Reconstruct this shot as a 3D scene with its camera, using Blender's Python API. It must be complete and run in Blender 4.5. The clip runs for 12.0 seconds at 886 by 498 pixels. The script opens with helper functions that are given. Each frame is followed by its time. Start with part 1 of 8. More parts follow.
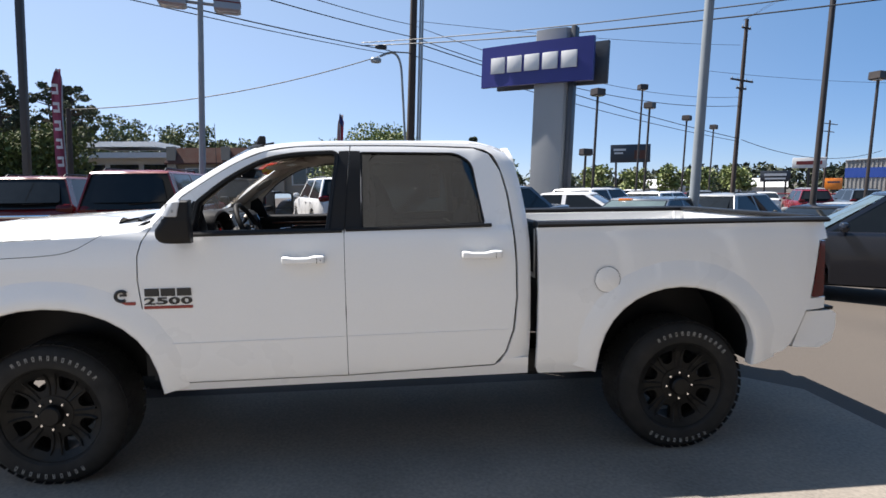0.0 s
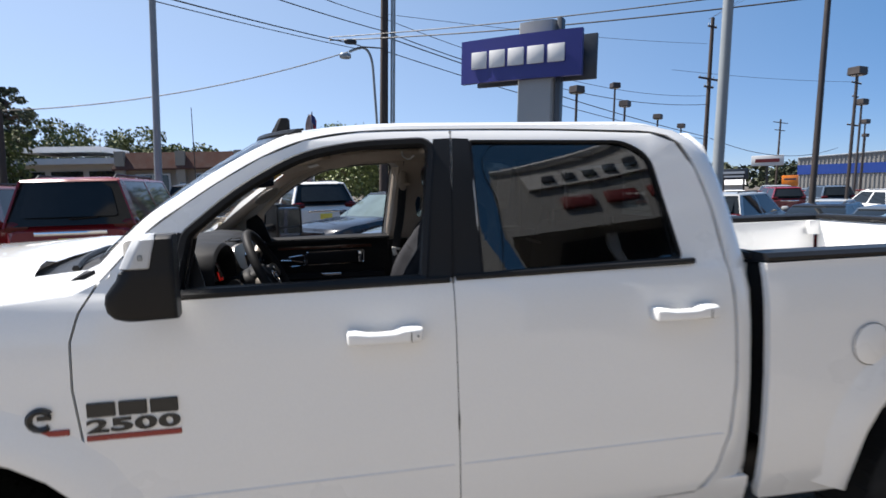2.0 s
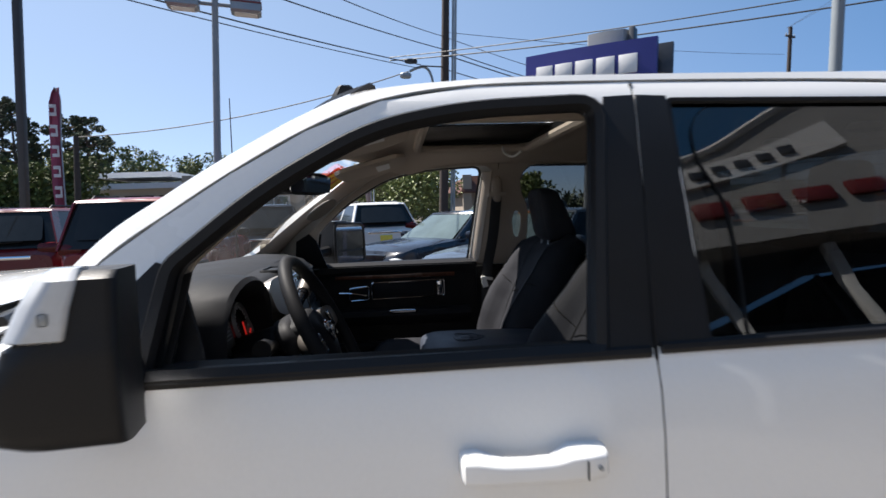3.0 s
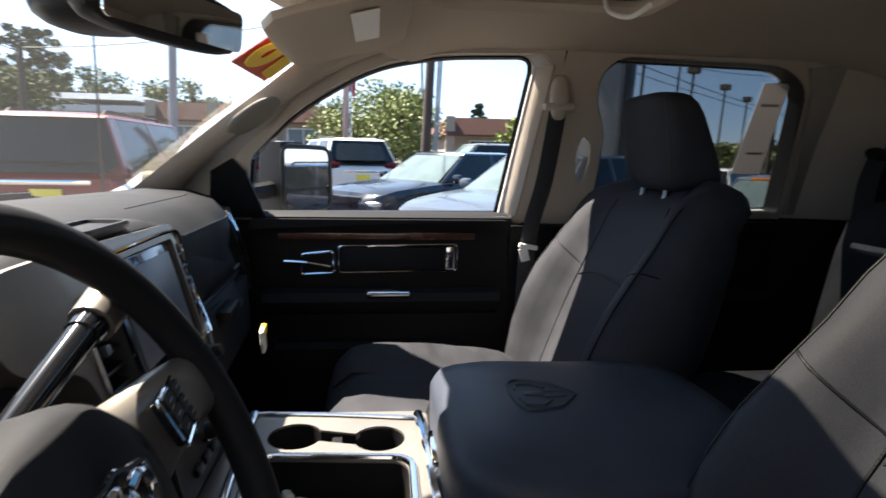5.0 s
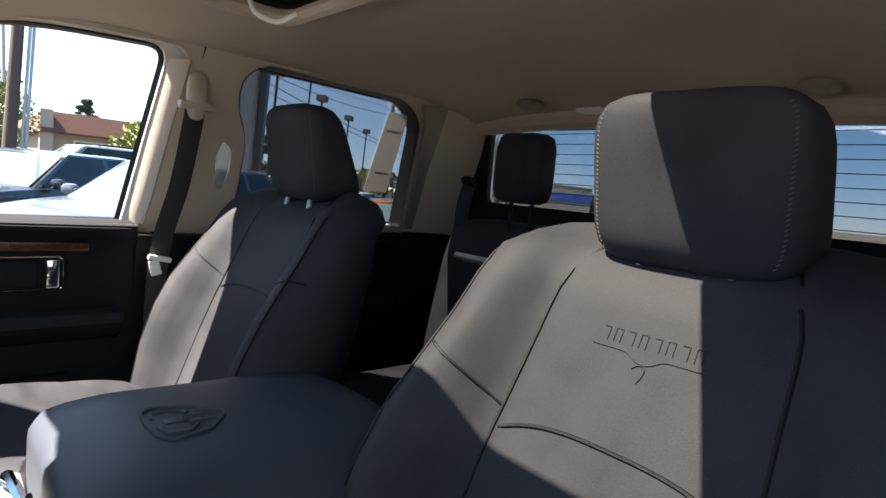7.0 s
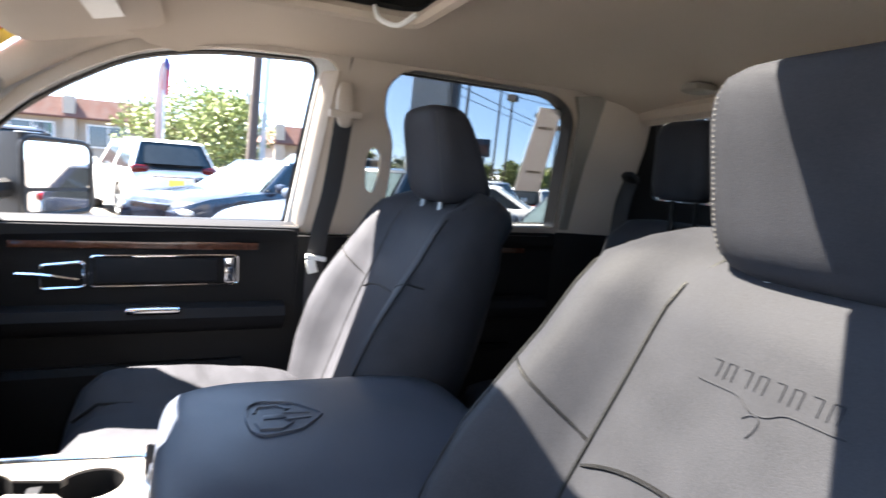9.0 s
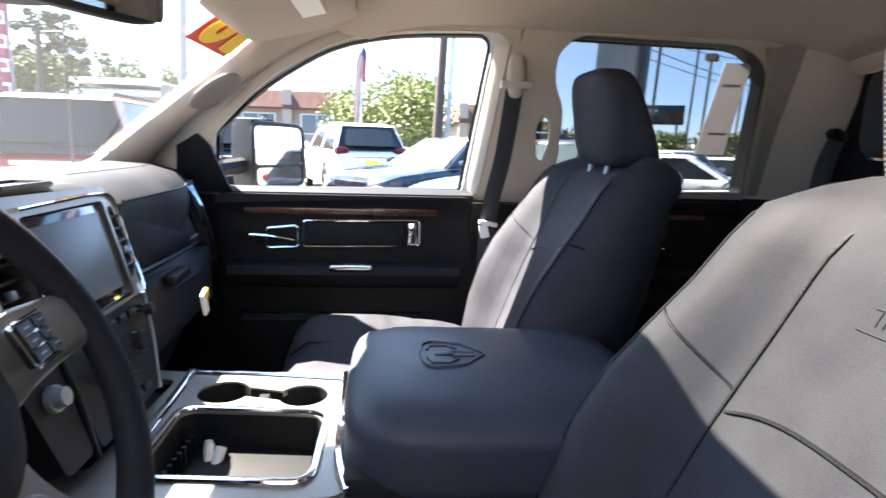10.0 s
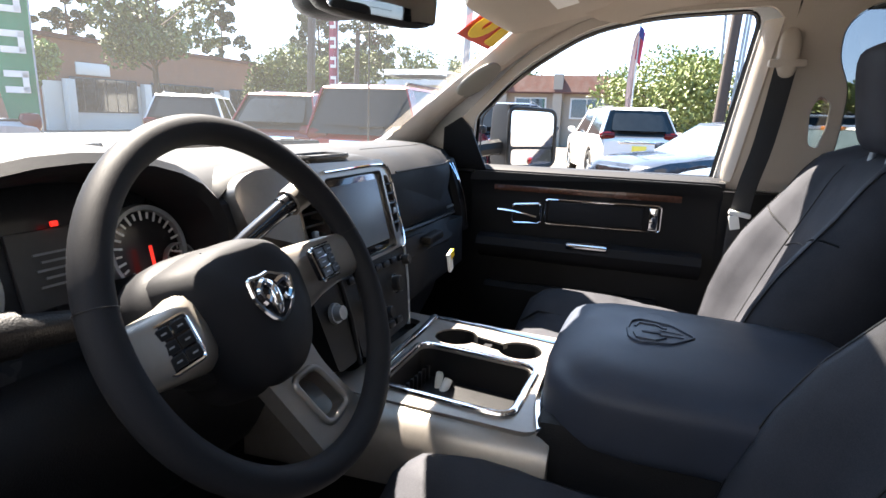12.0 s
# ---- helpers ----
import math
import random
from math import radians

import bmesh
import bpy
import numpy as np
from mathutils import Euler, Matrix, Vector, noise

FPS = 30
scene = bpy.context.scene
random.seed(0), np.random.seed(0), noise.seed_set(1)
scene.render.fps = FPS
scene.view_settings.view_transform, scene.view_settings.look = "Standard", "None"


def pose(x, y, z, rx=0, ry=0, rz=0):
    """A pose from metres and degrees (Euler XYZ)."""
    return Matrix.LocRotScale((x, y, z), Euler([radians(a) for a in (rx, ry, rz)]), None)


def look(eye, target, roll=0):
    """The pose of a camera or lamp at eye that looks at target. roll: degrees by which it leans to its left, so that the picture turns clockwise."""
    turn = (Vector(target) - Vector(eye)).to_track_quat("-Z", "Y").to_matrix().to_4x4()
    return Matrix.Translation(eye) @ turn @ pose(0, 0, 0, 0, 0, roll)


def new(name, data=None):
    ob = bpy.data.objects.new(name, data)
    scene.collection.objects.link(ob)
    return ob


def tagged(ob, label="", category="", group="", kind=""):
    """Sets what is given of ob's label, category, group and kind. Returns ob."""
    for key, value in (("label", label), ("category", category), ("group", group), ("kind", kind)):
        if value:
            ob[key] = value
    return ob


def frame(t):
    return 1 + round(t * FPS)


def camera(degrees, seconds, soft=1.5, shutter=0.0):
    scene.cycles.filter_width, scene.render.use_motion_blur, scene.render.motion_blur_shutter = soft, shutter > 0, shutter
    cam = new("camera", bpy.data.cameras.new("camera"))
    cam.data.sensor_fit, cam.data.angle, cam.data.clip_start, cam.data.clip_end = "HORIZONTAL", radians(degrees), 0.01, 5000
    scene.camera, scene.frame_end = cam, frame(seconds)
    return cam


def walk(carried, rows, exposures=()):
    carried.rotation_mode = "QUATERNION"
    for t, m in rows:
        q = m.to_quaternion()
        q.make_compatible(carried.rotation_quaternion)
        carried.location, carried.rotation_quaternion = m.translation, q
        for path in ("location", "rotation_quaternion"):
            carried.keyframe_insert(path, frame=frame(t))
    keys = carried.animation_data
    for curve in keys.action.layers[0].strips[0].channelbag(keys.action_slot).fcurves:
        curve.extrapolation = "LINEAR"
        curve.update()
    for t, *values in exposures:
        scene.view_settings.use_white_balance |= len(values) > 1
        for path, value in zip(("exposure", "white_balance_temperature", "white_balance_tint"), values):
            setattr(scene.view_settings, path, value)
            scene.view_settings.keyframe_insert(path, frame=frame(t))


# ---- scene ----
cam = camera(75.5, 12.0, shutter=0.4)
PATH = [
    (0, (1.928, -3.297, 1.72), (2.13, -1.32, 1.495), -0.6),
    (0.5, (1.727, -2.98, 1.727), (1.965, -1.005, 1.515), -2.0),
    (1, (1.55, -2.598, 1.743), (1.889, -0.641, 1.509), -0.4),
    (1.5, (1.403, -2.203, 1.746), (1.866, -0.276, 1.474), -2.4),
    (2, (1.351, -1.769, 1.761), (1.691, 0.19, 1.542), -1.5),
    (2.5, (1.274, -1.346, 1.742), (1.547, 0.629, 1.576), -4.5),
    (3, (1.264, -0.899, 1.713), (1.413, 1.09, 1.576), -1.9),
    (3.2, (1.269, -0.746, 1.729), (1.417, 1.242, 1.57), -0.8),
    (4.8, (1.251, 0.148, 1.643), (1.388, 2.116, 1.312), 0.7),
    (5, (1.23, 0.19, 1.644), (1.461, 2.149, 1.315), 1.2),
    (5.5, (1.201, 0.247, 1.638), (1.773, 2.145, 1.367), 3.5),
    (6, (1.215, 0.253, 1.627), (2.15, 2.003, 1.37), 4.5),
    (6.5, (1.217, 0.237, 1.624), (2.442, 1.807, 1.432), 5.4),
    (6.7, (1.219, 0.234, 1.619), (2.546, 1.72, 1.443), 5.7),
    (8.3, (1.253, 0.199, 1.632), (2.59, 1.667, 1.385), 4.9),
    (8.5, (1.307, 0.195, 1.648), (2.505, 1.775, 1.382), 4.0),
    (9, (1.37, 0.212, 1.635), (2.156, 2.033, 1.378), 4.0),
    (9.5, (1.362, 0.175, 1.627), (1.812, 2.1, 1.322), 2.9),
    (10, (1.385, 0.13, 1.619), (1.566, 2.087, 1.247), 1.7),
    (10.5, (1.41, 0.12, 1.627), (1.238, 2.077, 1.252), 2.1),
    (11, (1.425, 0.1, 1.625), (0.948, 2.0, 1.222), 0.5),
    (11.5, (1.45, 0.071, 1.623), (0.78, 1.909, 1.209), 1.2),
    (12, (1.459, 0.038, 1.618), (0.774, 1.863, 1.169), 1.8),
]
EXPOSURES = [(0, 1.22, 6350, 13), (3.2, 1.19, 6350, 13), (4.8, 2.4, 6900, 12), (6.7, 2.9, 7050, 12), (8.3, 4.25, 6600, 13), (10.5, 4.0, 6650, 13), (12, 3.6, 6850, 13)]
walk(cam, [(t, look(eye, target, roll)) for t, eye, target, roll in PATH], EXPOSURES)

# ---- world, sun and exposure ----
SUN_DIR = Vector((0.54, -0.36, -1.0)).normalized()      # the way the sunlight travels
elev = math.asin(-SUN_DIR.z)
world = bpy.data.worlds.new("world")
scene.world = world
world.use_nodes = True
wn = world.node_tree.nodes
sky = wn.new("ShaderNodeTexSky")
sky.sky_type, sky.sun_disc = "NISHITA", False
sky.sun_elevation, sky.sun_rotation = elev, math.atan2(-SUN_DIR.x, -SUN_DIR.y)
sky.altitude = 2500
sky.air_density, sky.dust_density, sky.ozone_density = 0.9, 0.35, 3.5
wn["Background"].inputs[1].default_value = 0.082
hue = wn.new("ShaderNodeMix")
hue.data_type, hue.blend_type = "RGBA", "MULTIPLY"
hue.inputs[0].default_value = 1.0
hue.inputs[7].default_value = (1.05, 0.97, 1.025, 1)
world.node_tree.links.new(sky.outputs[0], hue.inputs[6])
# an even blue veil mixed in to flatten the sky's gradient, paler towards the sun's side
wt = world.node_tree
way = wn.new("ShaderNodeTexCoord")
side = wn.new("ShaderNodeVectorMath")
side.operation = "DOT_PRODUCT"
side.inputs[1].default_value = (-0.83, 0.55, 0.0)
share = wn.new("ShaderNodeMapRange")
share.inputs[1].default_value, share.inputs[2].default_value = -0.3, 1.0
veil, veiled = wn.new("ShaderNodeMix"), wn.new("ShaderNodeMix")
veil.data_type = veiled.data_type = "RGBA"
veil.inputs[6].default_value = (0.30, 1.29, 2.64, 1)
veil.inputs[7].default_value = (3.3, 4.2, 5.05, 1)
veiled.inputs[0].default_value = 0.65
wt.links.new(way.outputs["Generated"], side.inputs[0])
wt.links.new(side.outputs["Value"], share.inputs[0])
wt.links.new(share.outputs[0], veil.inputs[0])
wt.links.new(hue.outputs[2], veiled.inputs[6])
wt.links.new(veil.outputs[2], veiled.inputs[7])
wt.links.new(veiled.outputs[2], wn["Background"].inputs[0])
sun_data = bpy.data.lights.new("sun", "SUN")
sun_data.energy, sun_data.angle, sun_data.color = 5.0, radians(0.53), (1.0, 0.94, 0.835)
sun = new("sun", sun_data)
sun.matrix_world = look((0, 0, 40), Vector((0, 0, 40)) + SUN_DIR)


# ---- materials ----
def mat(name, col, rough=0.5, metal=0.0, var=0.12, scale=6.0, bump=0.0, fine=120.0, coat=0.0, spec=0.5, island=0.0):
    """A painted, moulded or woven surface: broad tone variation, fine grain and relief."""
    m = bpy.data.materials.new(name)
    m.use_nodes = True
    nt = m.node_tree
    b = nt.nodes["Principled BSDF"]
    b.inputs["Roughness"].default_value = rough
    b.inputs["Metallic"].default_value = metal
    b.inputs["Coat Weight"].default_value = coat
    b.inputs["Coat Roughness"].default_value = 0.04
    b.inputs["Specular IOR Level"].default_value = spec
    tc = nt.nodes.new("ShaderNodeTexCoord")
    n1 = nt.nodes.new("ShaderNodeTexNoise")
    n1.inputs["Scale"].default_value, n1.inputs["Detail"].default_value = scale, 5
    n2 = nt.nodes.new("ShaderNodeTexNoise")
    n2.inputs["Scale"].default_value, n2.inputs["Detail"].default_value = fine, 3
    for n in (n1, n2):
        nt.links.new(tc.outputs["Object"], n.inputs["Vector"])
    add = nt.nodes.new("ShaderNodeMath")
    add.operation = "ADD"
    nt.links.new(n1.outputs[0], add.inputs[0])
    nt.links.new(n2.outputs[0], add.inputs[1])
    rng = nt.nodes.new("ShaderNodeMapRange")
    rng.inputs[1].default_value, rng.inputs[2].default_value = 0.6, 1.4
    rng.inputs[3].default_value, rng.inputs[4].default_value = 1 - var, 1 + var
    nt.links.new(add.outputs[0], rng.inputs[0])
    hsv = nt.nodes.new("ShaderNodeHueSaturation")
    hsv.inputs["Color"].default_value = (*col, 1)
    nt.links.new(rng.outputs[0], hsv.inputs["Value"])
    nt.links.new(hsv.outputs[0], b.inputs["Base Color"])
    if island:
        geo = nt.nodes.new("ShaderNodeNewGeometry")
        r2 = nt.nodes.new("ShaderNodeMapRange")
        r2.inputs[3].default_value, r2.inputs[4].default_value = 1 - island, 1 + island
        nt.links.new(geo.outputs["Random Per Island"], r2.inputs[0])
        mul = nt.nodes.new("ShaderNodeMath")
        mul.operation = "MULTIPLY"
        nt.links.new(rng.outputs[0], mul.inputs[0])
        nt.links.new(r2.outputs[0], mul.inputs[1])
        nt.links.new(mul.outputs[0], hsv.inputs["Value"])
    if bump:
        bp = nt.nodes.new("ShaderNodeBump")
        bp.inputs["Strength"].default_value = bump
        bp.inputs["Distance"].default_value = 0.004
        nt.links.new(n2.outputs[0], bp.inputs["Height"])
        nt.links.new(bp.outputs[0], b.inputs["Normal"])
    rr = nt.nodes.new("ShaderNodeMapRange")
    rr.inputs[1].default_value, rr.inputs[2].default_value = 0.3, 0.7
    rr.inputs[3].default_value, rr.inputs[4].default_value = max(0.02, rough * 0.85), min(1, rough * 1.15)
    nt.links.new(n1.outputs[0], rr.inputs[0])
    nt.links.new(rr.outputs[0], b.inputs["Roughness"])
    return m


def glass(name, tint, gloss=1.0, dust=0.0):
    """A thin pane: it lets light through straight, tinted, and mirrors by its Fresnel gloss."""
    m = bpy.data.materials.new(name)
    m.use_nodes = True
    nt = m.node_tree
    out = nt.nodes["Material Output"]
    nt.nodes.remove(nt.nodes["Principled BSDF"])
    tr, gl, mx, lw = (nt.nodes.new("ShaderNode" + k) for k in ("BsdfTransparent", "BsdfGlossy", "MixShader", "LayerWeight"))
    tr.inputs[0].default_value = (*tint, 1)
    gl.inputs["Roughness"].default_value = 0.01
    pw, ml, ad = (nt.nodes.new("ShaderNodeMath") for _ in range(3))
    pw.operation, ml.operation, ad.operation = "POWER", "MULTIPLY", "ADD"
    lw.inputs[0].default_value = 0.5
    pw.inputs[1].default_value, ml.inputs[1].default_value, ad.inputs[1].default_value = 4.0, 0.7, 0.05 * gloss
    nt.links.new(lw.outputs["Facing"], pw.inputs[0])
    nt.links.new(pw.outputs[0], ml.inputs[0])
    nt.links.new(ml.outputs[0], ad.inputs[0])
    nt.links.new(ad.outputs[0], mx.inputs[0])
    nt.links.new(tr.outputs[0], mx.inputs[1])
    nt.links.new(gl.outputs[0], mx.inputs[2])
    last = mx
    if dust:
        # a film of dust that scatters a little of the sunlight
        film, last = nt.nodes.new("ShaderNodeBsdfTranslucent"), nt.nodes.new("ShaderNodeMixShader")
        film.inputs[0].default_value = (0.9, 0.9, 0.88, 1)
        last.inputs[0].default_value = dust
        nt.links.new(mx.outputs[0], last.inputs[1])
        nt.links.new(film.outputs[0], last.inputs[2])
    nt.links.new(last.outputs[0], out.inputs[0])
    return m


def glow(name, col, strength):
    m = bpy.data.materials.new(name)
    m.use_nodes = True
    b = m.node_tree.nodes["Principled BSDF"]
    b.inputs["Base Color"].default_value = (*col, 1)
    b.inputs["Emission Color"].default_value = (*col, 1)
    b.inputs["Emission Strength"].default_value = strength
    return m


WHITE = mat("white_clearcoat", (0.82, 0.82, 0.81), 0.3, var=0.02, scale=2, coat=1.0)
BLACK_TRIM = mat("satin_black_plastic", (0.011, 0.011, 0.012), 0.4, var=0.2, bump=0.15, fine=400, spec=0.22)
GLOSS_BLACK = mat("gloss_black", (0.012, 0.012, 0.014), 0.12, var=0.1, coat=0.5)
RUBBER = mat("tyre_rubber", (0.008, 0.0075, 0.007), 0.8, var=0.3, scale=9, bump=0.3, fine=90)
RUBBER_LETTER = mat("white_tyre_lettering", (0.26, 0.255, 0.24), 0.7, var=0.2, scale=30)
RIM = mat("satin_black_rim", (0.006, 0.0058, 0.0055), 0.45, metal=0.0, var=0.25, scale=12, spec=0.25)
CHROME = mat("chrome", (0.8, 0.8, 0.81), 0.08, metal=1.0, var=0.03)
STEEL = mat("galvanised_steel", (0.289, 0.31, 0.33), 0.5, metal=0.6, var=0.15, scale=3)
LEATHER = mat("black_leather", (0.0338, 0.0346, 0.0405), 0.55, var=0.34, scale=11, bump=0.12, fine=800, spec=0.08)
# lid copy of the leather: the sky's sheen is put into its bluer colour
LID_SHEEN = mat("lid_leather_with_sheen", (0.036, 0.043, 0.060), 0.46, var=0.2, scale=8, bump=0.10, fine=800, spec=0.22)
DASH = mat("dash_vinyl", (0.016, 0.0165, 0.019), 0.62, var=0.14, scale=6, bump=0.10, fine=800, spec=0.12)
BLACK_IN = mat("black_interior_plastic", (0.008, 0.008, 0.0088), 0.5, var=0.15, bump=0.25, fine=500, spec=0.2)
CARPET = mat("black_carpet", (0.015, 0.015, 0.016), 0.95, var=0.3, bump=0.8, fine=350)
LINER = mat("greige_headliner", (0.50, 0.425, 0.35), 0.9, var=0.06, scale=5, bump=0.3, fine=450)
PILLAR = mat("greige_pillar_trim", (0.45, 0.385, 0.32), 0.6, var=0.05, scale=5, bump=0.15, fine=500)
# also paints the shade onto the rear door frame trim
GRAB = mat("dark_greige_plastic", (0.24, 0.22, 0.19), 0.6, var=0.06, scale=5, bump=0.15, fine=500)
SILVER = mat("champagne_silver_trim", (0.29, 0.265, 0.238), 0.36, metal=0.7, var=0.06)
WOOD = mat("dark_walnut_trim", (0.09, 0.035, 0.02), 0.25, var=0.5, scale=14, coat=0.6)
STITCH = mat("grey_thread", (0.11, 0.105, 0.10), 0.8, var=0.2, fine=900)
BELT = mat("woven_belt", (0.03, 0.03, 0.032), 0.85, var=0.2, bump=0.6, fine=700)
WHITE_PLASTIC = mat("white_plastic", (0.75, 0.75, 0.73), 0.4, var=0.05)
PAPER = mat("paper", (0.75, 0.71, 0.62), 0.8, var=0.06)
STICKER = mat("thin_paper", (0.70, 0.66, 0.63), 0.8, var=0.06)
st_nodes = STICKER.node_tree.nodes
through_light, blend_light = st_nodes.new("ShaderNodeBsdfTranslucent"), st_nodes.new("ShaderNodeMixShader")
through_light.inputs[0].default_value, blend_light.inputs[0].default_value = (0.62, 0.59, 0.58, 1), 0.42
st_out = next(n for n in st_nodes if n.type == "OUTPUT_MATERIAL")
STICKER.node_tree.links.new(st_out.inputs[0].links[0].from_socket, blend_light.inputs[1])
STICKER.node_tree.links.new(through_light.outputs[0], blend_light.inputs[2])
STICKER.node_tree.links.new(blend_light.outputs[0], st_out.inputs[0])
BADGE_BLACK = mat("badge_black", (0.015, 0.015, 0.015), 0.3, var=0.2)
BADGE_RED = mat("badge_red", (0.28, 0.03, 0.02), 0.3, var=0.2)
TAIL_RED = mat("red_lens", (0.075, 0.003, 0.004), 0.12, var=0.3, scale=20, coat=0.2, spec=0.25)
LAMP_CLEAR = mat("clear_lens", (0.50, 0.51, 0.52), 0.14, var=0.05, scale=40, coat=1.0)
AMBER = mat("amber_lens", (0.7, 0.2, 0.02), 0.15, var=0.2, coat=0.6)
PLATE = mat("dealer_plate", (0.75, 0.6, 0.08), 0.5, var=0.1)
MIRROR = mat("mirror_glass", (0.9, 0.9, 0.9), 0.02, metal=1.0, var=0.0)
# the bluish reflection on the dark screen is put into the base colour
SCREEN = mat("dead_screen", (0.13, 0.165, 0.21), 0.35, var=0.04, spec=0.4)
NEEDLE = glow("needle_red", (0.9, 0.03, 0.02), 0.12)
DIAL = mat("dial_white", (0.7, 0.72, 0.75), 0.4, var=0.05)
DIAL_FACE = mat("dial_black", (0.02, 0.022, 0.025), 0.25, var=0.2)
DISPLAY = mat("dim_display", (0.05, 0.053, 0.056), 0.5, var=0.1)
DECAL_RED = mat("decal_red", (0.75, 0.06, 0.02), 0.4, var=0.05)
DECAL_YELLOW = mat("decal_yellow", (0.95, 0.62, 0.02), 0.4, var=0.05)
CLEAR_GLASS = glass("clear_glass", (0.93, 0.96, 0.95), 1.2, 0.009)
TINT_GLASS = glass("privacy_glass", (0.42, 0.43, 0.43), 1.7)
ROOF_GLASS = glass("sunroof_glass", (0.64, 0.64, 0.62), 1.0)
DARK_GLASS = mat("dark_car_glass", (0.010, 0.012, 0.014), 0.05, var=0.2, spec=0.28)
SCREEN_GLASS = mat("car_windscreen", (0.09, 0.12, 0.12), 0.05, var=0.3, scale=2.5, spec=0.7)
CONCRETE = mat("concrete", (0.195, 0.173, 0.146), 0.85, var=0.36, scale=1.3, bump=0.4, fine=45)
ASPHALT = mat("asphalt", (0.0759, 0.0637, 0.0534), 0.9, var=0.25, scale=0.5, bump=0.6, fine=80)
GRASS = mat("grass", (0.0607, 0.0968, 0.0182), 0.9, var=0.4, scale=3, bump=0.6, fine=30)
FOLIAGE = mat("foliage", (0.0968, 0.116, 0.0394), 0.7, var=0.3, scale=1.5, island=0.45)
# lighter green stands in for light passing through the leaves
BRIGHT_LEAF = mat("bright_leaves", (0.139, 0.17, 0.0455), 0.6, var=0.3, scale=1.5, island=0.4)
FOLIAGE_DARK = mat("conifer_foliage", (0.0516, 0.0637, 0.0334), 0.8, var=0.3, scale=1.5, island=0.5)
HEDGE = mat("hedge_foliage", (0.0853, 0.1, 0.0273), 0.8, var=0.3, scale=1.5, island=0.5)
BARK = mat("bark", (0.0728, 0.0516, 0.0364), 0.9, var=0.35, scale=9, bump=0.8, fine=40)
POLE_WOOD = mat("creosote_pole", (0.045, 0.033, 0.028), 0.85, var=0.4, scale=10, bump=0.6, fine=60)
POLE_DARK = mat("bronze_pole", (0.035, 0.027, 0.024), 0.5, var=0.2, scale=3)
POLE_GREY = mat("grey_painted_pole", (0.218, 0.243, 0.261), 0.5, var=0.12, scale=3)
CABLE = mat("black_cable", (0.02, 0.02, 0.022), 0.6, var=0.2)
SIGN_BLUE = mat("sign_blue", (0.0212, 0.0212, 0.164), 0.35, var=0.06, scale=1)
SIGN_WHITE = mat("sign_white", (0.564, 0.564, 0.564), 0.5, var=0.04)
SIGN_GREY = mat("sign_column_grey", (0.267, 0.273, 0.279), 0.5, var=0.06, scale=1)
SIGN_DARK = mat("sign_dark", (0.03, 0.035, 0.045), 0.4, var=0.1)
CORRUGATED = mat("grey_cladding", (0.255, 0.248, 0.237), 0.6, var=0.08, scale=0.6)
BLUE_BAND = mat("blue_band", (0.0121, 0.0485, 0.255), 0.5, var=0.08, scale=0.6)
BRICK_WALL = mat("tan_brick", (0.207, 0.109, 0.0728), 0.9, var=0.2, scale=2, bump=0.4, fine=20)
BEIGE_WALL = mat("beige_stucco", (0.303, 0.255, 0.207), 0.9, var=0.12, scale=1.2)
BROWN_ROOF = mat("brown_shingle", (0.0968, 0.0394, 0.0273), 0.85, var=0.25, scale=3, bump=0.5, fine=14)
WHITE_WALL = mat("white_wall", (0.495, 0.495, 0.482), 0.8, var=0.08, scale=1)
GREY_WALL = mat("pale_panel_wall", (0.255, 0.255, 0.252), 0.6, var=0.06, scale=1)
SHOP_GLASS = mat("shop_glass", (0.02, 0.024, 0.028), 0.05, var=0.2, spec=0.8)
RED_PANEL = mat("red_panel", (0.134, 0.0121, 0.0134), 0.5, var=0.08)
FLAG_PURPLE = mat("faded_purple_cloth", (0.218, 0.0425, 0.0789), 0.85, var=0.3, scale=3)
FLAG_RED = mat("maroon_cloth", (0.255, 0.0212, 0.0425), 0.85, var=0.12, scale=3)
FLAG_PALE = mat("faded_pink_cloth", (0.352, 0.243, 0.218), 0.85, var=0.12, scale=3)
FLAG_GREEN = mat("green_cloth", (0.0182, 0.157, 0.0853), 0.85, var=0.12, scale=3)
FLAG_BLUE = mat("blue_cloth", (0.0182, 0.0243, 0.109), 0.85, var=0.12, scale=3)


# ---- mesh helpers ----
def finish(name, bm, material, smooth=35):
    me = bpy.data.meshes.new(name)
    bmesh.ops.recalc_face_normals(bm, faces=bm.faces[:])
    bm.to_mesh(me)
    bm.free()
    me.materials.append(material)
    if smooth:
        for p in me.polygons:
            p.use_smooth = True
        me.set_sharp_from_angle(angle=radians(smooth))
    return me


def part(name, bm, material, parent, label="", smooth=35):
    """Links a bmesh as one mesh object under a thing or a part."""
    ob = new(name, finish(name, bm, material, smooth))
    if parent is not None:
        ob.parent = parent
    if label:
        tagged(ob, label)
    return ob


def thing(name, label, category, group="", kind="", at=None):
    ob = new(name)
    ob.empty_display_size = 0.2
    if at is not None:
        ob.matrix_basis = at
    return tagged(ob, label, category, group, kind)


def solid(name, bm, material, label, category, group="", kind="", smooth=35):
    return tagged(part(name, bm, material, None, smooth=smooth), label, category, group, kind)


def joined(*parts_):
    """One bmesh out of several."""
    bm = bmesh.new()
    for p in parts_:
        me = bpy.data.meshes.new("tmp")
        p.to_mesh(me)
        p.free()
        bm.from_mesh(me)
        bpy.data.meshes.remove(me)
    return bm


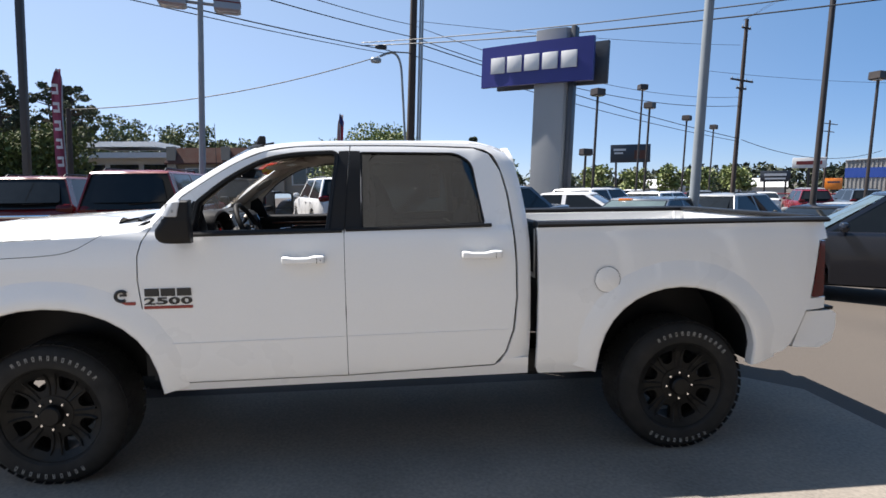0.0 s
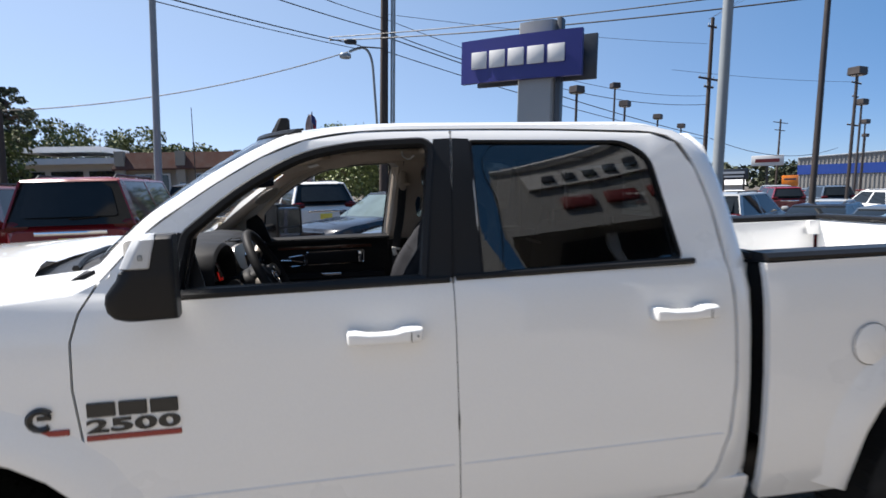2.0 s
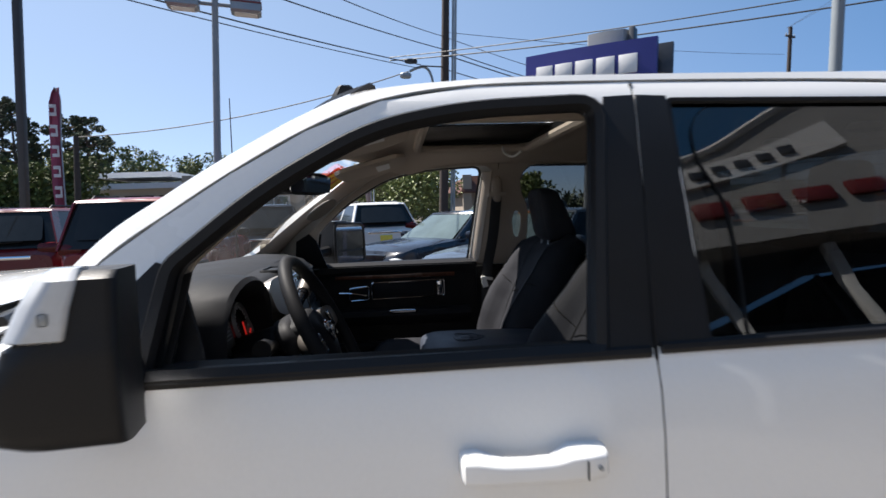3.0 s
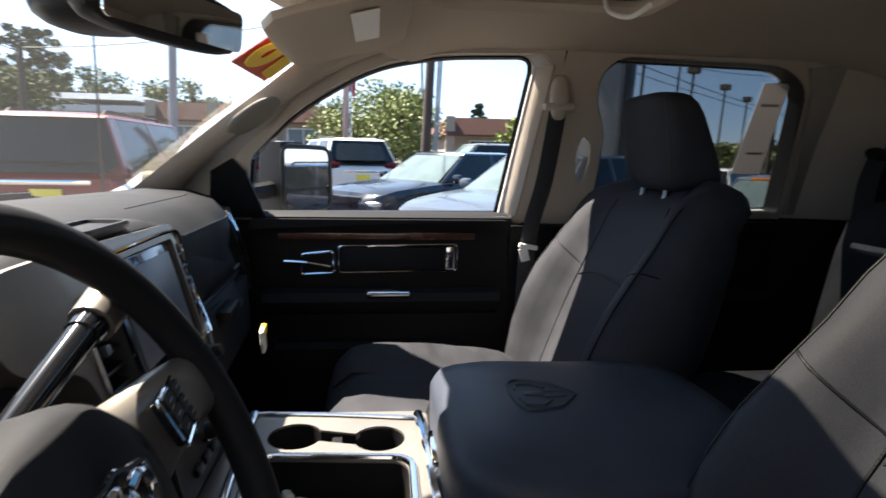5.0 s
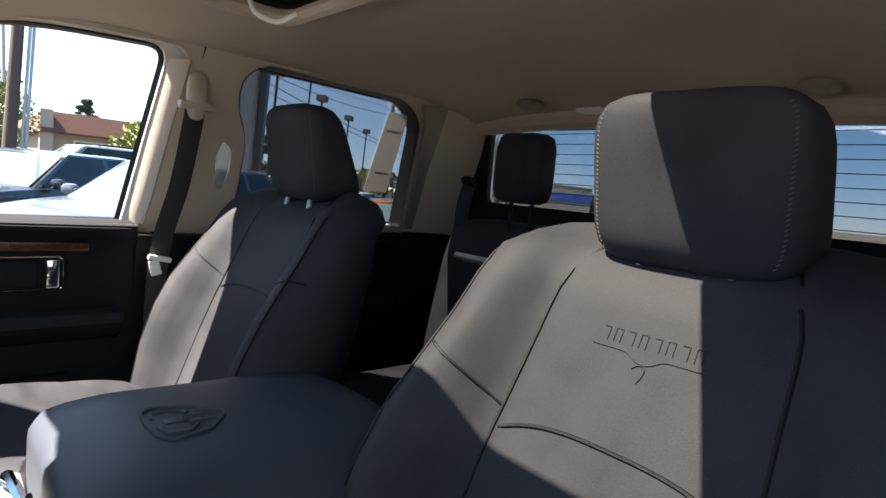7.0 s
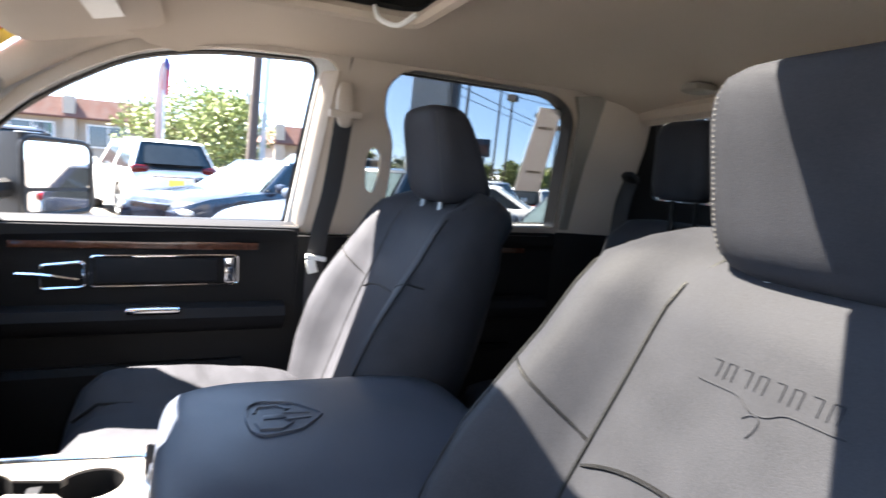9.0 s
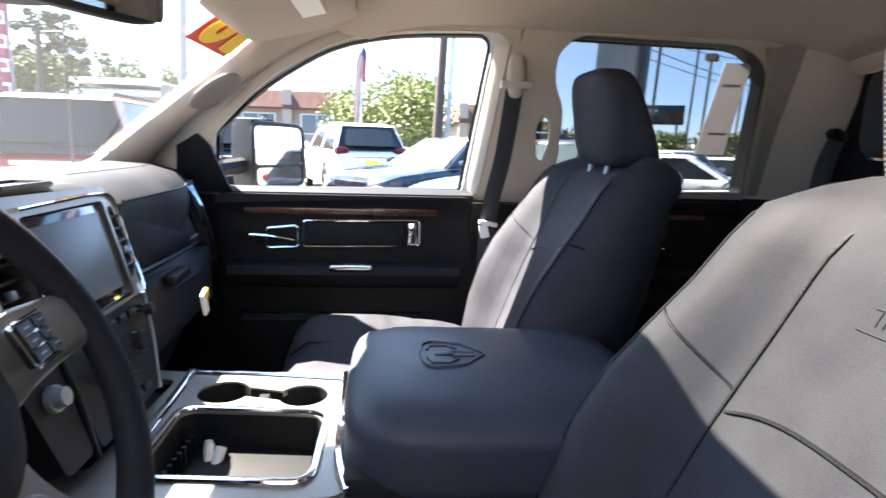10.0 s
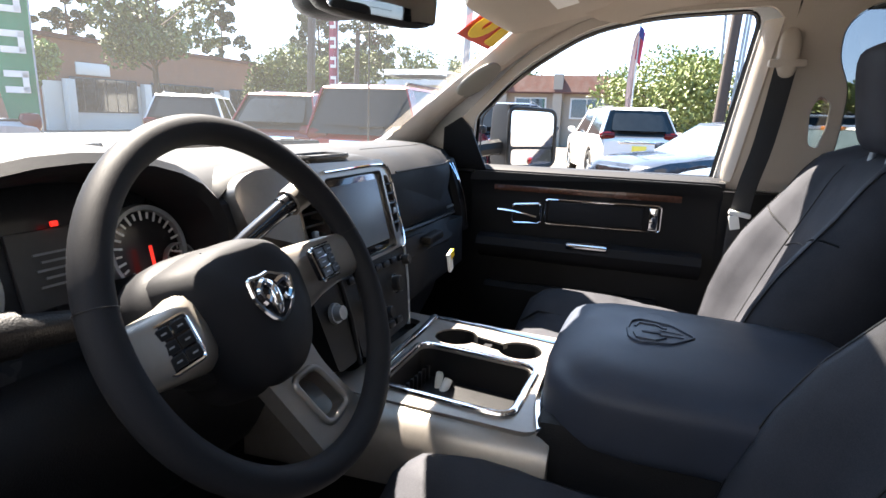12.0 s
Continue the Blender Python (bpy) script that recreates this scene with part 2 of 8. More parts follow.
def box(c, s, bevel=0.0, seg=2, rot=None):
    bm = bmesh.new()
    bmesh.ops.create_cube(bm, size=1.0)
    bmesh.ops.scale(bm, vec=s, verts=bm.verts)
    if bevel:
        bmesh.ops.bevel(bm, geom=bm.edges[:], offset=bevel, segments=seg, affect="EDGES", profile=0.5)
    m = Matrix.Translation(c)
    if rot is not None:
        m = m @ pose(0, 0, 0, *rot)
    bmesh.ops.transform(bm, matrix=m, verts=bm.verts)
    return bm


def rod(a, b, r0, r1=None, seg=12):
    """A round bar from a to b."""
    a, b = Vector(a), Vector(b)
    bm = bmesh.new()
    bmesh.ops.create_cone(bm, cap_ends=True, segments=seg, radius1=r0, radius2=r0 if r1 is None else r1, depth=(b - a).length)
    q = (b - a).to_track_quat("Z", "Y").to_matrix().to_4x4()
    bmesh.ops.transform(bm, matrix=Matrix.Translation((a + b) / 2) @ q, verts=bm.verts)
    return bm


def tube(pts, r, seg=8, closed=False, flat=1.0):
    """A round or flattened bar along a line of points."""
    pts = [Vector(p) for p in pts]
    n = len(pts)
    bm = bmesh.new()
    rings = []
    up = Vector((0.013, 0.021, 1))
    u = None
    for i, p in enumerate(pts):
        a = pts[(i - 1) % n] if closed or i else pts[0]
        b = pts[(i + 1) % n] if closed or i < n - 1 else pts[-1]
        d = (b - a).normalized()
        if u is not None and (u - d * u.dot(d)).length > 0.3:
            u = (u - d * u.dot(d)).normalized()
        else:
            u = d.cross(Vector((1, 0.01, 0)) if abs(d.z) > 0.97 else up).normalized()
        v = u.cross(d)
        rings.append([bm.verts.new(p + u * (r * math.cos(t)) + v * (r * flat * math.sin(t))) for t in (2 * math.pi * k / seg for k in range(seg))])
    for i in range(n if closed else n - 1):
        a, b = rings[i], rings[(i + 1) % n]
        for k in range(seg):
            bm.faces.new((a[k], a[(k + 1) % seg], b[(k + 1) % seg], b[k]))
    if not closed:
        bm.faces.new(rings[0][::-1])
        bm.faces.new(rings[-1])
    return bm


def loft(loops, cap=True, close=True):
    """Skin over a row of point loops of one length."""
    bm = bmesh.new()
    rows = [[bm.verts.new(p) for p in lp] for lp in loops]
    n = len(rows[0])
    for a, b in zip(rows, rows[1:]):
        for k in range(n if close else n - 1):
            bm.faces.new((a[k], a[(k + 1) % n], b[(k + 1) % n], b[k]))
    if cap and close:
        bm.faces.new(rows[0][::-1])
        bm.faces.new(rows[-1])
    return bm


def lathe(profile, seg=48, centre=(0, 0, 0), axis="y"):
    """Turns (radius, along) pairs round an axis; a closed profile gives a ring."""
    bm = bmesh.new()
    rows = []
    for k in range(seg):
        t = 2 * math.pi * k / seg
        row = []
        for r, h in profile:
            p = (r * math.cos(t), h, r * math.sin(t)) if axis == "y" else (r * math.cos(t), r * math.sin(t), h) if axis == "z" else (h, r * math.cos(t), r * math.sin(t))
            row.append(bm.verts.new(Vector(p) + Vector(centre)))
        rows.append(row)
    n = len(profile)
    for k in range(seg):
        a, b = rows[k], rows[(k + 1) % seg]
        for i in range(n - 1):
            bm.faces.new((a[i], a[i + 1], b[i + 1], b[i]))
    bmesh.ops.remove_doubles(bm, verts=bm.verts, dist=1e-5)
    return bm


def rounded(pts, r, seg=5):
    """A polygon with its corners rounded; r is one radius or one for each corner."""
    out = []
    n = len(pts)
    for i, p in enumerate(pts):
        rr = r[i] if isinstance(r, (list, tuple)) else r
        p, a, b = Vector(p), Vector(pts[i - 1]), Vector(pts[(i + 1) % n])
        if rr <= 0:
            out.append(tuple(p))
            continue
        u, v = a - p, b - p
        k = min(rr, u.length * 0.45, v.length * 0.45)
        s, e = p + u.normalized() * k, p + v.normalized() * k
        for j in range(seg + 1):
            t = j / seg
            out.append(tuple(s * (1 - t) ** 2 + p * (2 * t * (1 - t)) + e * t ** 2))
    return out


def panel(outer, holes, shape, off, us=(), vs=()):
    """A curved plate: a flat outline with holes in (u, v), cut along us and vs, bent by shape(u, v), thickened by the offset."""
    bm = bmesh.new()
    for lp in (outer, *holes):
        vv = [bm.verts.new((u, v, 0)) for u, v in lp]
        for i in range(len(vv)):
            bm.edges.new((vv[i], vv[(i + 1) % len(vv)]))
    bmesh.ops.triangle_fill(bm, use_beauty=True, use_dissolve=False, edges=bm.edges[:], normal=(0, 0, 1))
    for k, cuts in ((0, us), (1, vs)):
        for c in cuts:
            no = (1, 0, 0) if k == 0 else (0, 1, 0)
            bmesh.ops.bisect_plane(bm, geom=bm.verts[:] + bm.edges[:] + bm.faces[:], dist=1e-5, plane_co=Vector(no) * c, plane_no=no)
    ext = bmesh.ops.extrude_face_region(bm, geom=bm.faces[:])
    back = {g for g in ext["geom"] if isinstance(g, bmesh.types.BMVert)}
    for v in bm.verts:
        p = Vector(shape(v.co.x, v.co.y))
        v.co = p + Vector(off(v.co.x, v.co.y) if callable(off) else off) if v in back else p
    return bm


def mirror_y(bm, centre=1.0):
    for v in bm.verts:
        v.co.y = 2 * centre - v.co.y
    bmesh.ops.reverse_faces(bm, faces=bm.faces[:])
    return bm


def cushion(c, s, power=4.0, seg=16, bend=None, rot=None):
    """A padded block: a superellipsoid of full size s, with an optional bend of its points."""
    bm = bmesh.new()
    bmesh.ops.create_uvsphere(bm, u_segments=seg * 2, v_segments=seg, radius=1.0)
    m = Matrix.Translation(c) @ (pose(0, 0, 0, *rot) if rot else Matrix())
    for v in bm.verts:
        p = v.co.copy()
        k = (abs(p.x) ** power + abs(p.y) ** power + abs(p.z) ** power) ** (-1 / power)
        p *= k
        p = Vector((p.x * s[0] / 2, p.y * s[1] / 2, p.z * s[2] / 2))
        if bend:
            p = Vector(bend(p))
        v.co = m @ p
    return bm


def placed(bm, m):
    bmesh.ops.transform(bm, matrix=m, verts=bm.verts)
    return bm


def lerp_table(tab, x):
    if x <= tab[0][0]:
        return tab[0][1]
    for (a, fa), (b, fb) in zip(tab, tab[1:]):
        if x <= b:
            t = (x - a) / (b - a)
            return fa + (fb - fa) * t
    return tab[-1][1]


def spline(pts, n=8):
    """A smooth line through the points."""
    pts = [Vector(p) for p in pts]
    out = []
    for i in range(len(pts) - 1):
        a, b, c, d = pts[max(i - 1, 0)], pts[i], pts[i + 1], pts[min(i + 2, len(pts) - 1)]
        for k in range(n):
            t = k / n
            out.append(0.5 * ((2 * b) + (c - a) * t + (2 * a - 5 * b + 4 * c - d) * t * t + (3 * b - a - 3 * c + d) * t ** 3))
    out.append(pts[-1])
    return out


def frange(a, b, step):
    n = int(round((b - a) / step))
    return [a + (b - a) * i / n for i in range(n + 1)]


def smooth01(t):
    t = min(1, max(0, t))
    return t * t * (3 - 2 * t)


def ground_z(x, y):
    """The lot rises a little beyond the pad, and falls again far off."""
    return 0.22 * smooth01((y - 3.5) / 5) * (1 - smooth01((x - 4.2) / 4)) - 0.55 * smooth01((x - 6) / 14) * smooth01((y - 1.5) / 5)

# ---- ground ----
def build_ground():
    bm = bmesh.new()
    xs = [-900, -300, -120] + frange(-60, 80, 4) + [120, 300, 900]
    ys = [-900, -300, -120, -60] + frange(-30, 60, 3) + [120, 300, 900]
    rows = [[bm.verts.new((x, y, ground_z(x, y))) for x in xs] for y in ys]
    for a, b in zip(rows, rows[1:]):
        for i in range(len(xs) - 1):
            bm.faces.new((a[i], a[i + 1], b[i + 1], b[i]))
    return solid("ground", bm, ASPHALT, "worn brown-grey asphalt of a car lot", "asphalt", kind="structure")


build_ground()
pad = panel([(-8, -12), (5.35, -12), (5.35, 0.95), (4.9, 1.45), (-8, 1.45)], [], lambda u, v: (u, v, 0.004), (0, 0, -0.03), us=frange(-7, 5, 3), vs=frange(-11, 1, 3))
solid("pavement", pad, CONCRETE, "stained grey concrete pad under the pickup", "concrete", kind="structure", smooth=0)

# ---- pickup truck: shape ----
SIDE = [(0.50, 0.07), (0.56, 0.045), (0.64, 0.018), (0.75, 0.004), (0.9, -0.004), (1.05, -0.004), (1.2, 0.0), (1.32, 0.006), (1.40, 0.018), (1.445, 0.034), (1.475, 0.052), (1.70, 0.125), (1.92, 0.205), (1.96, 0.235)]


def side_y(z):
    return lerp_table(SIDE, z)


ZC = [0.56, 0.6, 0.64, 0.7, 0.75, 0.82, 0.9, 1.05, 1.2, 1.26, 1.32, 1.36, 1.4, 1.42, 1.445, 1.46, 1.475, 1.58, 1.70, 1.81, 1.92]
truck = thing("pickup_truck", "white crew-cab pickup with black wheels, parked with its front windows down", "pickup truck")


def arch(cx, half, top, base, n=16):
    """The edge of a wheel opening, from its rear foot over to its front foot."""
    return [(cx + half * math.cos(t), base + (top - base) * max(0.0, math.sin(t)) ** 0.8) for t in (math.pi * k / n for k in range(n + 1))]


FRONT_CUT = [(0.69, 0.60), (0.62, 0.80), (0.585, 0.98), (0.56, 1.2), (0.562, 1.34), (0.585, 1.42), (0.63, 1.50)]
TOP_CUT = [(0.63, 1.50), (0.76, 1.643), (0.86, 1.717), (0.966, 1.789), (1.10, 1.867), (1.238, 1.922), (1.42, 1.95), (1.731, 1.955)]
REAR_CUT = [(2.48, 1.935), (2.57, 1.90), (2.63, 1.80), (2.662, 1.66), (2.683, 1.47), (2.697, 1.25), (2.70, 1.05), (2.68, 0.85), (2.635, 0.71), (2.57, 0.635)]
WIN_F = rounded([(0.835, 1.455), (0.868, 1.630), (1.025, 1.762), (1.22, 1.871), (1.40, 1.905), (1.662, 1.915), (1.602, 1.46)], [0.01, 0.02, 0.2, 0.2, 0.1, 0.05, 0.01])
WIN_R = rounded([(1.797, 1.468), (1.797, 1.913), (2.37, 1.905), (2.46, 1.85), (2.52, 1.487)], [0.01, 0.01, 0.12, 0.12, 0.02])
DOOR_F = FRONT_CUT + TOP_CUT[1:] + [(1.6935, 1.45), (1.6965, 0.605)]
DOOR_R = [(1.700, 0.605), (1.697, 1.45), (1.735, 1.955), (2.1, 1.95)] + REAR_CUT


def pair(name, make, material, parent, label="", smooth=35):
    """A part on both flanks of the pickup."""
    a = part(name, make(), material, parent, label, smooth)
    b = part(name, mirror_y(make()), material, parent, label, smooth)
    return a, b


def flank(outer, holes, lift=0.0, thick=0.03, us=()):
    return lambda: panel(outer, holes, lambda u, v: (u, side_y(v) + lift, v), (0, thick, -0.003), us=us, vs=ZC)


doors_f = pair("front_door", flank(DOOR_F, [WIN_F]), WHITE, truck, "white front door with its window lowered")
doors_r = pair("rear_door", flank(DOOR_R, [WIN_R]), WHITE, truck, "white rear door with privacy glass")

# sills and window seals
for i in (0, 1):
    my = (lambda b: b) if i == 0 else mirror_y
    d, r = doors_f[i], doors_r[i]
    for ob, lp in ((d, WIN_F), (r, WIN_R)):
        part("window_seal", my(tube([(u, side_y(v) + 0.004, v) for u, v in lp], (0.017 if i == 0 else 0.011) if ob is d else 0.007, 6, closed=True)), BLACK_TRIM, ob, "black rubber window seal")
    part("belt_moulding", my(tube([(x, side_y(1.458) - 0.003, 1.458 - 0.012 + 0.012 * (x - 0.64)) for x in frange(0.70, 1.685, 0.1)], 0.011, 8)), BLACK_TRIM, d)
    part("belt_moulding", my(tube([(x, side_y(1.466) - 0.003, 1.462 + 0.018 * (x - 1.7)) for x in frange(1.705, 2.56, 0.1)], 0.011, 8)), BLACK_TRIM, r)
    # black pillar covers beside the two windows
    part("pillar_cover", my(panel([(1.606, 1.462), (1.6935, 1.464), (1.7275, 1.925), (1.668, 1.922)], [], lambda u, v: (u, side_y(v) - 0.004, v), (0, 0.006, 0), vs=ZC)), BLACK_TRIM, d, "black pillar cover")
    part("pillar_cover", my(panel([(1.6985, 1.466), (1.793, 1.468), (1.793, 1.922), (1.7335, 1.925)], [], lambda u, v: (u, side_y(v) - 0.004, v), (0, 0.006, 0), vs=ZC)), BLACK_TRIM, r, "black pillar cover")
    # dark seal behind the shut lines
    part("door_seal", my(tube([(u, side_y(v) + 0.045, v) for u, v in DOOR_F], 0.016, 6, closed=True)), BLACK_IN, d)
    part("door_seal", my(tube([(u, side_y(v) + 0.045, v) for u, v in DOOR_R], 0.016, 6, closed=True)), BLACK_IN, r)
    pane = part("pane", my(panel(WIN_R, [], lambda u, v: (u, side_y(v) + 0.012, v), (0, 0.004, 0), vs=[1.58, 1.7, 1.81])), TINT_GLASS, r, "dark tinted privacy glass")
    part("shut_line", my(tube([(u, side_y(v) - 0.0004, v) for u, v in ((1.732, 1.95), (1.714, 1.70), (1.6953, 1.45), (1.6968, 1.0), (1.6983, 0.61))], 0.0034, 6)), BLACK_IN, r, "dark shut line between the doors")
    # crease along the lower door
    for ob, x0, x1 in ((d, 0.64, 1.68), (r, 1.712, 2.66)):
        part("body_crease", my(tube([(x, side_y(0.838) - 0.0005, 0.838 + 0.008 * (x - 0.64)) for x in frange(x0, x1, 0.1)], 0.0035, 6, flat=0.6)), WHITE, ob)


def door_handle(x0, x1, z, parent, my, lock=False):
    """A painted grab handle on two feet in front of its dished recess."""
    rings = []
    for s, top, low, front, back in ((0.0, 0.010, -0.012, -0.020, 0.0), (0.008, 0.017, -0.019, -0.034, 0.0), (0.03, 0.021, -0.022, -0.042, 0.0), (0.12, 0.022, -0.022, -0.047, 0.0), (0.20, 0.018, -0.022, -0.049, -0.012), (0.28, 0.015, -0.022, -0.050, -0.024), (0.45, 0.014, -0.022, -0.051, -0.026), (0.60, 0.015, -0.022, -0.051, -0.025), (0.66, 0.018, -0.022, -0.051, -0.014), (0.73, 0.023, -0.022, -0.051, 0.0), (0.85, 0.024, -0.022, -0.050, 0.0), (0.96, 0.022, -0.021, -0.044, 0.0), (0.99, 0.020, -0.017, -0.034, 0.0), (1.0, 0.010, -0.010, -0.018, 0.0)):
        rings.append([(x0 + (x1 - x0) * s, y, z + v) for y, v in rounded([(back, low), (front, low), (front, top - 0.008), (front * 0.6 + back * 0.4, top), (back, top)], [0.001, 0.008, 0.005, 0.006, 0.001], 3)])
    h = part("handle", my(loft(rings)), WHITE, parent, "white door handle")
    part("handle_joint", my(box((x0 + (x1 - x0) * 0.83, -0.049, z - 0.004), (0.0025, 0.006, 0.030))), BLACK_TRIM, h)
    if lock:
        part("lock_cylinder", my(rod((x1 - 0.02, -0.0515, z - 0.002), (x1 - 0.02, -0.046, z - 0.002), 0.004)), STEEL, h)
    return h


for i in (0, 1):
    my = (lambda b: b) if i == 0 else mirror_y
    door_handle(1.345, 1.585, 1.303, doors_f[i], my, True)
    door_handle(2.372, 2.612, 1.311, doors_r[i], my)

pair("shut_line_seal", lambda: tube([(1.6982 + (0.035 * (z - 1.45) / 0.505 if z > 1.45 else 0.0), side_y(z) + 0.008, z) for z in frange(0.62, 1.94, 0.06)], 0.0052, 6), BLACK_IN, truck)

# fenders, rocker, cab corner, bed side
F_ARCH = arch(0.05, 0.595, 1.065, 0.535)
B_ARCH = arch(3.725, 0.515, 1.085, 0.555)
FENDER = [(0.682, 0.60), (0.668, 0.535)] + F_ARCH[1:] + [(-0.62, 0.535), (-0.72, 0.58), (-0.99, 0.70), (-1.02, 0.95), (-0.98, 1.30), (-0.9, 1.395), (-0.3, 1.425), (0.3, 1.445), (0.56, 1.47), (0.622, 1.50)] + [(u - 0.008, v) for u, v in FRONT_CUT[::-1]][1:-1]


def nose_in(u, v):
    t = max(0.0, -0.55 - u) / 0.45
    return (u, side_y(v) + 0.16 * t * t, v)


pair("front_fender", lambda: panel(FENDER, [], nose_in, (0, 0.03, 0), us=frange(-0.95, -0.55, 0.08), vs=ZC), WHITE, truck, "white front fender")
ROCKER = [(0.69, 0.545), (0.695, 0.592), (1.7, 0.597), (2.57, 0.625), (2.64, 0.67), (2.78, 0.67), (2.785, 0.562)]
pair("rocker_panel", flank(ROCKER, [], 0.004), WHITE, truck)
BED = [(2.832, 0.60), (2.85, 0.558)] + [(u, v) for u, v in B_ARCH[::-1]] + [(4.30, 0.60), (4.44, 0.645), (4.485, 0.69), (4.575, 0.905), (4.728, 0.905), (4.73, 0.978), (4.602, 0.978), (4.662, 1.345), (4.735, 1.352), (4.712, 1.462), (3.8, 1.462), (2.835, 1.456), (2.838, 1.05)]


def bed_shape(u, v):
    y = min(side_y(v), 0.03) if v > 1.3 else side_y(v)
    t = max(0.0, u - 4.45) / 0.3
    return (u, y + 0.06 * t * t, v)


bed_parts = pair("bed_side", lambda: panel(BED, [], bed_shape, (0, 0.03, 0), us=frange(4.46, 4.68, 0.06), vs=ZC), WHITE, truck, "white cargo bed side")


def flare(edge, width, foot):
    """The raised lip round a wheel opening."""
    cx = sum(u for u, v in edge) / len(edge)
    loops = []
    for u, v in edge:
        d = Vector((u - cx, (v - foot) + 0.18)).normalized()
        ring = []
        for k, (w, o) in enumerate(((0, 0.055), (-0.004, -0.012), (0.006, -0.022), (0.03, -0.026), (width * 0.5, -0.019), (width * 0.8, -0.007), (width, 0.0), (width, 0.02))):
            z = v + d.y * w
            ring.append((u + d.x * w, side_y(z) + o, z))
        loops.append(ring)
    return loft(loops, cap=False, close=False)


for i in (0, 1):
    my = (lambda b: b) if i == 0 else mirror_y
    part("wheel_flare", my(flare(F_ARCH, 0.15, 0.535)), WHITE, truck)
    part("wheel_flare", my(flare(B_ARCH, 0.16, 0.555)), WHITE, truck)
    # black wheel housings
    for cx, half, top, base in ((0.05, 0.60, 1.07, 0.535), (3.725, 0.52, 1.09, 0.555)):
        e = arch(cx, half + 0.012, top + 0.012, base + 0.01)
        part("wheel_housing", my(joined(loft([[(u, y, v) for y in (0.06, 0.2, 0.48)] for u, v in e], close=False), panel(e, [], lambda u, v: (u, 0.48, v), (0, 0.01, 0)))), BLACK_TRIM, truck)
    part("fuel_door", my(lathe([(0.0, -0.0085), (0.072, -0.0085), (0.078, -0.006)], 36, (3.261, 0.0, 1.138))), WHITE, bed_parts[i] if i == 0 else truck) if i == 0 else None
part("fuel_door_gap", lathe([(0.0775, -0.0065), (0.0775, -0.0072), (0.0798, -0.0072), (0.0798, -0.0065)], 40, (3.261, 0.0, 1.138)), BLACK_TRIM, bed_parts[0])

# roof, pillars, hood
ROOF_HOLE = rounded([(1.355, 0.62), (1.81, 0.62), (1.81, 1.32), (1.355, 1.32)], 0.05)


def roof_front(y):
    return 1.0 + 0.24 * (abs(y - 1) / 0.7) ** 2


def roof_z(x, y):
    d = abs(y - 1.0)
    z = 2.024 - 0.035 * (d / 0.7) ** 2
    if d > 0.66:
        z -= 0.032 * ((d - 0.66) / 0.11) ** 2
    u = x - roof_front(y)
    if u < 0.4:
        z -= 0.055 * (1 - 0.65 * min(1.0, (d / 0.73) ** 2)) * ((0.4 - u) / 0.4) ** 2
    if x > 2.42:
        z -= 0.055 * ((x - 2.42) / 0.25) ** 2
    return z


ROOF = [(1.32, 0.278)] + [(roof_front(y), y) for y in frange(0.30, 1.70, 0.05)] + [(1.32, 1.722), (2.5, 1.722), (2.62, 1.72), (2.70, 1.62), (2.722, 1.0), (2.70, 0.38), (2.62, 0.28), (2.5, 0.278)]
part("roof", panel(ROOF, [ROOF_HOLE], lambda u, v: (u, v, roof_z(u, v)), (0, 0, -0.02), us=frange(1.06, 2.70, 0.082), vs=[0.26, 0.29, 0.32, 0.34, 0.4, 0.5, 0.62, 0.8, 1.0, 1.2, 1.38, 1.5, 1.6, 1.66, 1.68, 1.71, 1.74]), WHITE, truck, "white cab roof")
part("sunroof", panel(rounded([(1.34, 0.625), (1.805, 0.625), (1.805, 1.315), (1.34, 1.315)], 0.05), [], lambda u, v: (u, v, roof_z(u, v) - 0.004), (0, 0, -0.005), us=[1.36, 1.42, 1.5, 1.6, 1.7], vs=[0.8, 1.0, 1.2]), ROOF_GLASS, truck, "glass sunroof panel")
RAIL = spline([(u, v, 0) for u, v in TOP_CUT] + [(2.1, 1.952, 0), (2.44, 1.942, 0)], 5)
# shut line of the rear door and rear outline of the cab, side by side
CORNER = [(2.49, 1.938, 2.50, 1.966), (2.545, 1.924, 2.60, 1.952), (2.59, 1.895, 2.682, 1.912), (2.622, 1.84, 2.73, 1.845), (2.648, 1.76, 2.756, 1.75), (2.670, 1.66, 2.772, 1.65), (2.683, 1.56, 2.785, 1.55), (2.691, 1.47, 2.793, 1.46), (2.70, 1.36, 2.797, 1.36), (2.705, 1.24, 2.80, 1.24), (2.708, 1.05, 2.80, 1.05), (2.69, 0.85, 2.80, 0.85), (2.645, 0.712, 2.797, 0.71), (2.60, 0.645, 2.79, 0.60)]


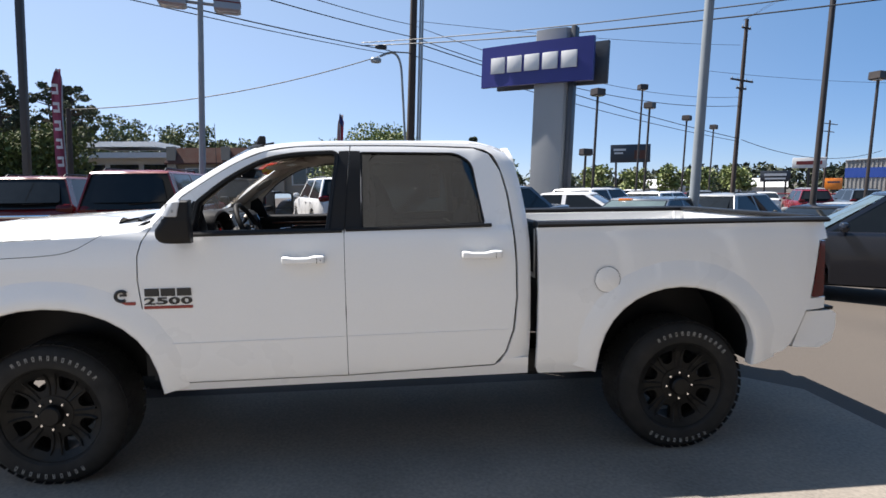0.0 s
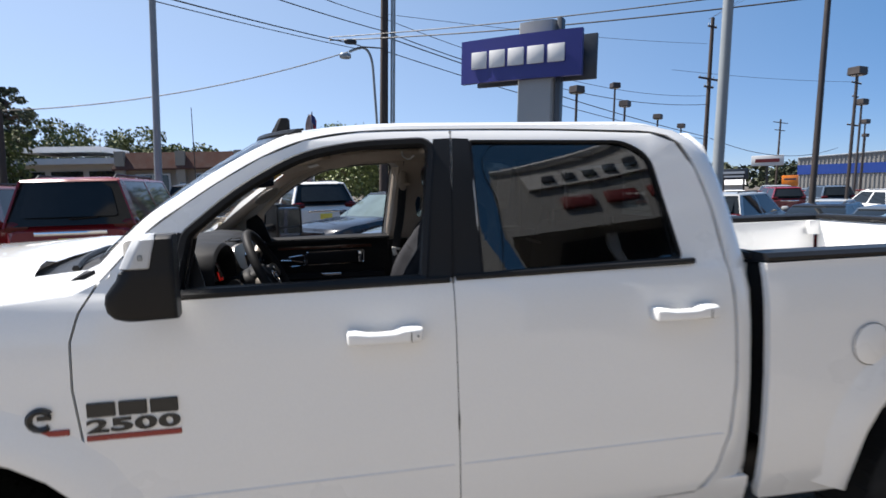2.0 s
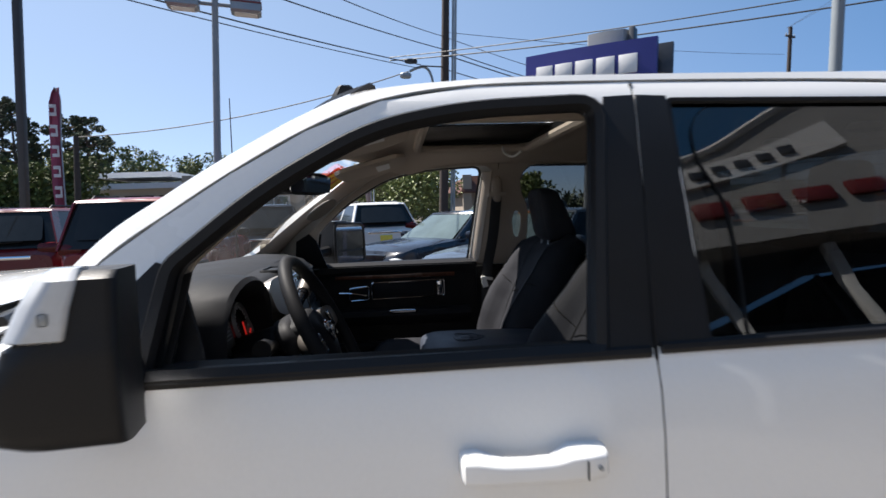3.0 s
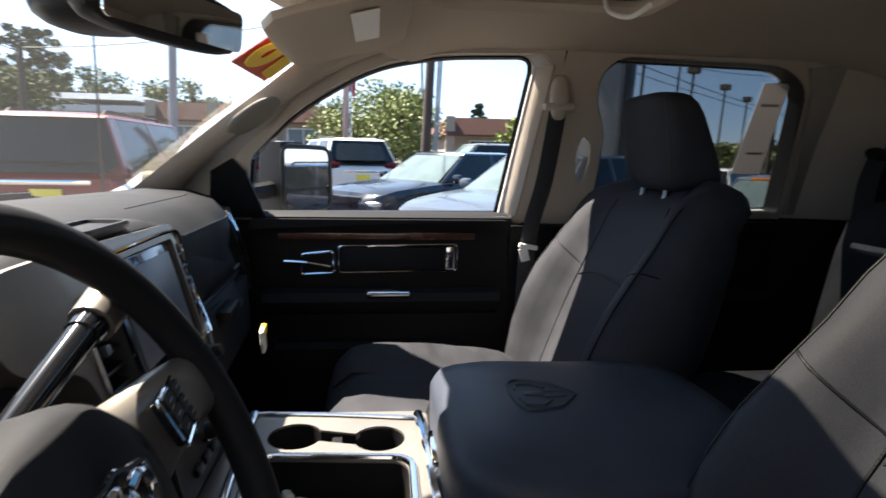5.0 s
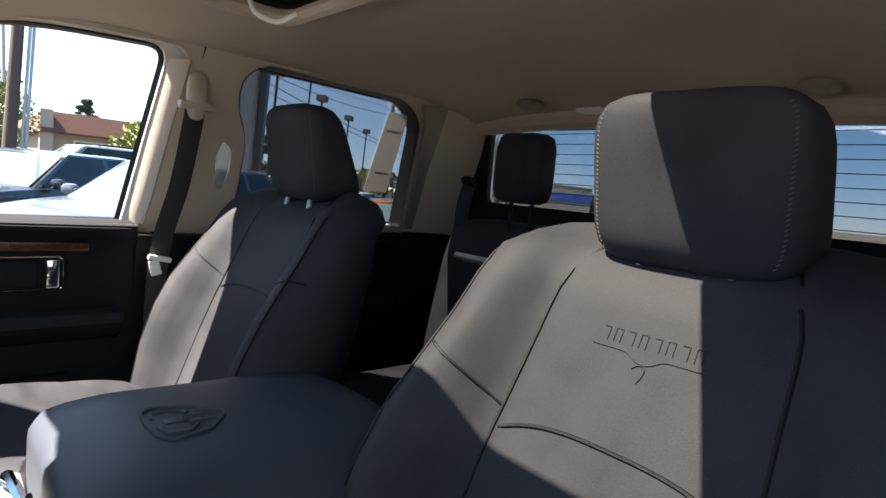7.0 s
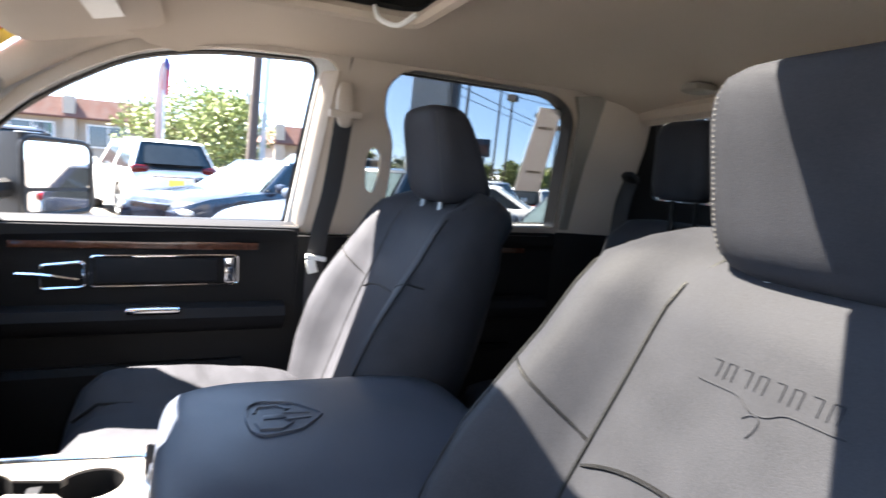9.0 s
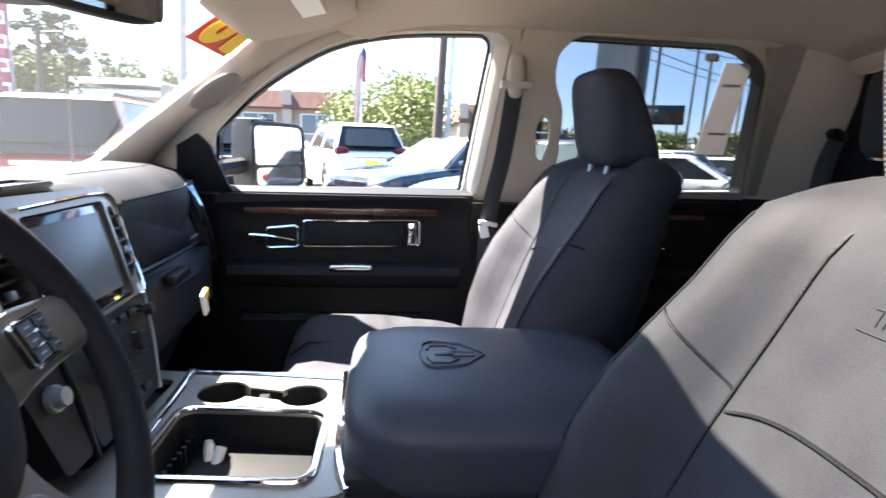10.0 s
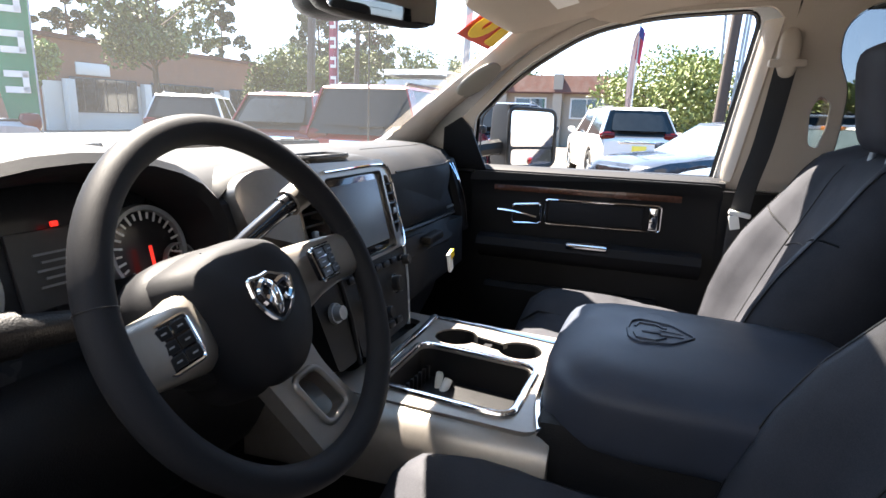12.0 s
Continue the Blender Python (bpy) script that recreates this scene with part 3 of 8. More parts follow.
def rail():
    loops = []
    for p in RAIL:
        u, v = p.x, p.y
        y = side_y(v)
        k = smooth01((u - 0.63) / 0.75)
        q1 = Vector((u - 0.03 * (1 - k), y + 0.055, v + 0.035 + 0.008 * k))
        q = q1.lerp(Vector((u, 0.27, roof_z(max(u, 1.25), 0.27) + 0.001)), smooth01((u - 1.1) / 0.3))
        m = (u - 0.012 * (1 - k), (y + q.y) / 2 - 0.012, (v + q.z) / 2 + 0.008)
        loops.append([(u, y + 0.014, v + 0.001), (u, y, v + 0.0045), m, tuple(q), (q.x + 0.03 * (1 - k), q.y + 0.02 + 0.03 * k, q.z - 0.045 + 0.035 * k)])
    for su, sv, ou, ov in CORNER:
        ys, yo = side_y(sv), side_y(min(ov, 1.95))
        t = smooth01((2.0 - ov) / 0.14)
        q = Vector((ou, 0.27 + (yo + 0.05 - 0.27) * t, ov if t > 0 else roof_z(ou, 0.27)))
        m = ((su + 1.6 * ou) / 2.6, (ys + q.y) / 2 - 0.014, (sv + 1.6 * ov) / 2.6 + 0.006 * (1 - t))
        loops.append([(su + 0.003 * t, ys + 0.016, sv + 0.001 * (1 - t)), (su + 0.006 * t, ys, sv + 0.0045 * (1 - t)), m, tuple(q), (q.x - 0.02 * t, q.y + 0.05, q.z - 0.01 * (1 - t))])
    return loft(loops)


pair("roof_rail", rail, WHITE, truck, "white windscreen pillar and roof rail")
HOOD_PROF = [(0.075, 0.0), (0.14, 0.028), (0.24, 0.055), (0.34, 0.075), (0.42, 0.093), (0.55, 0.101), (0.75, 0.104), (1.0, 0.105)]
hood_loops = []
for x in (-1.0, -0.97, -0.85, -0.6, -0.3, 0.0, 0.25, 0.40, 0.46):
    base = lerp_table([(-1.0, 1.22), (-0.97, 1.32), (-0.85, 1.385), (-0.3, 1.428), (0.3, 1.448), (0.46, 1.46)], x)
    inset = 0.12 * smooth01((-0.6 - x) / 0.4)
    half = [(y + inset * (1 - (y - 0.075)), base + h * (0.65 + 0.35 * smooth01((x + 1) / 0.6)) - 0.05 * smooth01((x - 0.3) / 0.2) * smooth01((y - 0.3) / 0.3)) for y, h in HOOD_PROF]
    def bow(y):
        return (0.06 if x < -0.5 else 0.06 + 0.14 * smooth01((x + 0.3) / 0.7)) * (1 - abs(y - 1) ** 2)
    lp = [(x - bow(y), y, z) for y, z in half] + [(x - bow(y), 2 - y, z) for y, z in half[-2::-1]]
    hood_loops.append(lp)
part("hood", loft(hood_loops, close=False), WHITE, truck, "white hood with a raised centre")
pair("hood_gap", lambda: tube(spline([(u, side_y(v) - 0.0005, v) for u, v in ((0.37, 1.462), (0.31, 1.425), (0.22, 1.378), (0.08, 1.352), (-0.3, 1.336), (-0.7, 1.315))], 5), 0.0016, 6), BLACK_TRIM, truck)
part("cowl", loft([[(0.44 - 0.20 * (1 - (y - 1) ** 2), y, 1.495 + 0.02 * (1 - (y - 1) ** 2)) for y in frange(0.235, 1.765, 0.17)], [(0.50 - 0.22 * (1 - (y - 1) ** 2), y, 1.485 + 0.02 * (1 - (y - 1) ** 2)) for y in frange(0.235, 1.765, 0.17)], [(0.65 - 0.28 * (1 - (y - 1) ** 2), y, 1.515) for y in frange(0.235, 1.765, 0.17)]], close=False), BLACK_TRIM, truck, "black windscreen cowl")


def cowl_side():
    """White corner between fender, cowl and windscreen pillar."""
    loops = []
    for x in (0.10, 0.20, 0.30, 0.40, 0.48, 0.56, 0.615, 0.66):
        z = lerp_table([(-0.3, 1.425), (0.3, 1.445), (0.56, 1.47), (0.622, 1.50), (0.66, 1.53)], x) + 0.001
        k = smooth01((x - 0.1) / 0.12)
        loops.append([(x, side_y(min(z, 1.5)) + 0.002, z - 0.012), (x, side_y(min(z, 1.5)) + 0.012, z + 0.004 * k), (x, 0.14, z + 0.030 + 0.003 * k), (x - 0.02 * k, 0.21, z + 0.048 + 0.004 * k), (x - 0.03 * k, 0.245, z + 0.05), (x - 0.03 * k, 0.26, z + 0.02)])
    return loft(loops, close=False)


pair("cowl_corner", cowl_side, WHITE, truck)
for y0, y1 in ((0.26, 0.92), (0.98, 1.6)):
    part("wiper", tube([(0.60 - 0.25 * (1 - (y - 1) ** 2), y, 1.535 - 0.015 * abs(y - 1)) for y in frange(y0, y1, 0.1)], 0.012, 6), BLACK_TRIM, truck)


def windscreen_point(s, y):
    """s runs up the glass from 0 to 1."""
    edge = abs(y - 1) / 0.86
    xb, xt = 0.645 - 0.28 * (1 - edge ** 2), 1.225 - 0.225 * (1 - edge ** 2)
    zb, zt = 1.525 - 0.005 * edge, 1.975 - 0.018 * edge ** 2
    yy = 1 + (y - 1) * (1 - 0.13 * s)
    k = 0.02 * math.sin(math.pi * s)
    return (xb + (xt - xb) * s - k, yy, zb + (zt - zb) * s + k)


ws = part("windscreen", loft([[windscreen_point(s / 8, y) for y in frange(0.15, 1.85, 0.085)] for s in range(9)], close=False), CLEAR_GLASS, truck, "clear windscreen with a number decal")
ws.visible_shadow = False
# added black patch: blocks sunlight that would fall on the console lid
part("sun_block_patch", panel([(0.885, 0.69), (1.085, 0.69), (1.25, 0.89), (1.27, 1.0), (0.78, 1.0), (0.80, 0.89)], [], lambda u, v: tuple(Vector(windscreen_point(v, u)) + Vector((0.006, 0, -0.005))), (0.002, 0, -0.002), us=[0.9, 1.0, 1.1, 1.2], vs=[0.93]), BLACK_TRIM, ws, "black patch behind the mirror, added to keep sun off the lid")
# added unseen band: shades the lid from sun under the roof edge
part("top_sun_block", panel([(0.19, 0.925), (1.81, 0.925), (1.81, 0.995), (0.19, 0.995)], [], lambda u, v: tuple(Vector(windscreen_point(v, u)) + Vector((0.005, 0, -0.006))), (0.002, 0, -0.002), us=frange(0.25, 1.75, 0.1), vs=[0.96]), BLACK_TRIM, ws, "black band added along the top of the glass to block sun")
part("windscreen_seal", tube([windscreen_point(s / 8, 0.15) for s in range(9)] + [windscreen_point(1, y) for y in frange(0.2, 1.8, 0.1)] + [windscreen_point(s / 8, 1.85) for s in range(8, -1, -1)], 0.012, 6), BLACK_TRIM, truck)
# front end, seldom in view
part("grille", joined(box((-1.02, 1.0, 1.08), (0.10, 1.25, 0.42), 0.03), box((-1.06, 1.0, 1.08), (0.06, 0.06, 0.4), 0.01), box((-1.06, 1.0, 1.08), (0.06, 1.2, 0.06), 0.01)), GLOSS_BLACK, truck)
part("front_bumper", joined(box((-1.06, 1.0, 0.68), (0.22, 1.9, 0.26), 0.06, 3)), CHROME, truck)
for y in (0.24, 1.76):
    part("headlight", box((-0.99, y, 1.12), (0.14, 0.22, 0.22), 0.04), LAMP_CLEAR, truck)

# cab rear wall with its window, cargo bed
REAR_WIN = rounded([(0.31, 1.50), (1.69, 1.50), (1.66, 1.862), (0.34, 1.862)], 0.04)
part("cab_rear_wall", panel([(0.06, 0.62), (1.94, 0.62), (1.91, 1.47), (1.74, 1.89), (1.66, 1.945), (0.34, 1.945), (0.26, 1.89), (0.09, 1.47)], [REAR_WIN], lambda u, v: (2.79 - 0.13 * max(0.0, v - 1.47) - 0.12 * max(0, v - 1.85), u, v), (-0.03, 0, 0), vs=[1.47, 1.6, 1.85]), WHITE, truck)
rg = part("rear_window", panel(REAR_WIN, [], lambda u, v: (2.785 - 0.13 * max(0.0, v - 1.47), u, v), (-0.004, 0, 0)), TINT_GLASS, truck, "tinted sliding rear window")
for z in frange(1.62, 1.84, 0.03):
    part("defroster_wire", tube([(2.775 - 0.13 * (z - 1.47), y, z) for y in (0.40, 1.60)], 0.0012, 4), BLACK_TRIM, rg)
part("bed_floor", box((3.77, 1.0, 0.86), (1.86, 1.02, 0.04)), BLACK_TRIM, truck)
# black stands in for the shade in the gap behind the cab
part("bed_front_wall", box((2.88, 1.0, 1.12), (0.05, 1.85, 0.66), 0.01), BLACK_TRIM, truck)
pair("bed_inner_wall", lambda: joined(box((3.77, 0.17, 1.30), (1.84, 0.03, 0.30), 0.006), box((3.77, 0.52, 0.99), (1.84, 0.03, 0.30), 0.006), box((3.77, 0.34, 1.145), (1.84, 0.37, 0.03), 0.006)), WHITE, truck)
pair("bed_rail_cap", lambda: loft([[(x, y, z) for y, z in ((0.030, 1.462), (0.026, 1.476), (0.045, 1.490), (0.13, 1.492), (0.165, 1.48), (0.17, 1.44))] for x in (2.84, 3.2, 3.8, 4.4, 4.72)]), BLACK_TRIM, truck, "black bed rail cap")
part("bed_front_cap", box((2.86, 1.0, 1.472), (0.06, 1.78, 0.03), 0.01), BLACK_TRIM, truck)
tg = part("tailgate", joined(box((4.735, 1.0, 1.17), (0.07, 1.62, 0.58), 0.02, 3), box((4.70, 1.0, 1.17), (0.03, 1.3, 0.34), 0.012)), WHITE, truck, "white tailgate")
part("tailgate_cap", box((4.735, 1.0, 1.477), (0.10, 1.62, 0.035), 0.012), BLACK_TRIM, tg)
for i, y in enumerate((0.19, 1.81)):
    part("stake_pocket", box((4.66, y + (0.02 if i == 0 else -0.02), 1.40), (0.1, 0.02, 0.1), 0.004), WHITE, truck)
    for z in (1.37, 1.43):
        part("tie_down_bolt", rod((4.69, y + (0.0 if i else 0.0), z), (4.695, y + 0.01, z), 0.008), BLACK_TRIM, truck)


def tail_lamp():
    out = [(4.608, 0.985), (4.733, 0.985), (4.748, 1.15), (4.745, 1.34), (4.669, 1.338)]
    return panel(rounded(out, 0.02, 3), [], lambda u, v: (u, side_y(v) - 0.004 + 0.06 * (max(0.0, u - 4.45) / 0.3) ** 2 + 1.2 * max(0, u - 4.71), v), (0.0, 0.09, 0), us=[4.64, 4.67, 4.69, 4.71, 4.73], vs=[1.05, 1.15, 1.25])


pair("tail_light", tail_lamp, TAIL_RED, truck, "dark red tail light")
part("rear_bumper", joined(loft([[(4.50 + dx + 0.02 * (y > 0.2), y, z) for dx, z in ((0.012, 0.66), (0.055, 0.78), (0.098, 0.888), (0.27, 0.892), (0.305, 0.87), (0.305, 0.78), (0.28, 0.69), (0.2, 0.65))] for y in (0.035, 0.06, 0.30)]), loft([[(4.50 + dx + 0.02 * (y < 1.8), y, z) for dx, z in ((0.012, 0.66), (0.055, 0.78), (0.098, 0.888), (0.27, 0.892), (0.305, 0.87), (0.305, 0.78), (0.28, 0.69), (0.2, 0.65))] for y in (1.70, 1.94, 1.965)]), box((4.83, 1.0, 0.80), (0.12, 1.5, 0.2), 0.03)), WHITE, truck, "white painted rear bumper")
part("bumper_step", box((4.765, 1.0, 0.898), (0.10, 1.86, 0.022), 0.006), BLACK_TRIM, truck)
# chassis below
part("frame_rail", joined(box((1.9, 0.62, 0.55), (5.4, 0.09, 0.16), 0.01), box((1.9, 1.38, 0.55), (5.4, 0.09, 0.16), 0.01), rod((3.79, 0.2, 0.42), (3.79, 1.8, 0.42), 0.06), rod((0, 0.2, 0.42), (0, 1.8, 0.42), 0.05), cushion((3.79, 1.0, 0.42), (0.36, 0.4, 0.36), 2.5, 8), rod((3.1, 0.5, 0.5), (4.4, 0.5, 0.5), 0.05), box((3.0, 0.5, 0.55), (0.5, 0.4, 0.2), 0.04)), BLACK_TRIM, truck, "black chassis frame and axles")
part("cab_floor", box((1.68, 1.0, 0.63), (2.2, 1.82, 0.06)), CARPET, truck, "black carpeted cab floor")
part("firewall", box((0.56, 1.0, 1.05), (0.05, 1.8, 0.85)), BLACK_IN, truck)


# ---- wheels ----
def letters_ring(word_n, r, h, spread, start, y):
    """Raised tyre lettering too small to read: short strokes on an arc."""
    pieces = []
    for k in range(word_n):
        a = start - spread * k / (word_n - 1)
        c = Vector((r * math.cos(a), y, r * math.sin(a)))
        t = Vector((math.sin(a), 0, -math.cos(a)))
        n = Vector((math.cos(a), 0, math.sin(a)))
        for s in ((-0.35, 0, 0.22, 1), (0.35, 0, 0.22, 1), (0, 0.4, 0.7, 0.25), (0, -0.4 if k % 2 else 0.02, 0.7, 0.25)):
            bm = box((0, 0, 0), (h * 0.55 * s[2], 0.003, h * s[3]))
            rot = Matrix((t, Vector((0, 1, 0)), n)).transposed().to_4x4()
            bmesh.ops.transform(bm, matrix=Matrix.Translation(c + t * (s[0] * h * 0.55) + n * (s[1] * h)) @ rot, verts=bm.verts)
            pieces.append(bm)
    return joined(*pieces)


def wheel(x, my, parent):
    c = (x, 0.0, 0.42)
    R = 0.418
    prof = [(0.278, 0.07), (0.29, 0.055), (0.325, 0.045), (0.365, 0.052), (0.395, 0.075), (0.412, 0.10), (R, 0.13), (R, 0.30), (0.412, 0.325), (0.36, 0.35), (0.29, 0.34), (0.278, 0.33), (0.278, 0.07)]
    w = new("wheel")
    w.parent = parent
    tyre = part("tyre", my(lathe(prof, 72, c)), RUBBER, w, "black off-road tyre with white lettering")
    lugs = []
    for k in range(48):
        a = 2 * math.pi * k / 48
        for yy, sh in ((0.115, 0.0), (0.31, 0.5), (0.185, 0.25), (0.25, 0.75)):
            aa = a + sh * 2 * math.pi / 48
            bm = box((0, 0, 0), (0.042, 0.064, 0.004))
            bmesh.ops.transform(bm, matrix=Matrix.Translation((x + math.cos(aa) * (R - 0.0012), yy, 0.42 + math.sin(aa) * (R - 0.0012))) @ Matrix.Rotation(-aa + math.pi / 2, 4, "Y"), verts=bm.verts)
            lugs.append(bm)
    part("tread", my(joined(*lugs)), RUBBER, tyre)
    for st, n in ((radians(118), 13), (radians(-62), 10)):
        lm = letters_ring(n, 0.350, 0.026, radians(78) if n == 13 else radians(62), st, 0.047)
        bmesh.ops.translate(lm, vec=(x, 0, 0.42), verts=lm.verts)
        tagged(part("raised_lettering", my(lm), RUBBER_LETTER, tyre), kind="stuff")
    rim = part("rim", my(lathe([(0.281, 0.32), (0.281, 0.065), (0.294, 0.057), (0.288, 0.075), (0.262, 0.095), (0.25, 0.16), (0.245, 0.3)], 60, c)), RIM, w, "matte black eight-spoke alloy rim")
    part("brake_drum", my(lathe([(0.0, 0.19), (0.17, 0.19), (0.18, 0.2), (0.18, 0.3), (0.0, 0.3)], 40, c)), BLACK_TRIM, w)
    # cast face: a dished disc with eight rounded windows between broad spokes
    def face(u, v):
        r = math.hypot(u, v)
        return (c[0] + u, lerp_table([(0.0, 0.112), (0.10, 0.108), (0.17, 0.118), (0.225, 0.108), (0.252, 0.085), (0.275, 0.075)], r), c[2] + v)
    windows = []
    for k in range(8):
        a0 = k * math.pi / 4 + math.pi / 8
        quad = [(0.150, -0.17), (0.236, -0.225), (0.236, 0.225), (0.150, 0.17)]
        windows.append(rounded([(r * math.cos(a0 + a), r * math.sin(a0 + a)) for r, a in quad], 0.026, 4))
    outer = [(0.275 * math.cos(2 * math.pi * k / 56), 0.275 * math.sin(2 * math.pi * k / 56)) for k in range(56)]
    part("rim_face", my(panel(outer, windows, face, (0, 0.04, 0), us=[-0.2, -0.1, 0, 0.1, 0.2], vs=[-0.2, -0.1, 0, 0.1, 0.2])), RIM, rim, smooth=50)
    for k in range(8):
        a0 = k * math.pi / 4
        for off in (-0.017, 0.017):
            part("spoke_ridge", my(tube([Vector(face(r * math.cos(a0) - off * w * math.sin(a0), r * math.sin(a0) + off * w * math.cos(a0))) + Vector((0, -0.002, 0)) for r, w in ((0.115, 0.8), (0.16, 1.0), (0.20, 1.25), (0.242, 1.9))], 0.0055, 6)), RIM, rim)
    part("hub", my(lathe([(0.0, 0.055), (0.05, 0.056), (0.058, 0.065), (0.06, 0.10), (0.108, 0.105), (0.114, 0.15)], 36, c)), RIM, w)
    for k in range(8):
        a = 2 * math.pi * k / 8
        p = (x + 0.085 * math.cos(a), 0.105, 0.42 + 0.085 * math.sin(a))
        part("lug_nut", my(rod((p[0], 0.105, p[2]), (p[0], 0.084, p[2]), 0.0095, 0.007, 6)), CHROME, w)
    return w


for x in (0.0, 3.79):
    wheel(x, lambda b: b, truck)
    wheel(x, mirror_y, truck)


# ---- mirrors, badges, fin ----
for i in (0, 1):
    my = (lambda b: b) if i == 0 else mirror_y
    label = "black towing mirror with a clear turn lamp"
    if i == 0:
        # folded in against the door: the glass faces the window
        hm = Matrix.Translation((0.815, -0.105, 1.532)) @ pose(0, 0, 0, 0, 0, 8)
    else:
        # swung out: the glass faces back and in
        hm = Matrix.Translation((0.955, 2.17, 1.552)) @ pose(0, 0, 0, 0, 0, 52.3 - 180) @ pose(0, 0, 0, 0.7, 0, 0)
    wide = 1.0 if i == 0 else 1.3
    ob = part("mirror_housing", placed(loft([[(x, y, z) for x, y in rounded([(xl * wide, -d + 0.012), (xl * wide + 0.03, -d), (0.078 * wide, -d), (0.078 * wide, 0.05), (xl * wide, 0.05)], [0.02, 0.026, 0.014, 0.014, 0.02], 4)] for z, xl, d in ((-0.113, -0.030, 0.030), (-0.110, -0.058, 0.044), (-0.100, -0.080, 0.052), (-0.082, -0.094, 0.057), (-0.058, -0.098, 0.060), (-0.034, -0.094, 0.062), (-0.014, -0.080, 0.063), (0.004, -0.066, 0.063), (0.022, -0.060, 0.063), (0.03, -0.045, 0.06), (0.07, -0.028, 0.058), (0.108, -0.012, 0.052), (0.118, 0.0, 0.035))]), hm), BLACK_TRIM, doors_f[i], label)
    part("mirror_arm", my(joined(box((0.80, 0.0, 1.46), (0.09, 0.12, 0.06), 0.02), box((0.77, 0.03, 1.46), (0.16, 0.05, 0.08), 0.02)) if i == 0 else joined(tube([(0.80, 0.04, 1.50), (0.84, -0.04, 1.51), (0.90, -0.10, 1.52)], 0.028, 8), box((0.77, 0.03, 1.48), (0.16, 0.05, 0.08), 0.02))), BLACK_TRIM, ob)
    part("sail_panel", my(panel([(0.665, 1.452), (0.84, 1.452), (0.874, 1.632), (0.85, 1.64)], [], lambda u, v: (u, side_y(v) - 0.006, v), (0, 0.012, 0), vs=[1.475, 1.55])), BLACK_TRIM, ob)
    lamp = part("turn_lamp", placed(loft([[(x, y, z) for x, y in rounded([(xl * wide, -d + 0.016), (xl * wide + 0.025, -d), (xr * wide, -d), (xr * wide, 0.0), (xl * wide, 0.0)], 0.008, 3)] for z, xl, xr, d in ((0.031, -0.054, 0.018, 0.060), (0.035, -0.056, 0.020, 0.067), (0.075, -0.037, 0.028, 0.066), (0.108, -0.020, 0.036, 0.059), (0.122, -0.006, 0.034, 0.040))]), hm), LAMP_CLEAR, ob, "clear mirror turn lamp")
    part("lamp_bulb", placed(box((0.0, -0.0665, 0.062), (0.012, 0.003, 0.016), 0.003), hm), STEEL, lamp)
    hw = 0.06 if i == 0 else 0.088
    for xa, xb, za, zb, nm in (((-hw, hw, -0.05, 0.10, "mirror_glass"), (-hw, hw, -0.098, -0.058, "spotter_glass")) if i == 0 else ((-0.110, hw, -0.030, 0.096, "mirror_glass"), (-0.108, hw - 0.004, -0.096, -0.040, "spotter_glass"))):
        part(nm, placed(panel(rounded([(xa, za), (xb, za), (xb, zb), (xa, zb)], 0.015), [], lambda u, v: (u, 0.0515, v), (0, -0.004, 0)), hm), MIRROR, ob)
    if i == 1:
        part("mirror_frame", placed(tube([(u, 0.05, v) for u, v in rounded([(-0.122, -0.10), (0.098, -0.108), (0.098, 0.108), (-0.118, 0.10)], 0.035)], 0.008, 10, closed=True), hm), BLACK_TRIM, ob)


def text_mesh(body, size, depth, shear=0.0, bold=0.0):
    cu = bpy.data.curves.new("text", "FONT")
    cu.body, cu.size, cu.extrude, cu.shear, cu.offset = body, size, depth, shear, bold
    cu.align_x, cu.align_y = "CENTER", "CENTER"
    ob = bpy.data.objects.new("text", cu)
    scene.collection.objects.link(ob)
    dg = bpy.context.evaluated_depsgraph_get()
    me = bpy.data.meshes.new_from_object(ob.evaluated_get(dg))
    bm = bmesh.new()
    bm.from_mesh(me)
    bpy.data.objects.remove(ob)
    bpy.data.curves.remove(cu)
    bpy.data.meshes.remove(me)
    return bm


def fit_text(bm, width, height, m):
    xs = [v.co.x for v in bm.verts]
    ys = [v.co.y for v in bm.verts]
    sx, sy = width / (max(xs) - min(xs)), height / (max(ys) - min(ys))
    cx, cy = (max(xs) + min(xs)) / 2, (max(ys) + min(ys)) / 2
    for v in bm.verts:
        v.co = Vector(((v.co.x - cx) * sx, (v.co.y - cy) * sy, v.co.z))
    bmesh.ops.transform(bm, matrix=m, verts=bm.verts)
    return bm


def block_logo(x0, x1, z0, z1, y, n):
    """A brand mark as plain slabs."""
    w = (x1 - x0) / n
    out = []
    for k in range(n):
        a = x0 + w * k + 0.006
        out.append(box((a + (w - 0.01) / 2, y, (z0 + z1) / 2), (w - 0.01, 0.008, z1 - z0), 0.002, 1))
    return joined(*out)


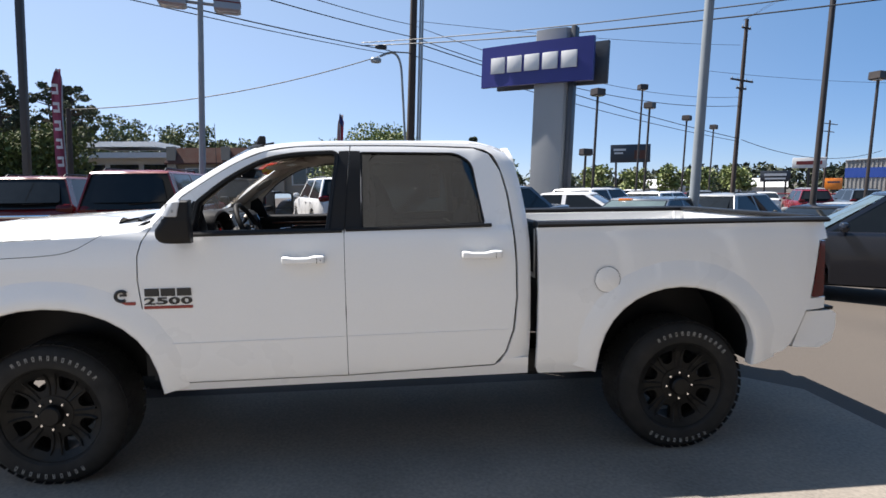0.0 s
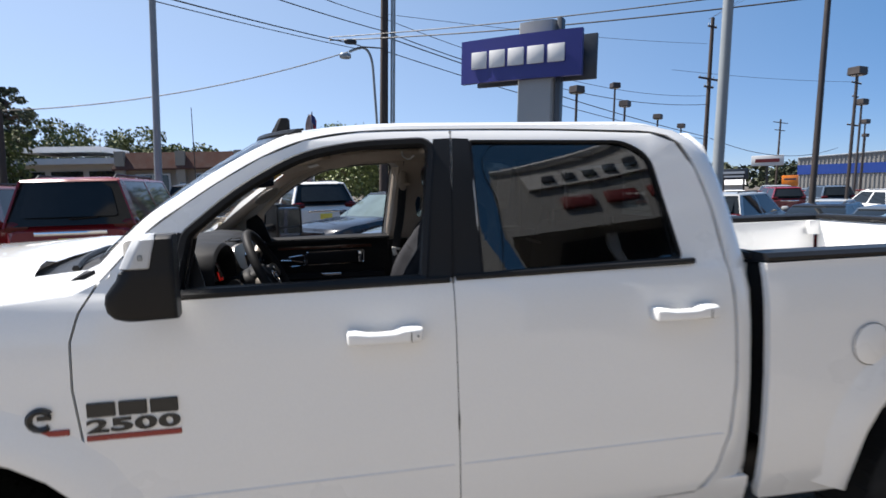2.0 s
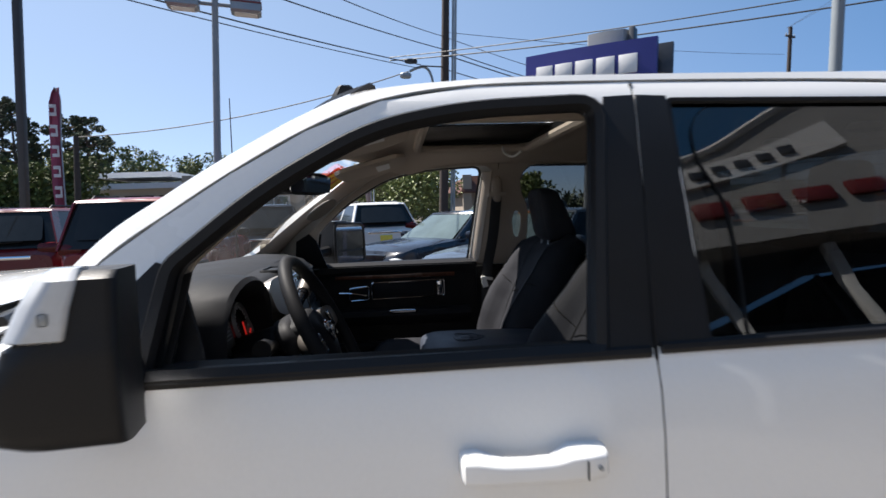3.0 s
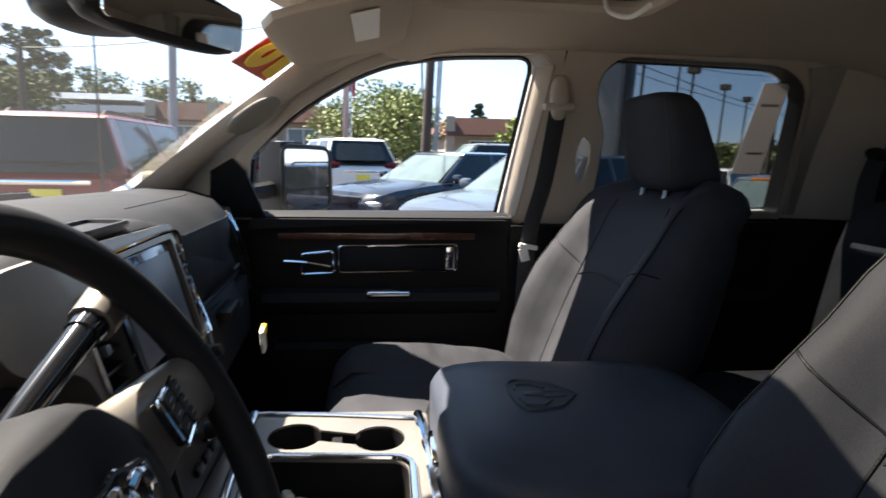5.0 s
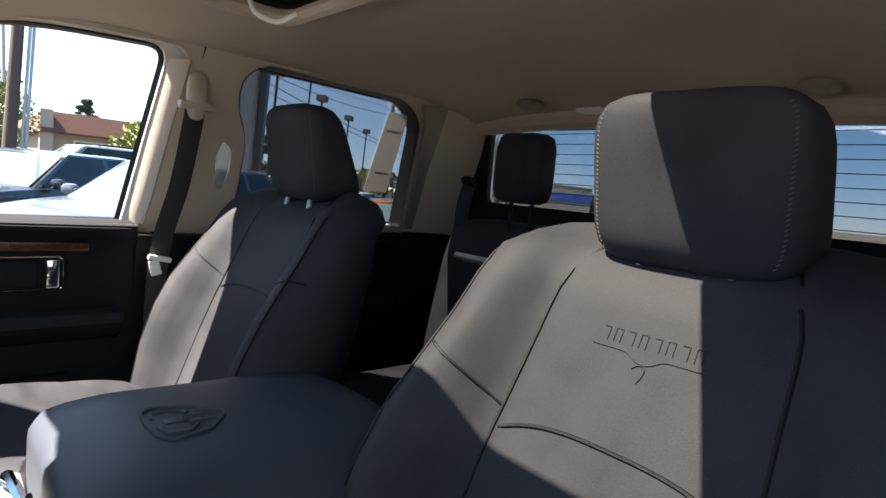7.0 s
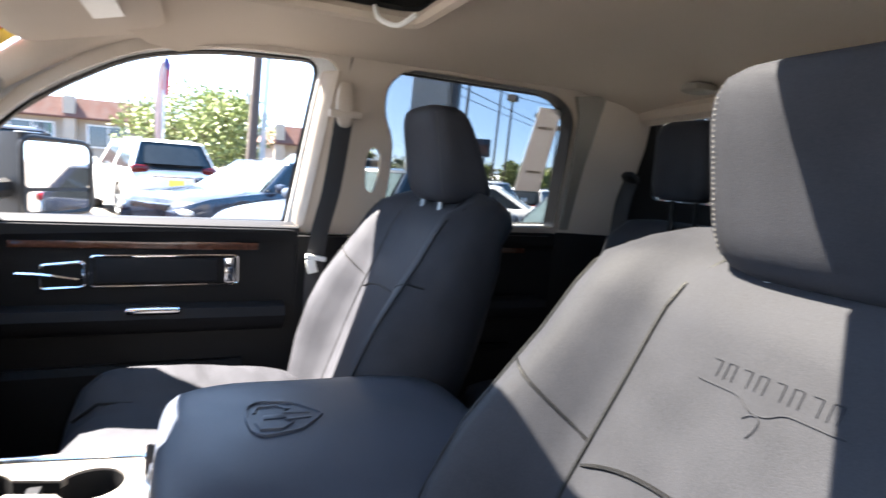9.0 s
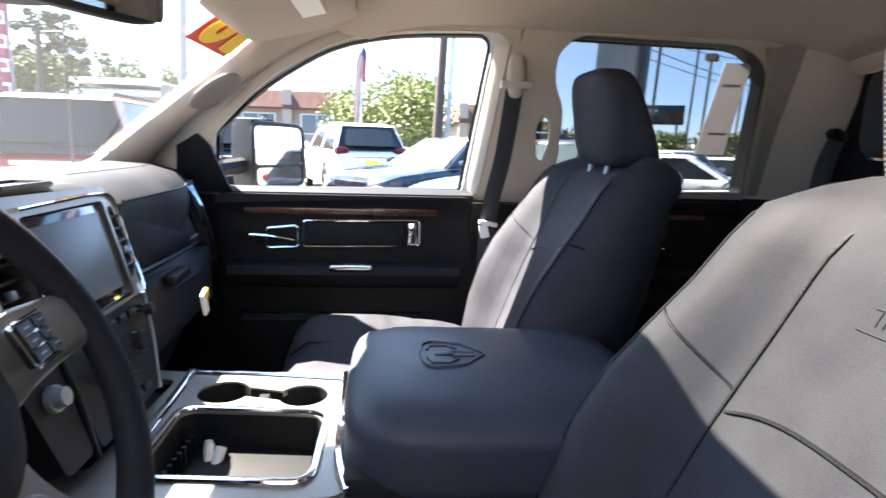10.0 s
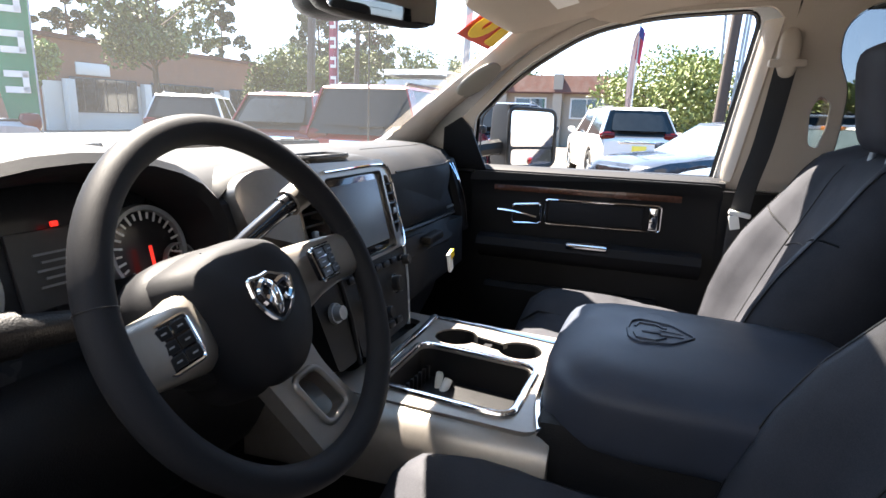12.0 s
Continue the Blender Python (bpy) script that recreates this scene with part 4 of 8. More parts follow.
badge = part("model_badge", block_logo(0.585, 0.845, 1.115, 1.158, -0.005, 3), BADGE_BLACK, doors_f[0], "black maker's badge with model number 2500")
for k, ch in enumerate("2500"):
    part("numeral", fit_text(text_mesh(ch, 0.06, 0.003, bold=0.002), 0.060, 0.040, Matrix.Translation((0.617 + 0.066 * k, -0.006, 1.088)) @ pose(0, 0, 0, 90)), BADGE_BLACK, badge)
part("badge_bar", box((0.716, -0.005, 1.052), (0.262, 0.007, 0.017), 0.002, 1), BADGE_RED, badge, "dark red badge bar")
eng = part("engine_badge", joined(tube([(0.468 + 0.028 * math.cos(t) * 1.1, -0.006, 1.120 + 0.028 * math.sin(t)) for t in frange(0.6, 5.4, 0.3)], 0.010, 6), box((0.478, -0.006, 1.125), (0.035, 0.008, 0.012))), BADGE_BLACK, truck, "black engine emblem over a red bar")
part("badge_bar", box((0.462, -0.006, 1.077), (0.158, 0.007, 0.018), 0.002, 1), BADGE_RED, eng)
fin = loft([[(1.105 + dx * k + sh, 0.66 + dy * k, z - 0.042) for dx, dy in ((-0.06, 0), (-0.03, -0.03), (0.04, -0.03), (0.06, -0.012), (0.06, 0.012), (0.04, 0.03), (-0.03, 0.03))] for z, k, sh in ((1.96, 0.95, 0), (2.01, 0.75, 0.008), (2.055, 0.52, 0.02), (2.085, 0.38, 0.028), (2.092, 0.26, 0.028))])
fin_ob = part("roof_fin", fin, BLACK_TRIM, truck, "black shark-fin aerial")
part("fin_base", loft([[(x, 0.66 + w * q, roof_z(x, 0.66 + w * q) + h) for q, h in ((-1, -0.004), (-0.9, 0.012), (0.9, 0.012), (1, -0.004))] for x, w in ((1.04, 0.012), (1.06, 0.03), (1.12, 0.035), (1.18, 0.024), (1.21, 0.01))]), BLACK_TRIM, fin_ob)
part("whip_aerial", rod((0.512, 1.80, 1.45), (0.515, 1.812, 2.25), 0.0034, 0.002, 6), BLACK_TRIM, truck, "thin whip aerial on the front fender")

# ---- cab lining ----
def lining_pillar():
    """Moulded windscreen pillar lining between door opening and glass."""
    loops = []
    nrm = Vector((0.62, 0.55, -0.5)).normalized()
    for k in range(13):
        t = k / 12
        p = RAIL[int(t * 27)]
        u, v = p.x, p.y
        a = Vector((u + 0.012, side_y(v) + 0.045, v - 0.022))
        s = min(0.97, max(0.0, (v - 1.505) / 0.45))
        q = lerp_table([(0, 1.725), (0.15, 1.75), (0.35, 1.77), (0.55, 1.778), (0.68, 1.775), (0.82, 1.75), (1.0, 1.71)], s)
        g = Vector(windscreen_point(s, q))
        e = Vector((g.x + 0.012, 2 - g.y, g.z - 0.010))
        loops.append([a, a.lerp(e, 0.2) + nrm * 0.022, a.lerp(e, 0.5) + nrm * 0.032, a.lerp(e, 0.85) + nrm * 0.018, e, a.lerp(e, 0.5) - nrm * 0.012])
    return loft(loops)


pillars = pair("pillar_lining", lining_pillar, PILLAR, truck, "greige windscreen pillar lining")
for i in (0, 1):
    my = (lambda b: b) if i == 0 else mirror_y
    if i == 0:
        part("grab_handle", tube(spline([(0.80, 0.20, 1.60), (0.845, 0.235, 1.632), (0.95, 0.275, 1.725), (1.03, 0.285, 1.79), (1.055, 0.26, 1.825)], 5), 0.020, 10), PILLAR, pillars[i], "greige grab handle")
    else:
        pa, pb = RAIL[9], RAIL[16]
        along = Vector((pb.x - pa.x, side_y(pb.y) - side_y(pa.y), pb.y - pa.y)).normalized()
        ax = Vector((-0.40, 0.9, 0.42)).normalized()
        nrm = Vector((0.62, 0.55, -0.5)).normalized()
        pm_ = RAIL[12]
        c = Vector((pm_.x + 0.012, side_y(pm_.y) + 0.045, pm_.y - 0.022)) + ax * 0.058 + nrm * 0.036
        m = Matrix((along.to_4d(), ax.to_4d(), nrm.to_4d(), Vector((c.x, c.y, c.z, 1)))).transposed()
        m[3][0] = m[3][1] = m[3][2] = 0.0
        part("grab_handle", mirror_y(placed(cushion((0, 0, 0), (0.165, 0.078, 0.020), 2.4, 14), m)), GRAB, pillars[i], "oval greige grab handle")


def head_z(x, y):
    d = abs(y - 1)
    z = 1.965 - 0.045 * (d / 0.72) ** 4
    u = x - roof_front(y)
    if u < 0.3:
        z -= 0.05 * ((0.3 - u) / 0.3) ** 2
    if x > 2.40:
        z -= 0.075 * ((x - 2.40) / 0.27) ** 2
    return z


HEAD = [(roof_front(y) + 0.02, y) for y in frange(0.30, 1.70, 0.1)] + [(x, 1.745) for x in frange(1.32, 2.5, 0.118)] + [(2.64, 1.70), (2.70, 1.5), (2.705, 1.0), (2.70, 0.5), (2.64, 0.30)] + [(x, 0.255) for x in frange(1.32, 2.5, 0.118)[::-1]]
LHOLE = rounded([(1.345, 0.63), (1.80, 0.63), (1.80, 1.42), (1.345, 1.42)], 0.05)
part("headliner", panel(HEAD, [LHOLE], lambda u, v: (u, v, head_z(u, v)), (0, 0, 0.012), us=frange(1.06, 2.68, 0.081), vs=frange(0.35, 1.65, 0.1)), LINER, truck, "greige fabric headliner round a sunroof")
part("sunroof_frame", tube([(u, v, head_z(u, v) - 0.006) for u, v in LHOLE], 0.017, 8, closed=True), LINER, truck)
# added black panel: blocks light and darkens this half of the opening
part("sunroof_blocker", panel(rounded([(1.33, 1.06), (1.82, 1.06), (1.82, 1.43), (1.33, 1.43)], 0.01), [], lambda u, v: (u, v, roof_z(u, v) - 0.030), (0, 0, 0.006), us=[1.5, 1.65], vs=[1.2, 1.3]), BLACK_IN, truck, "black panel added under half the sunroof to darken it")
part("sunroof_well", loft([[(u, v, head_z(u, v) - 0.02) for u, v in LHOLE], [(u, v, roof_z(u, v) - 0.022) for u, v in LHOLE]], cap=False), BLACK_IN, truck)


def side_lining(outer, holes, lift, thick=0.012):
    return lambda: panel(outer, holes, lambda u, v: (u, side_y(v) + lift, v), (0, thick, 0), vs=ZC)


# roof edge lining over the doors, middle and rear pillar lining
WIN_F_IN = rounded([(0.86, 1.455), (0.885, 1.622), (1.04, 1.772), (1.24, 1.874), (1.41, 1.902), (1.675, 1.910), (1.705, 1.88), (1.640, 1.46)], [0.01, 0.02, 0.2, 0.2, 0.1, 0.05, 0.04, 0.01])
WIN_R_IN = rounded([(1.872, 1.468), (1.880, 1.60), (1.874, 1.72), (1.836, 1.79), (1.832, 1.865), (1.885, 1.912), (2.36, 1.905), (2.455, 1.85), (2.50, 1.478)], [0.01, 0.05, 0.05, 0.05, 0.05, 0.06, 0.06, 0.08, 0.02])
GRIP_SLOT = rounded([(1.815, 1.575), (1.838, 1.565), (1.85, 1.62), (1.846, 1.685), (1.818, 1.705), (1.802, 1.66)], [0.01, 0.01, 0.02, 0.02, 0.015, 0.02])
pair("cab_side_lining", side_lining([(0.80, 1.45), (0.84, 1.62), (1.0, 1.765), (1.20, 1.898), (1.36, 1.944), (2.5, 1.945), (2.64, 1.86), (2.73, 1.47), (2.70, 1.44), (1.7, 1.44)], [WIN_F_IN, WIN_R_IN, GRIP_SLOT], 0.058, 0.016), PILLAR, truck, "greige lining of the cab side and middle pillar")
for lp in (WIN_F_IN, WIN_R_IN):
    cu, cv = sum(u for u, v in lp) / len(lp), sum(v for u, v in lp) / len(lp)
    pair("window_reveal", lambda: loft([[(cu + (u - cu) * 0.99, side_y(v) + o, cv + (v - cv) * 0.985) for u, v in lp] for o in ((0.004, 0.012, 0.022) if lp is WIN_F_IN else (0.005, 0.045, 0.076))], cap=False), BLACK_TRIM, truck, "black window reveal")
def pillar_edge():
    """Slanting front flank of the middle pillar lining behind the front window."""
    rows = []
    for z in frange(1.462, 1.882, 0.042):
        u = 1.604 + 0.058 * (z - 1.46) / 0.455
        rows.append([(u + du, side_y(z) + o, z) for du, o in ((0.002, 0.026), (0.008, 0.040), (0.024, 0.066), (0.042, 0.079), (0.05, 0.072))])
    return loft(rows, close=False)


pair("pillar_edge", pillar_edge, PILLAR, truck, "greige front edge of the middle pillar")
# rear door frame behind its glass: its shade is painted in, darker than the cab lining
pair("rear_frame_trim", side_lining([(2.515, 1.475), (2.488, 1.70), (2.462, 1.84), (2.43, 1.90), (2.545, 1.915), (2.588, 1.74), (2.632, 1.475)], [], 0.075, 0.014), GRAB, truck, "rear door frame trim with its shade put into the colour")
pair("rear_frame_gap", lambda: tube([(u, side_y(v) + 0.088, v) for u, v in ((2.55, 1.905), (2.59, 1.74), (2.634, 1.475))], 0.007, 6), BLACK_IN, truck)
# added black cover: puts shade on the outer face of the greige lining
pair("lining_shade_cover", side_lining([(0.80, 1.452), (0.866, 1.452), (0.893, 1.618), (0.84, 1.60)], [], 0.044, 0.008), BLACK_IN, truck)
part("glass_run", tube([(u, side_y(v) + 0.032, v) for u, v in WIN_F], 0.016, 8, closed=True), BLACK_TRIM, doors_f[0], "black glass channel of the lowered window")
pair("mirror_sail", side_lining([(0.76, 1.452), (0.915, 1.452), (0.90, 1.50), (0.872, 1.585), (0.84, 1.62), (0.78, 1.585)], [], 0.077, 0.012), BLACK_IN, truck, "black inner mirror triangle")
pair("kick_panel", side_lining([(0.575, 0.64), (0.575, 1.44), (0.93, 1.44), (0.93, 0.64)], [], 0.056, 0.02), BLACK_IN, truck, "black footwell side panel")
pair("lower_side_lining", side_lining([(1.63, 0.66), (1.63, 1.435), (1.83, 1.435), (1.83, 0.66)], [], 0.07, 0.05), BLACK_IN, truck)
pair("rear_pillar_lining", lambda: loft([[(x + 0.0, y, z) for x, y in ((2.50, side_y(z) + 0.07), (2.56, side_y(z) + 0.10), (2.66, side_y(z) + 0.135), (2.70, side_y(z) + 0.155), (2.72, side_y(z) + 0.1))] for z in (1.465, 1.6, 1.75, 1.90)]), PILLAR, truck)
pair("rear_lower_lining", lambda: loft([[(x, y, z) for x, y in ((2.50, side_y(z) + 0.068), (2.56, side_y(z) + 0.098), (2.66, side_y(z) + 0.133), (2.70, side_y(z) + 0.153), (2.72, side_y(z) + 0.1))] for z in (0.9, 1.2, 1.463)]), BLACK_IN, truck, "black lower lining beside the rear bench")
part("rear_wall_lining", panel([(0.15, 0.66), (1.85, 0.66), (1.85, 1.47), (1.72, 1.90), (0.28, 1.90), (0.15, 1.47)], [rounded([(0.33, 1.60), (1.67, 1.60), (1.645, 1.848), (0.355, 1.848)], 0.03)], lambda u, v: (2.735 - 0.12 * max(0.0, v - 1.47), u, v), (0.02, 0, 0), vs=[1.47, 1.84]), BLACK_IN, truck)
part("rear_header", tube([(2.68, y, 1.865 + 0.02 * (1 - (y - 1) ** 2 * 2)) for y in frange(0.32, 1.68, 0.1)], 0.035, 10), LINER, truck)
for y in (0.62, 1.0, 1.38):
    part("anchor_cover", cushion((2.57, y, 1.905), (0.09, 0.07, 0.03), 3, 8), GRAB, truck)
part("cargo_lamp", box((2.60, 1.18, 1.885), (0.05, 0.08, 0.012), 0.004), WHITE_PLASTIC, truck)
coat = part("hanging_clip", tube(spline([(1.68, 1.35, 1.952), (1.685, 1.33, 1.925), (1.71, 1.29, 1.908), (1.735, 1.26, 1.925)], 5), 0.005, 6), WHITE_PLASTIC, truck, "white plastic tag hanging from the sunroof switch")


# ---- inner door panels ----
def door_card(my, door, x0, x1, front):
    card = part("door_card", my(joined(panel(rounded([(x0, 0.68), (x0 - 0.01, 1.45), (x1, 1.45), (x1, 0.68)], 0.03), [], lambda u, v: (u, 0.12 + (0.02 if v > 1.42 else 0.0), v), (0, -0.05, 0), vs=[1.36, 1.40, 1.42, 1.44]))), BLACK_IN, door, "black moulded door panel")
    part("window_ledge", my(loft([[(x, y, z) for y, z in ((0.055, 1.455), (0.06, 1.467), (0.10, 1.468), (0.125, 1.455), (0.128, 1.43), (0.10, 1.42))] for x in (x0, (x0 + x1) / 2, x1)])), DASH, card, "black padded window ledge")
    part("wood_strip", my(box(((x0 + x1) / 2 - 0.02, 0.122, 1.400), (x1 - x0 - 0.18, 0.012, 0.022), 0.004)), WOOD, card, "dark walnut strip")
    bx0, bx1 = (x0 + 0.245, x0 + 0.595) if front else (x0 + 0.16, x0 + 0.42)
    part("switch_bezel", my(joined(*[tube([(u, 0.128, v) for u, v in rounded([(bx0, 1.29), (bx1, 1.295), (bx1, 1.375), (bx0, 1.37)], 0.01)], 0.0032, 6, closed=True), box((bx1 - 0.02, 0.126, 1.334), (0.028, 0.012, 0.07), 0.004)])), CHROME, card, "chrome pull-handle surround")
    part("pull_pad", my(box(((bx0 + bx1) / 2 - 0.02, 0.122, 1.333), (bx1 - bx0 - 0.06, 0.012, 0.066), 0.004)), DASH, card)
    hx = x0 + 0.165
    part("inner_handle", my(joined(tube(spline([(hx - 0.075, 0.135, 1.327), (hx - 0.02, 0.142, 1.325), (hx + 0.055, 0.140, 1.312)], 4), 0.009, 8, flat=0.6), tube([(u, 0.126, v) for u, v in rounded([(hx - 0.03, 1.285), (hx + 0.065, 1.29), (hx + 0.065, 1.355), (hx - 0.03, 1.345)], 0.012)], 0.004, 6, closed=True))), CHROME, card, "chrome door release lever")
    part("armrest", my(loft([[(x, y, z) for y, z in ((0.09, 1.235), (0.13, 1.245), (0.175, 1.238), (0.185, 1.215), (0.165, 1.185), (0.12, 1.16))] for x in frange(x0 + 0.03, x1 - 0.04, 0.1)])), DASH, card, "padded black armrest")
    sx = x0 + 0.39 if front else x0 + 0.25
    part("window_switch", my(box((sx, 0.178, 1.236), (0.125, 0.022, 0.020), 0.005, rot=(-30, 0, 0))), CHROME, card, "chrome window switch")
    part("door_pocket", my(loft([[(x, y, z) for y, z in ((0.10, 1.08), (0.15, 1.085), (0.17, 1.07), (0.165, 0.80), (0.10, 0.74))] for x in (x0 + 0.06, (x0 + x1) / 2, x1 - 0.15)])), BLACK_IN, card)
    return card


for i in (0, 1):
    my = (lambda b: b) if i == 0 else mirror_y
    door_card(my, doors_f[i], 0.875, 1.635, True)
    door_card(my, doors_r[i], 1.84, 2.50, False)
    belt = part("shoulder_belt", my(tube(spline([(1.722, 0.262, 1.79), (1.702, 0.228, 1.58), (1.675, 0.172, 1.375), (1.672, 0.155, 1.0)], 5), 0.0026, 8, flat=9.5)), BELT, truck, "black seat belt on the middle pillar")
    part("belt_guide", my(joined(cushion((1.722, 0.258, 1.80), (0.05, 0.03, 0.12), 3, 10), box((1.722, 0.258, 1.775), (0.085, 0.03, 0.02), 0.006))), PILLAR, belt)
    part("belt_tongue", my(joined(box((1.675, 0.182, 1.378), (0.058, 0.014, 0.014), 0.004, rot=(0, 10, 0)), box((1.664, 0.184, 1.354), (0.026, 0.005, 0.040), 0.002, rot=(0, -14, 0)))), WHITE_PLASTIC, belt, "bright belt tongue")
    part("rear_belt", my(tube(spline([(2.66, 0.30, 1.66), (2.60, 0.34, 1.58), (2.54, 0.40, 1.45)], 5), 0.024, 6, flat=0.12)), BELT, truck)
    part("rear_belt_guide", my(cushion((2.655, 0.30, 1.665), (0.05, 0.06, 0.03), 3, 8, rot=(0, 40, 0))), BLACK_IN, truck)


# ---- seats ----
def bolster(e, bol):
    """How far the padding stands forward at the share e of the half width."""
    return bol * smooth01((e - 0.46) / 0.34) - (0.55 * bol + 0.02) * smooth01((e - 0.84) / 0.16) ** 1.4


def seat_section(yc, w, thick, bol, x, z, nf=27, nb=13):
    lp = []
    for k in range(nf):
        q = -1 + 2 * k / (nf - 1)
        q = math.copysign(abs(q) ** 0.85, q)
        d = bolster(abs(q), bol)
        lp.append(Vector((x - d * 0.9, yc + w * q, z + d * 0.42)))
    for k in range(nb):
        q = 1 - 2 * k / (nb - 1)
        q = math.copysign(abs(q) ** 0.7, q)
        d = thick * (1 - 0.72 * abs(q) ** 7)
        lp.append(Vector((x + d * 0.9, yc + w * (1.03 - 0.01 * abs(q)) * q, z - d * 0.42)))
    return lp


def back_face(z):
    return 1.765 + 0.50 * (z - 1.37)


SEAT_PROF = [(0.96, 0.255, 0.15, 0.03), (1.05, 0.282, 0.16, 0.06), (1.15, 0.298, 0.17, 0.082), (1.24, 0.304, 0.175, 0.09), (1.31, 0.302, 0.175, 0.086), (1.38, 0.293, 0.17, 0.07), (1.44, 0.286, 0.16, 0.055), (1.50, 0.281, 0.15, 0.045), (1.545, 0.272, 0.13, 0.034), (1.572, 0.255, 0.11, 0.022), (1.59, 0.222, 0.085, 0.01), (1.60, 0.16, 0.05, 0.0)]


def seat_x(z, upright=0.0):
    return back_face(z) + upright * max(0.0, 1.5 - z) + (0.0 if z < 1.55 else 0.012 + (z - 1.55) * 0.9)


def seat_front(yc, q, z, upright=0.0):
    """A point on the padded front of the backrest."""
    w = lerp_table([(p[0], p[1]) for p in SEAT_PROF], z)
    bol = lerp_table([(p[0], p[3]) for p in SEAT_PROF], z)
    e = abs(q)
    d = bolster(e, bol)
    return Vector((seat_x(z, upright) - d * 0.9 - 0.0005, yc + w * q, z + d * 0.42))


def front_seat(yc, label, lift=0.0, upright=0.0):
    def on_seat(q, z):
        return seat_front(yc, q, z, upright)

    seat = thing("front_seat", label, "seat", "front seats")
    back = part("backrest", loft([seat_section(yc, w, t, b, seat_x(z, upright), z) for z, w, t, b in SEAT_PROF]), LEATHER, seat, "black leather backrest with side bolsters", 60)
    for sgn in (-1, 1):
        part("seam", tube([on_seat(sgn * (0.505 - 0.03 * smooth01((1.35 - z) / 0.3) - 0.05 * smooth01((z - 1.5) / 0.08)), z) for z in frange(1.02, 1.585, 0.025)], 0.003, 6), BLACK_IN, back)
        part("seam", tube([on_seat(sgn * (0.50 + 0.44 * t), 1.36 + 0.045 * t) + Vector((0.0012, 0, 0)) for t in frange(0, 1, 0.1)], 0.0022, 6), BLACK_IN, back)
        part("seam", tube([on_seat(sgn * 0.87, z) for z in frange(1.05, 1.56, 0.03)], 0.002, 5), BLACK_IN, back)
    part("seam", tube([on_seat(q, 1.362 - 0.025 * abs(q / 0.5) ** 3) for q in frange(-0.49, 0.49, 0.049)], 0.0026, 6), BLACK_IN, back)
    # embossed trim-level lettering over a curved stitched underline
    def on_back(dy, dz):
        p = on_seat(dy / 0.28, 1.474 + dz)
        return Vector((p.x - 0.0003, yc + dy, p.z))
    if not lift:
        line = [on_back(u, v) for u, v in rounded([(-0.074, -0.013), (-0.022, -0.013), (-0.008, -0.022), (0.008, -0.022), (0.022, -0.013), (0.07, -0.013)], 0.008, 4)]
        bars = [tube(line, 0.0007, 6)]
        for k in range(8):
            u = -0.056 + 0.0158 * k
            bars.append(tube([on_back(u - 0.004, -0.006), on_back(u - 0.004, 0.008), on_back(u + 0.004, 0.008), on_back(u + 0.004, -0.006)][:4 - k % 2], 0.0006, 6))
        bars.append(tube([on_back(0.012 * math.cos(t) * (1 - 0.2 * t), -0.032 + 0.009 * math.sin(t)) for t in frange(0.4, 4.6, 0.35)], 0.0008, 6))
        tagged(part("stitched_emblem", joined(*bars), LEATHER, back), "embossed trim-level lettering as raised bars", kind="stuff")

    def pad(p):
        q = abs(p.y) / 0.265
        return (p.x, p.y, p.z + (0.07 * smooth01((q - 0.45) / 0.35) - 0.06 * smooth01((q - 0.9) / 0.1) if p.z > 0 else 0) - (0.05 * smooth01((-0.2 - p.x) / 0.1) if p.z > 0 else 0) - (0.03 * smooth01((p.x + 0.1) / 0.4) if p.z > 0 else 0))
    cush = part("seat_cushion", cushion((1.375, yc, 0.975), (0.56, 0.53, 0.20), 5, 22, bend=pad), LEATHER, seat, "black leather seat cushion", 60)
    for sgn in (-1, 1):
        part("seam", tube([(1.12 + 0.48 * t, yc + sgn * (0.135 + 0.01 * t), 1.085 - 0.03 * t - 0.04 * smooth01((0.1 - t) / 0.1)) for t in frange(0, 1, 0.1)], 0.004, 6), BLACK_IN, cush)
    part("seat_base", box((1.40, yc, 0.78), (0.48, 0.44, 0.24), 0.03), BLACK_IN, seat)
    hr = part("headrest", cushion((1.889, yc, 1.654 + lift), (0.118, 0.252, 0.205 + 0.5 * lift), 5.0, 22, bend=lambda p: (p.x * (1 - 2.6 * p.z) - 0.30 * p.z + 0.35 * p.y * p.y, p.y * (1 + 0.1 * p.z), p.z)), LEATHER, seat, "black leather headrest", 60)
    for sgn in (-1, 1):
        part("headrest_post", rod((1.872, yc + sgn * 0.055, 1.54), (1.885, yc + sgn * 0.055, 1.61 + lift), 0.0065), STEEL, hr)
        # saddle stitching on the headrest side seam
        for k in range(33):
            q = -0.8 + 0.05 * k
            e = ((1 - abs(q) ** 5.0) / 2) ** (1 / 5.0)
            z, y, x = 0.1025 * q, sgn * 0.1325 * e, -0.0569 * e
            p = Vector((1.889 + 1.037 * x * (1 - 2.6 * z) - 0.30 * z + 0.35 * y * y, yc + 0.951 * y * (1 + 0.1 * z), 1.654 + lift + (1.0 + lift * 2.5) * z))
            part("stitch", rod(p + Vector((-0.0012, -sgn * 0.002, 0)), p + Vector((0.0006, sgn * 0.001, 0.0022)), 0.00055, None, 5), STITCH, hr)
    return seat


front_seat(0.53, "black leather driver seat lit by the sunroof")
front_seat(1.47, "black leather passenger seat beside the centre console", 0.024, 0.085)

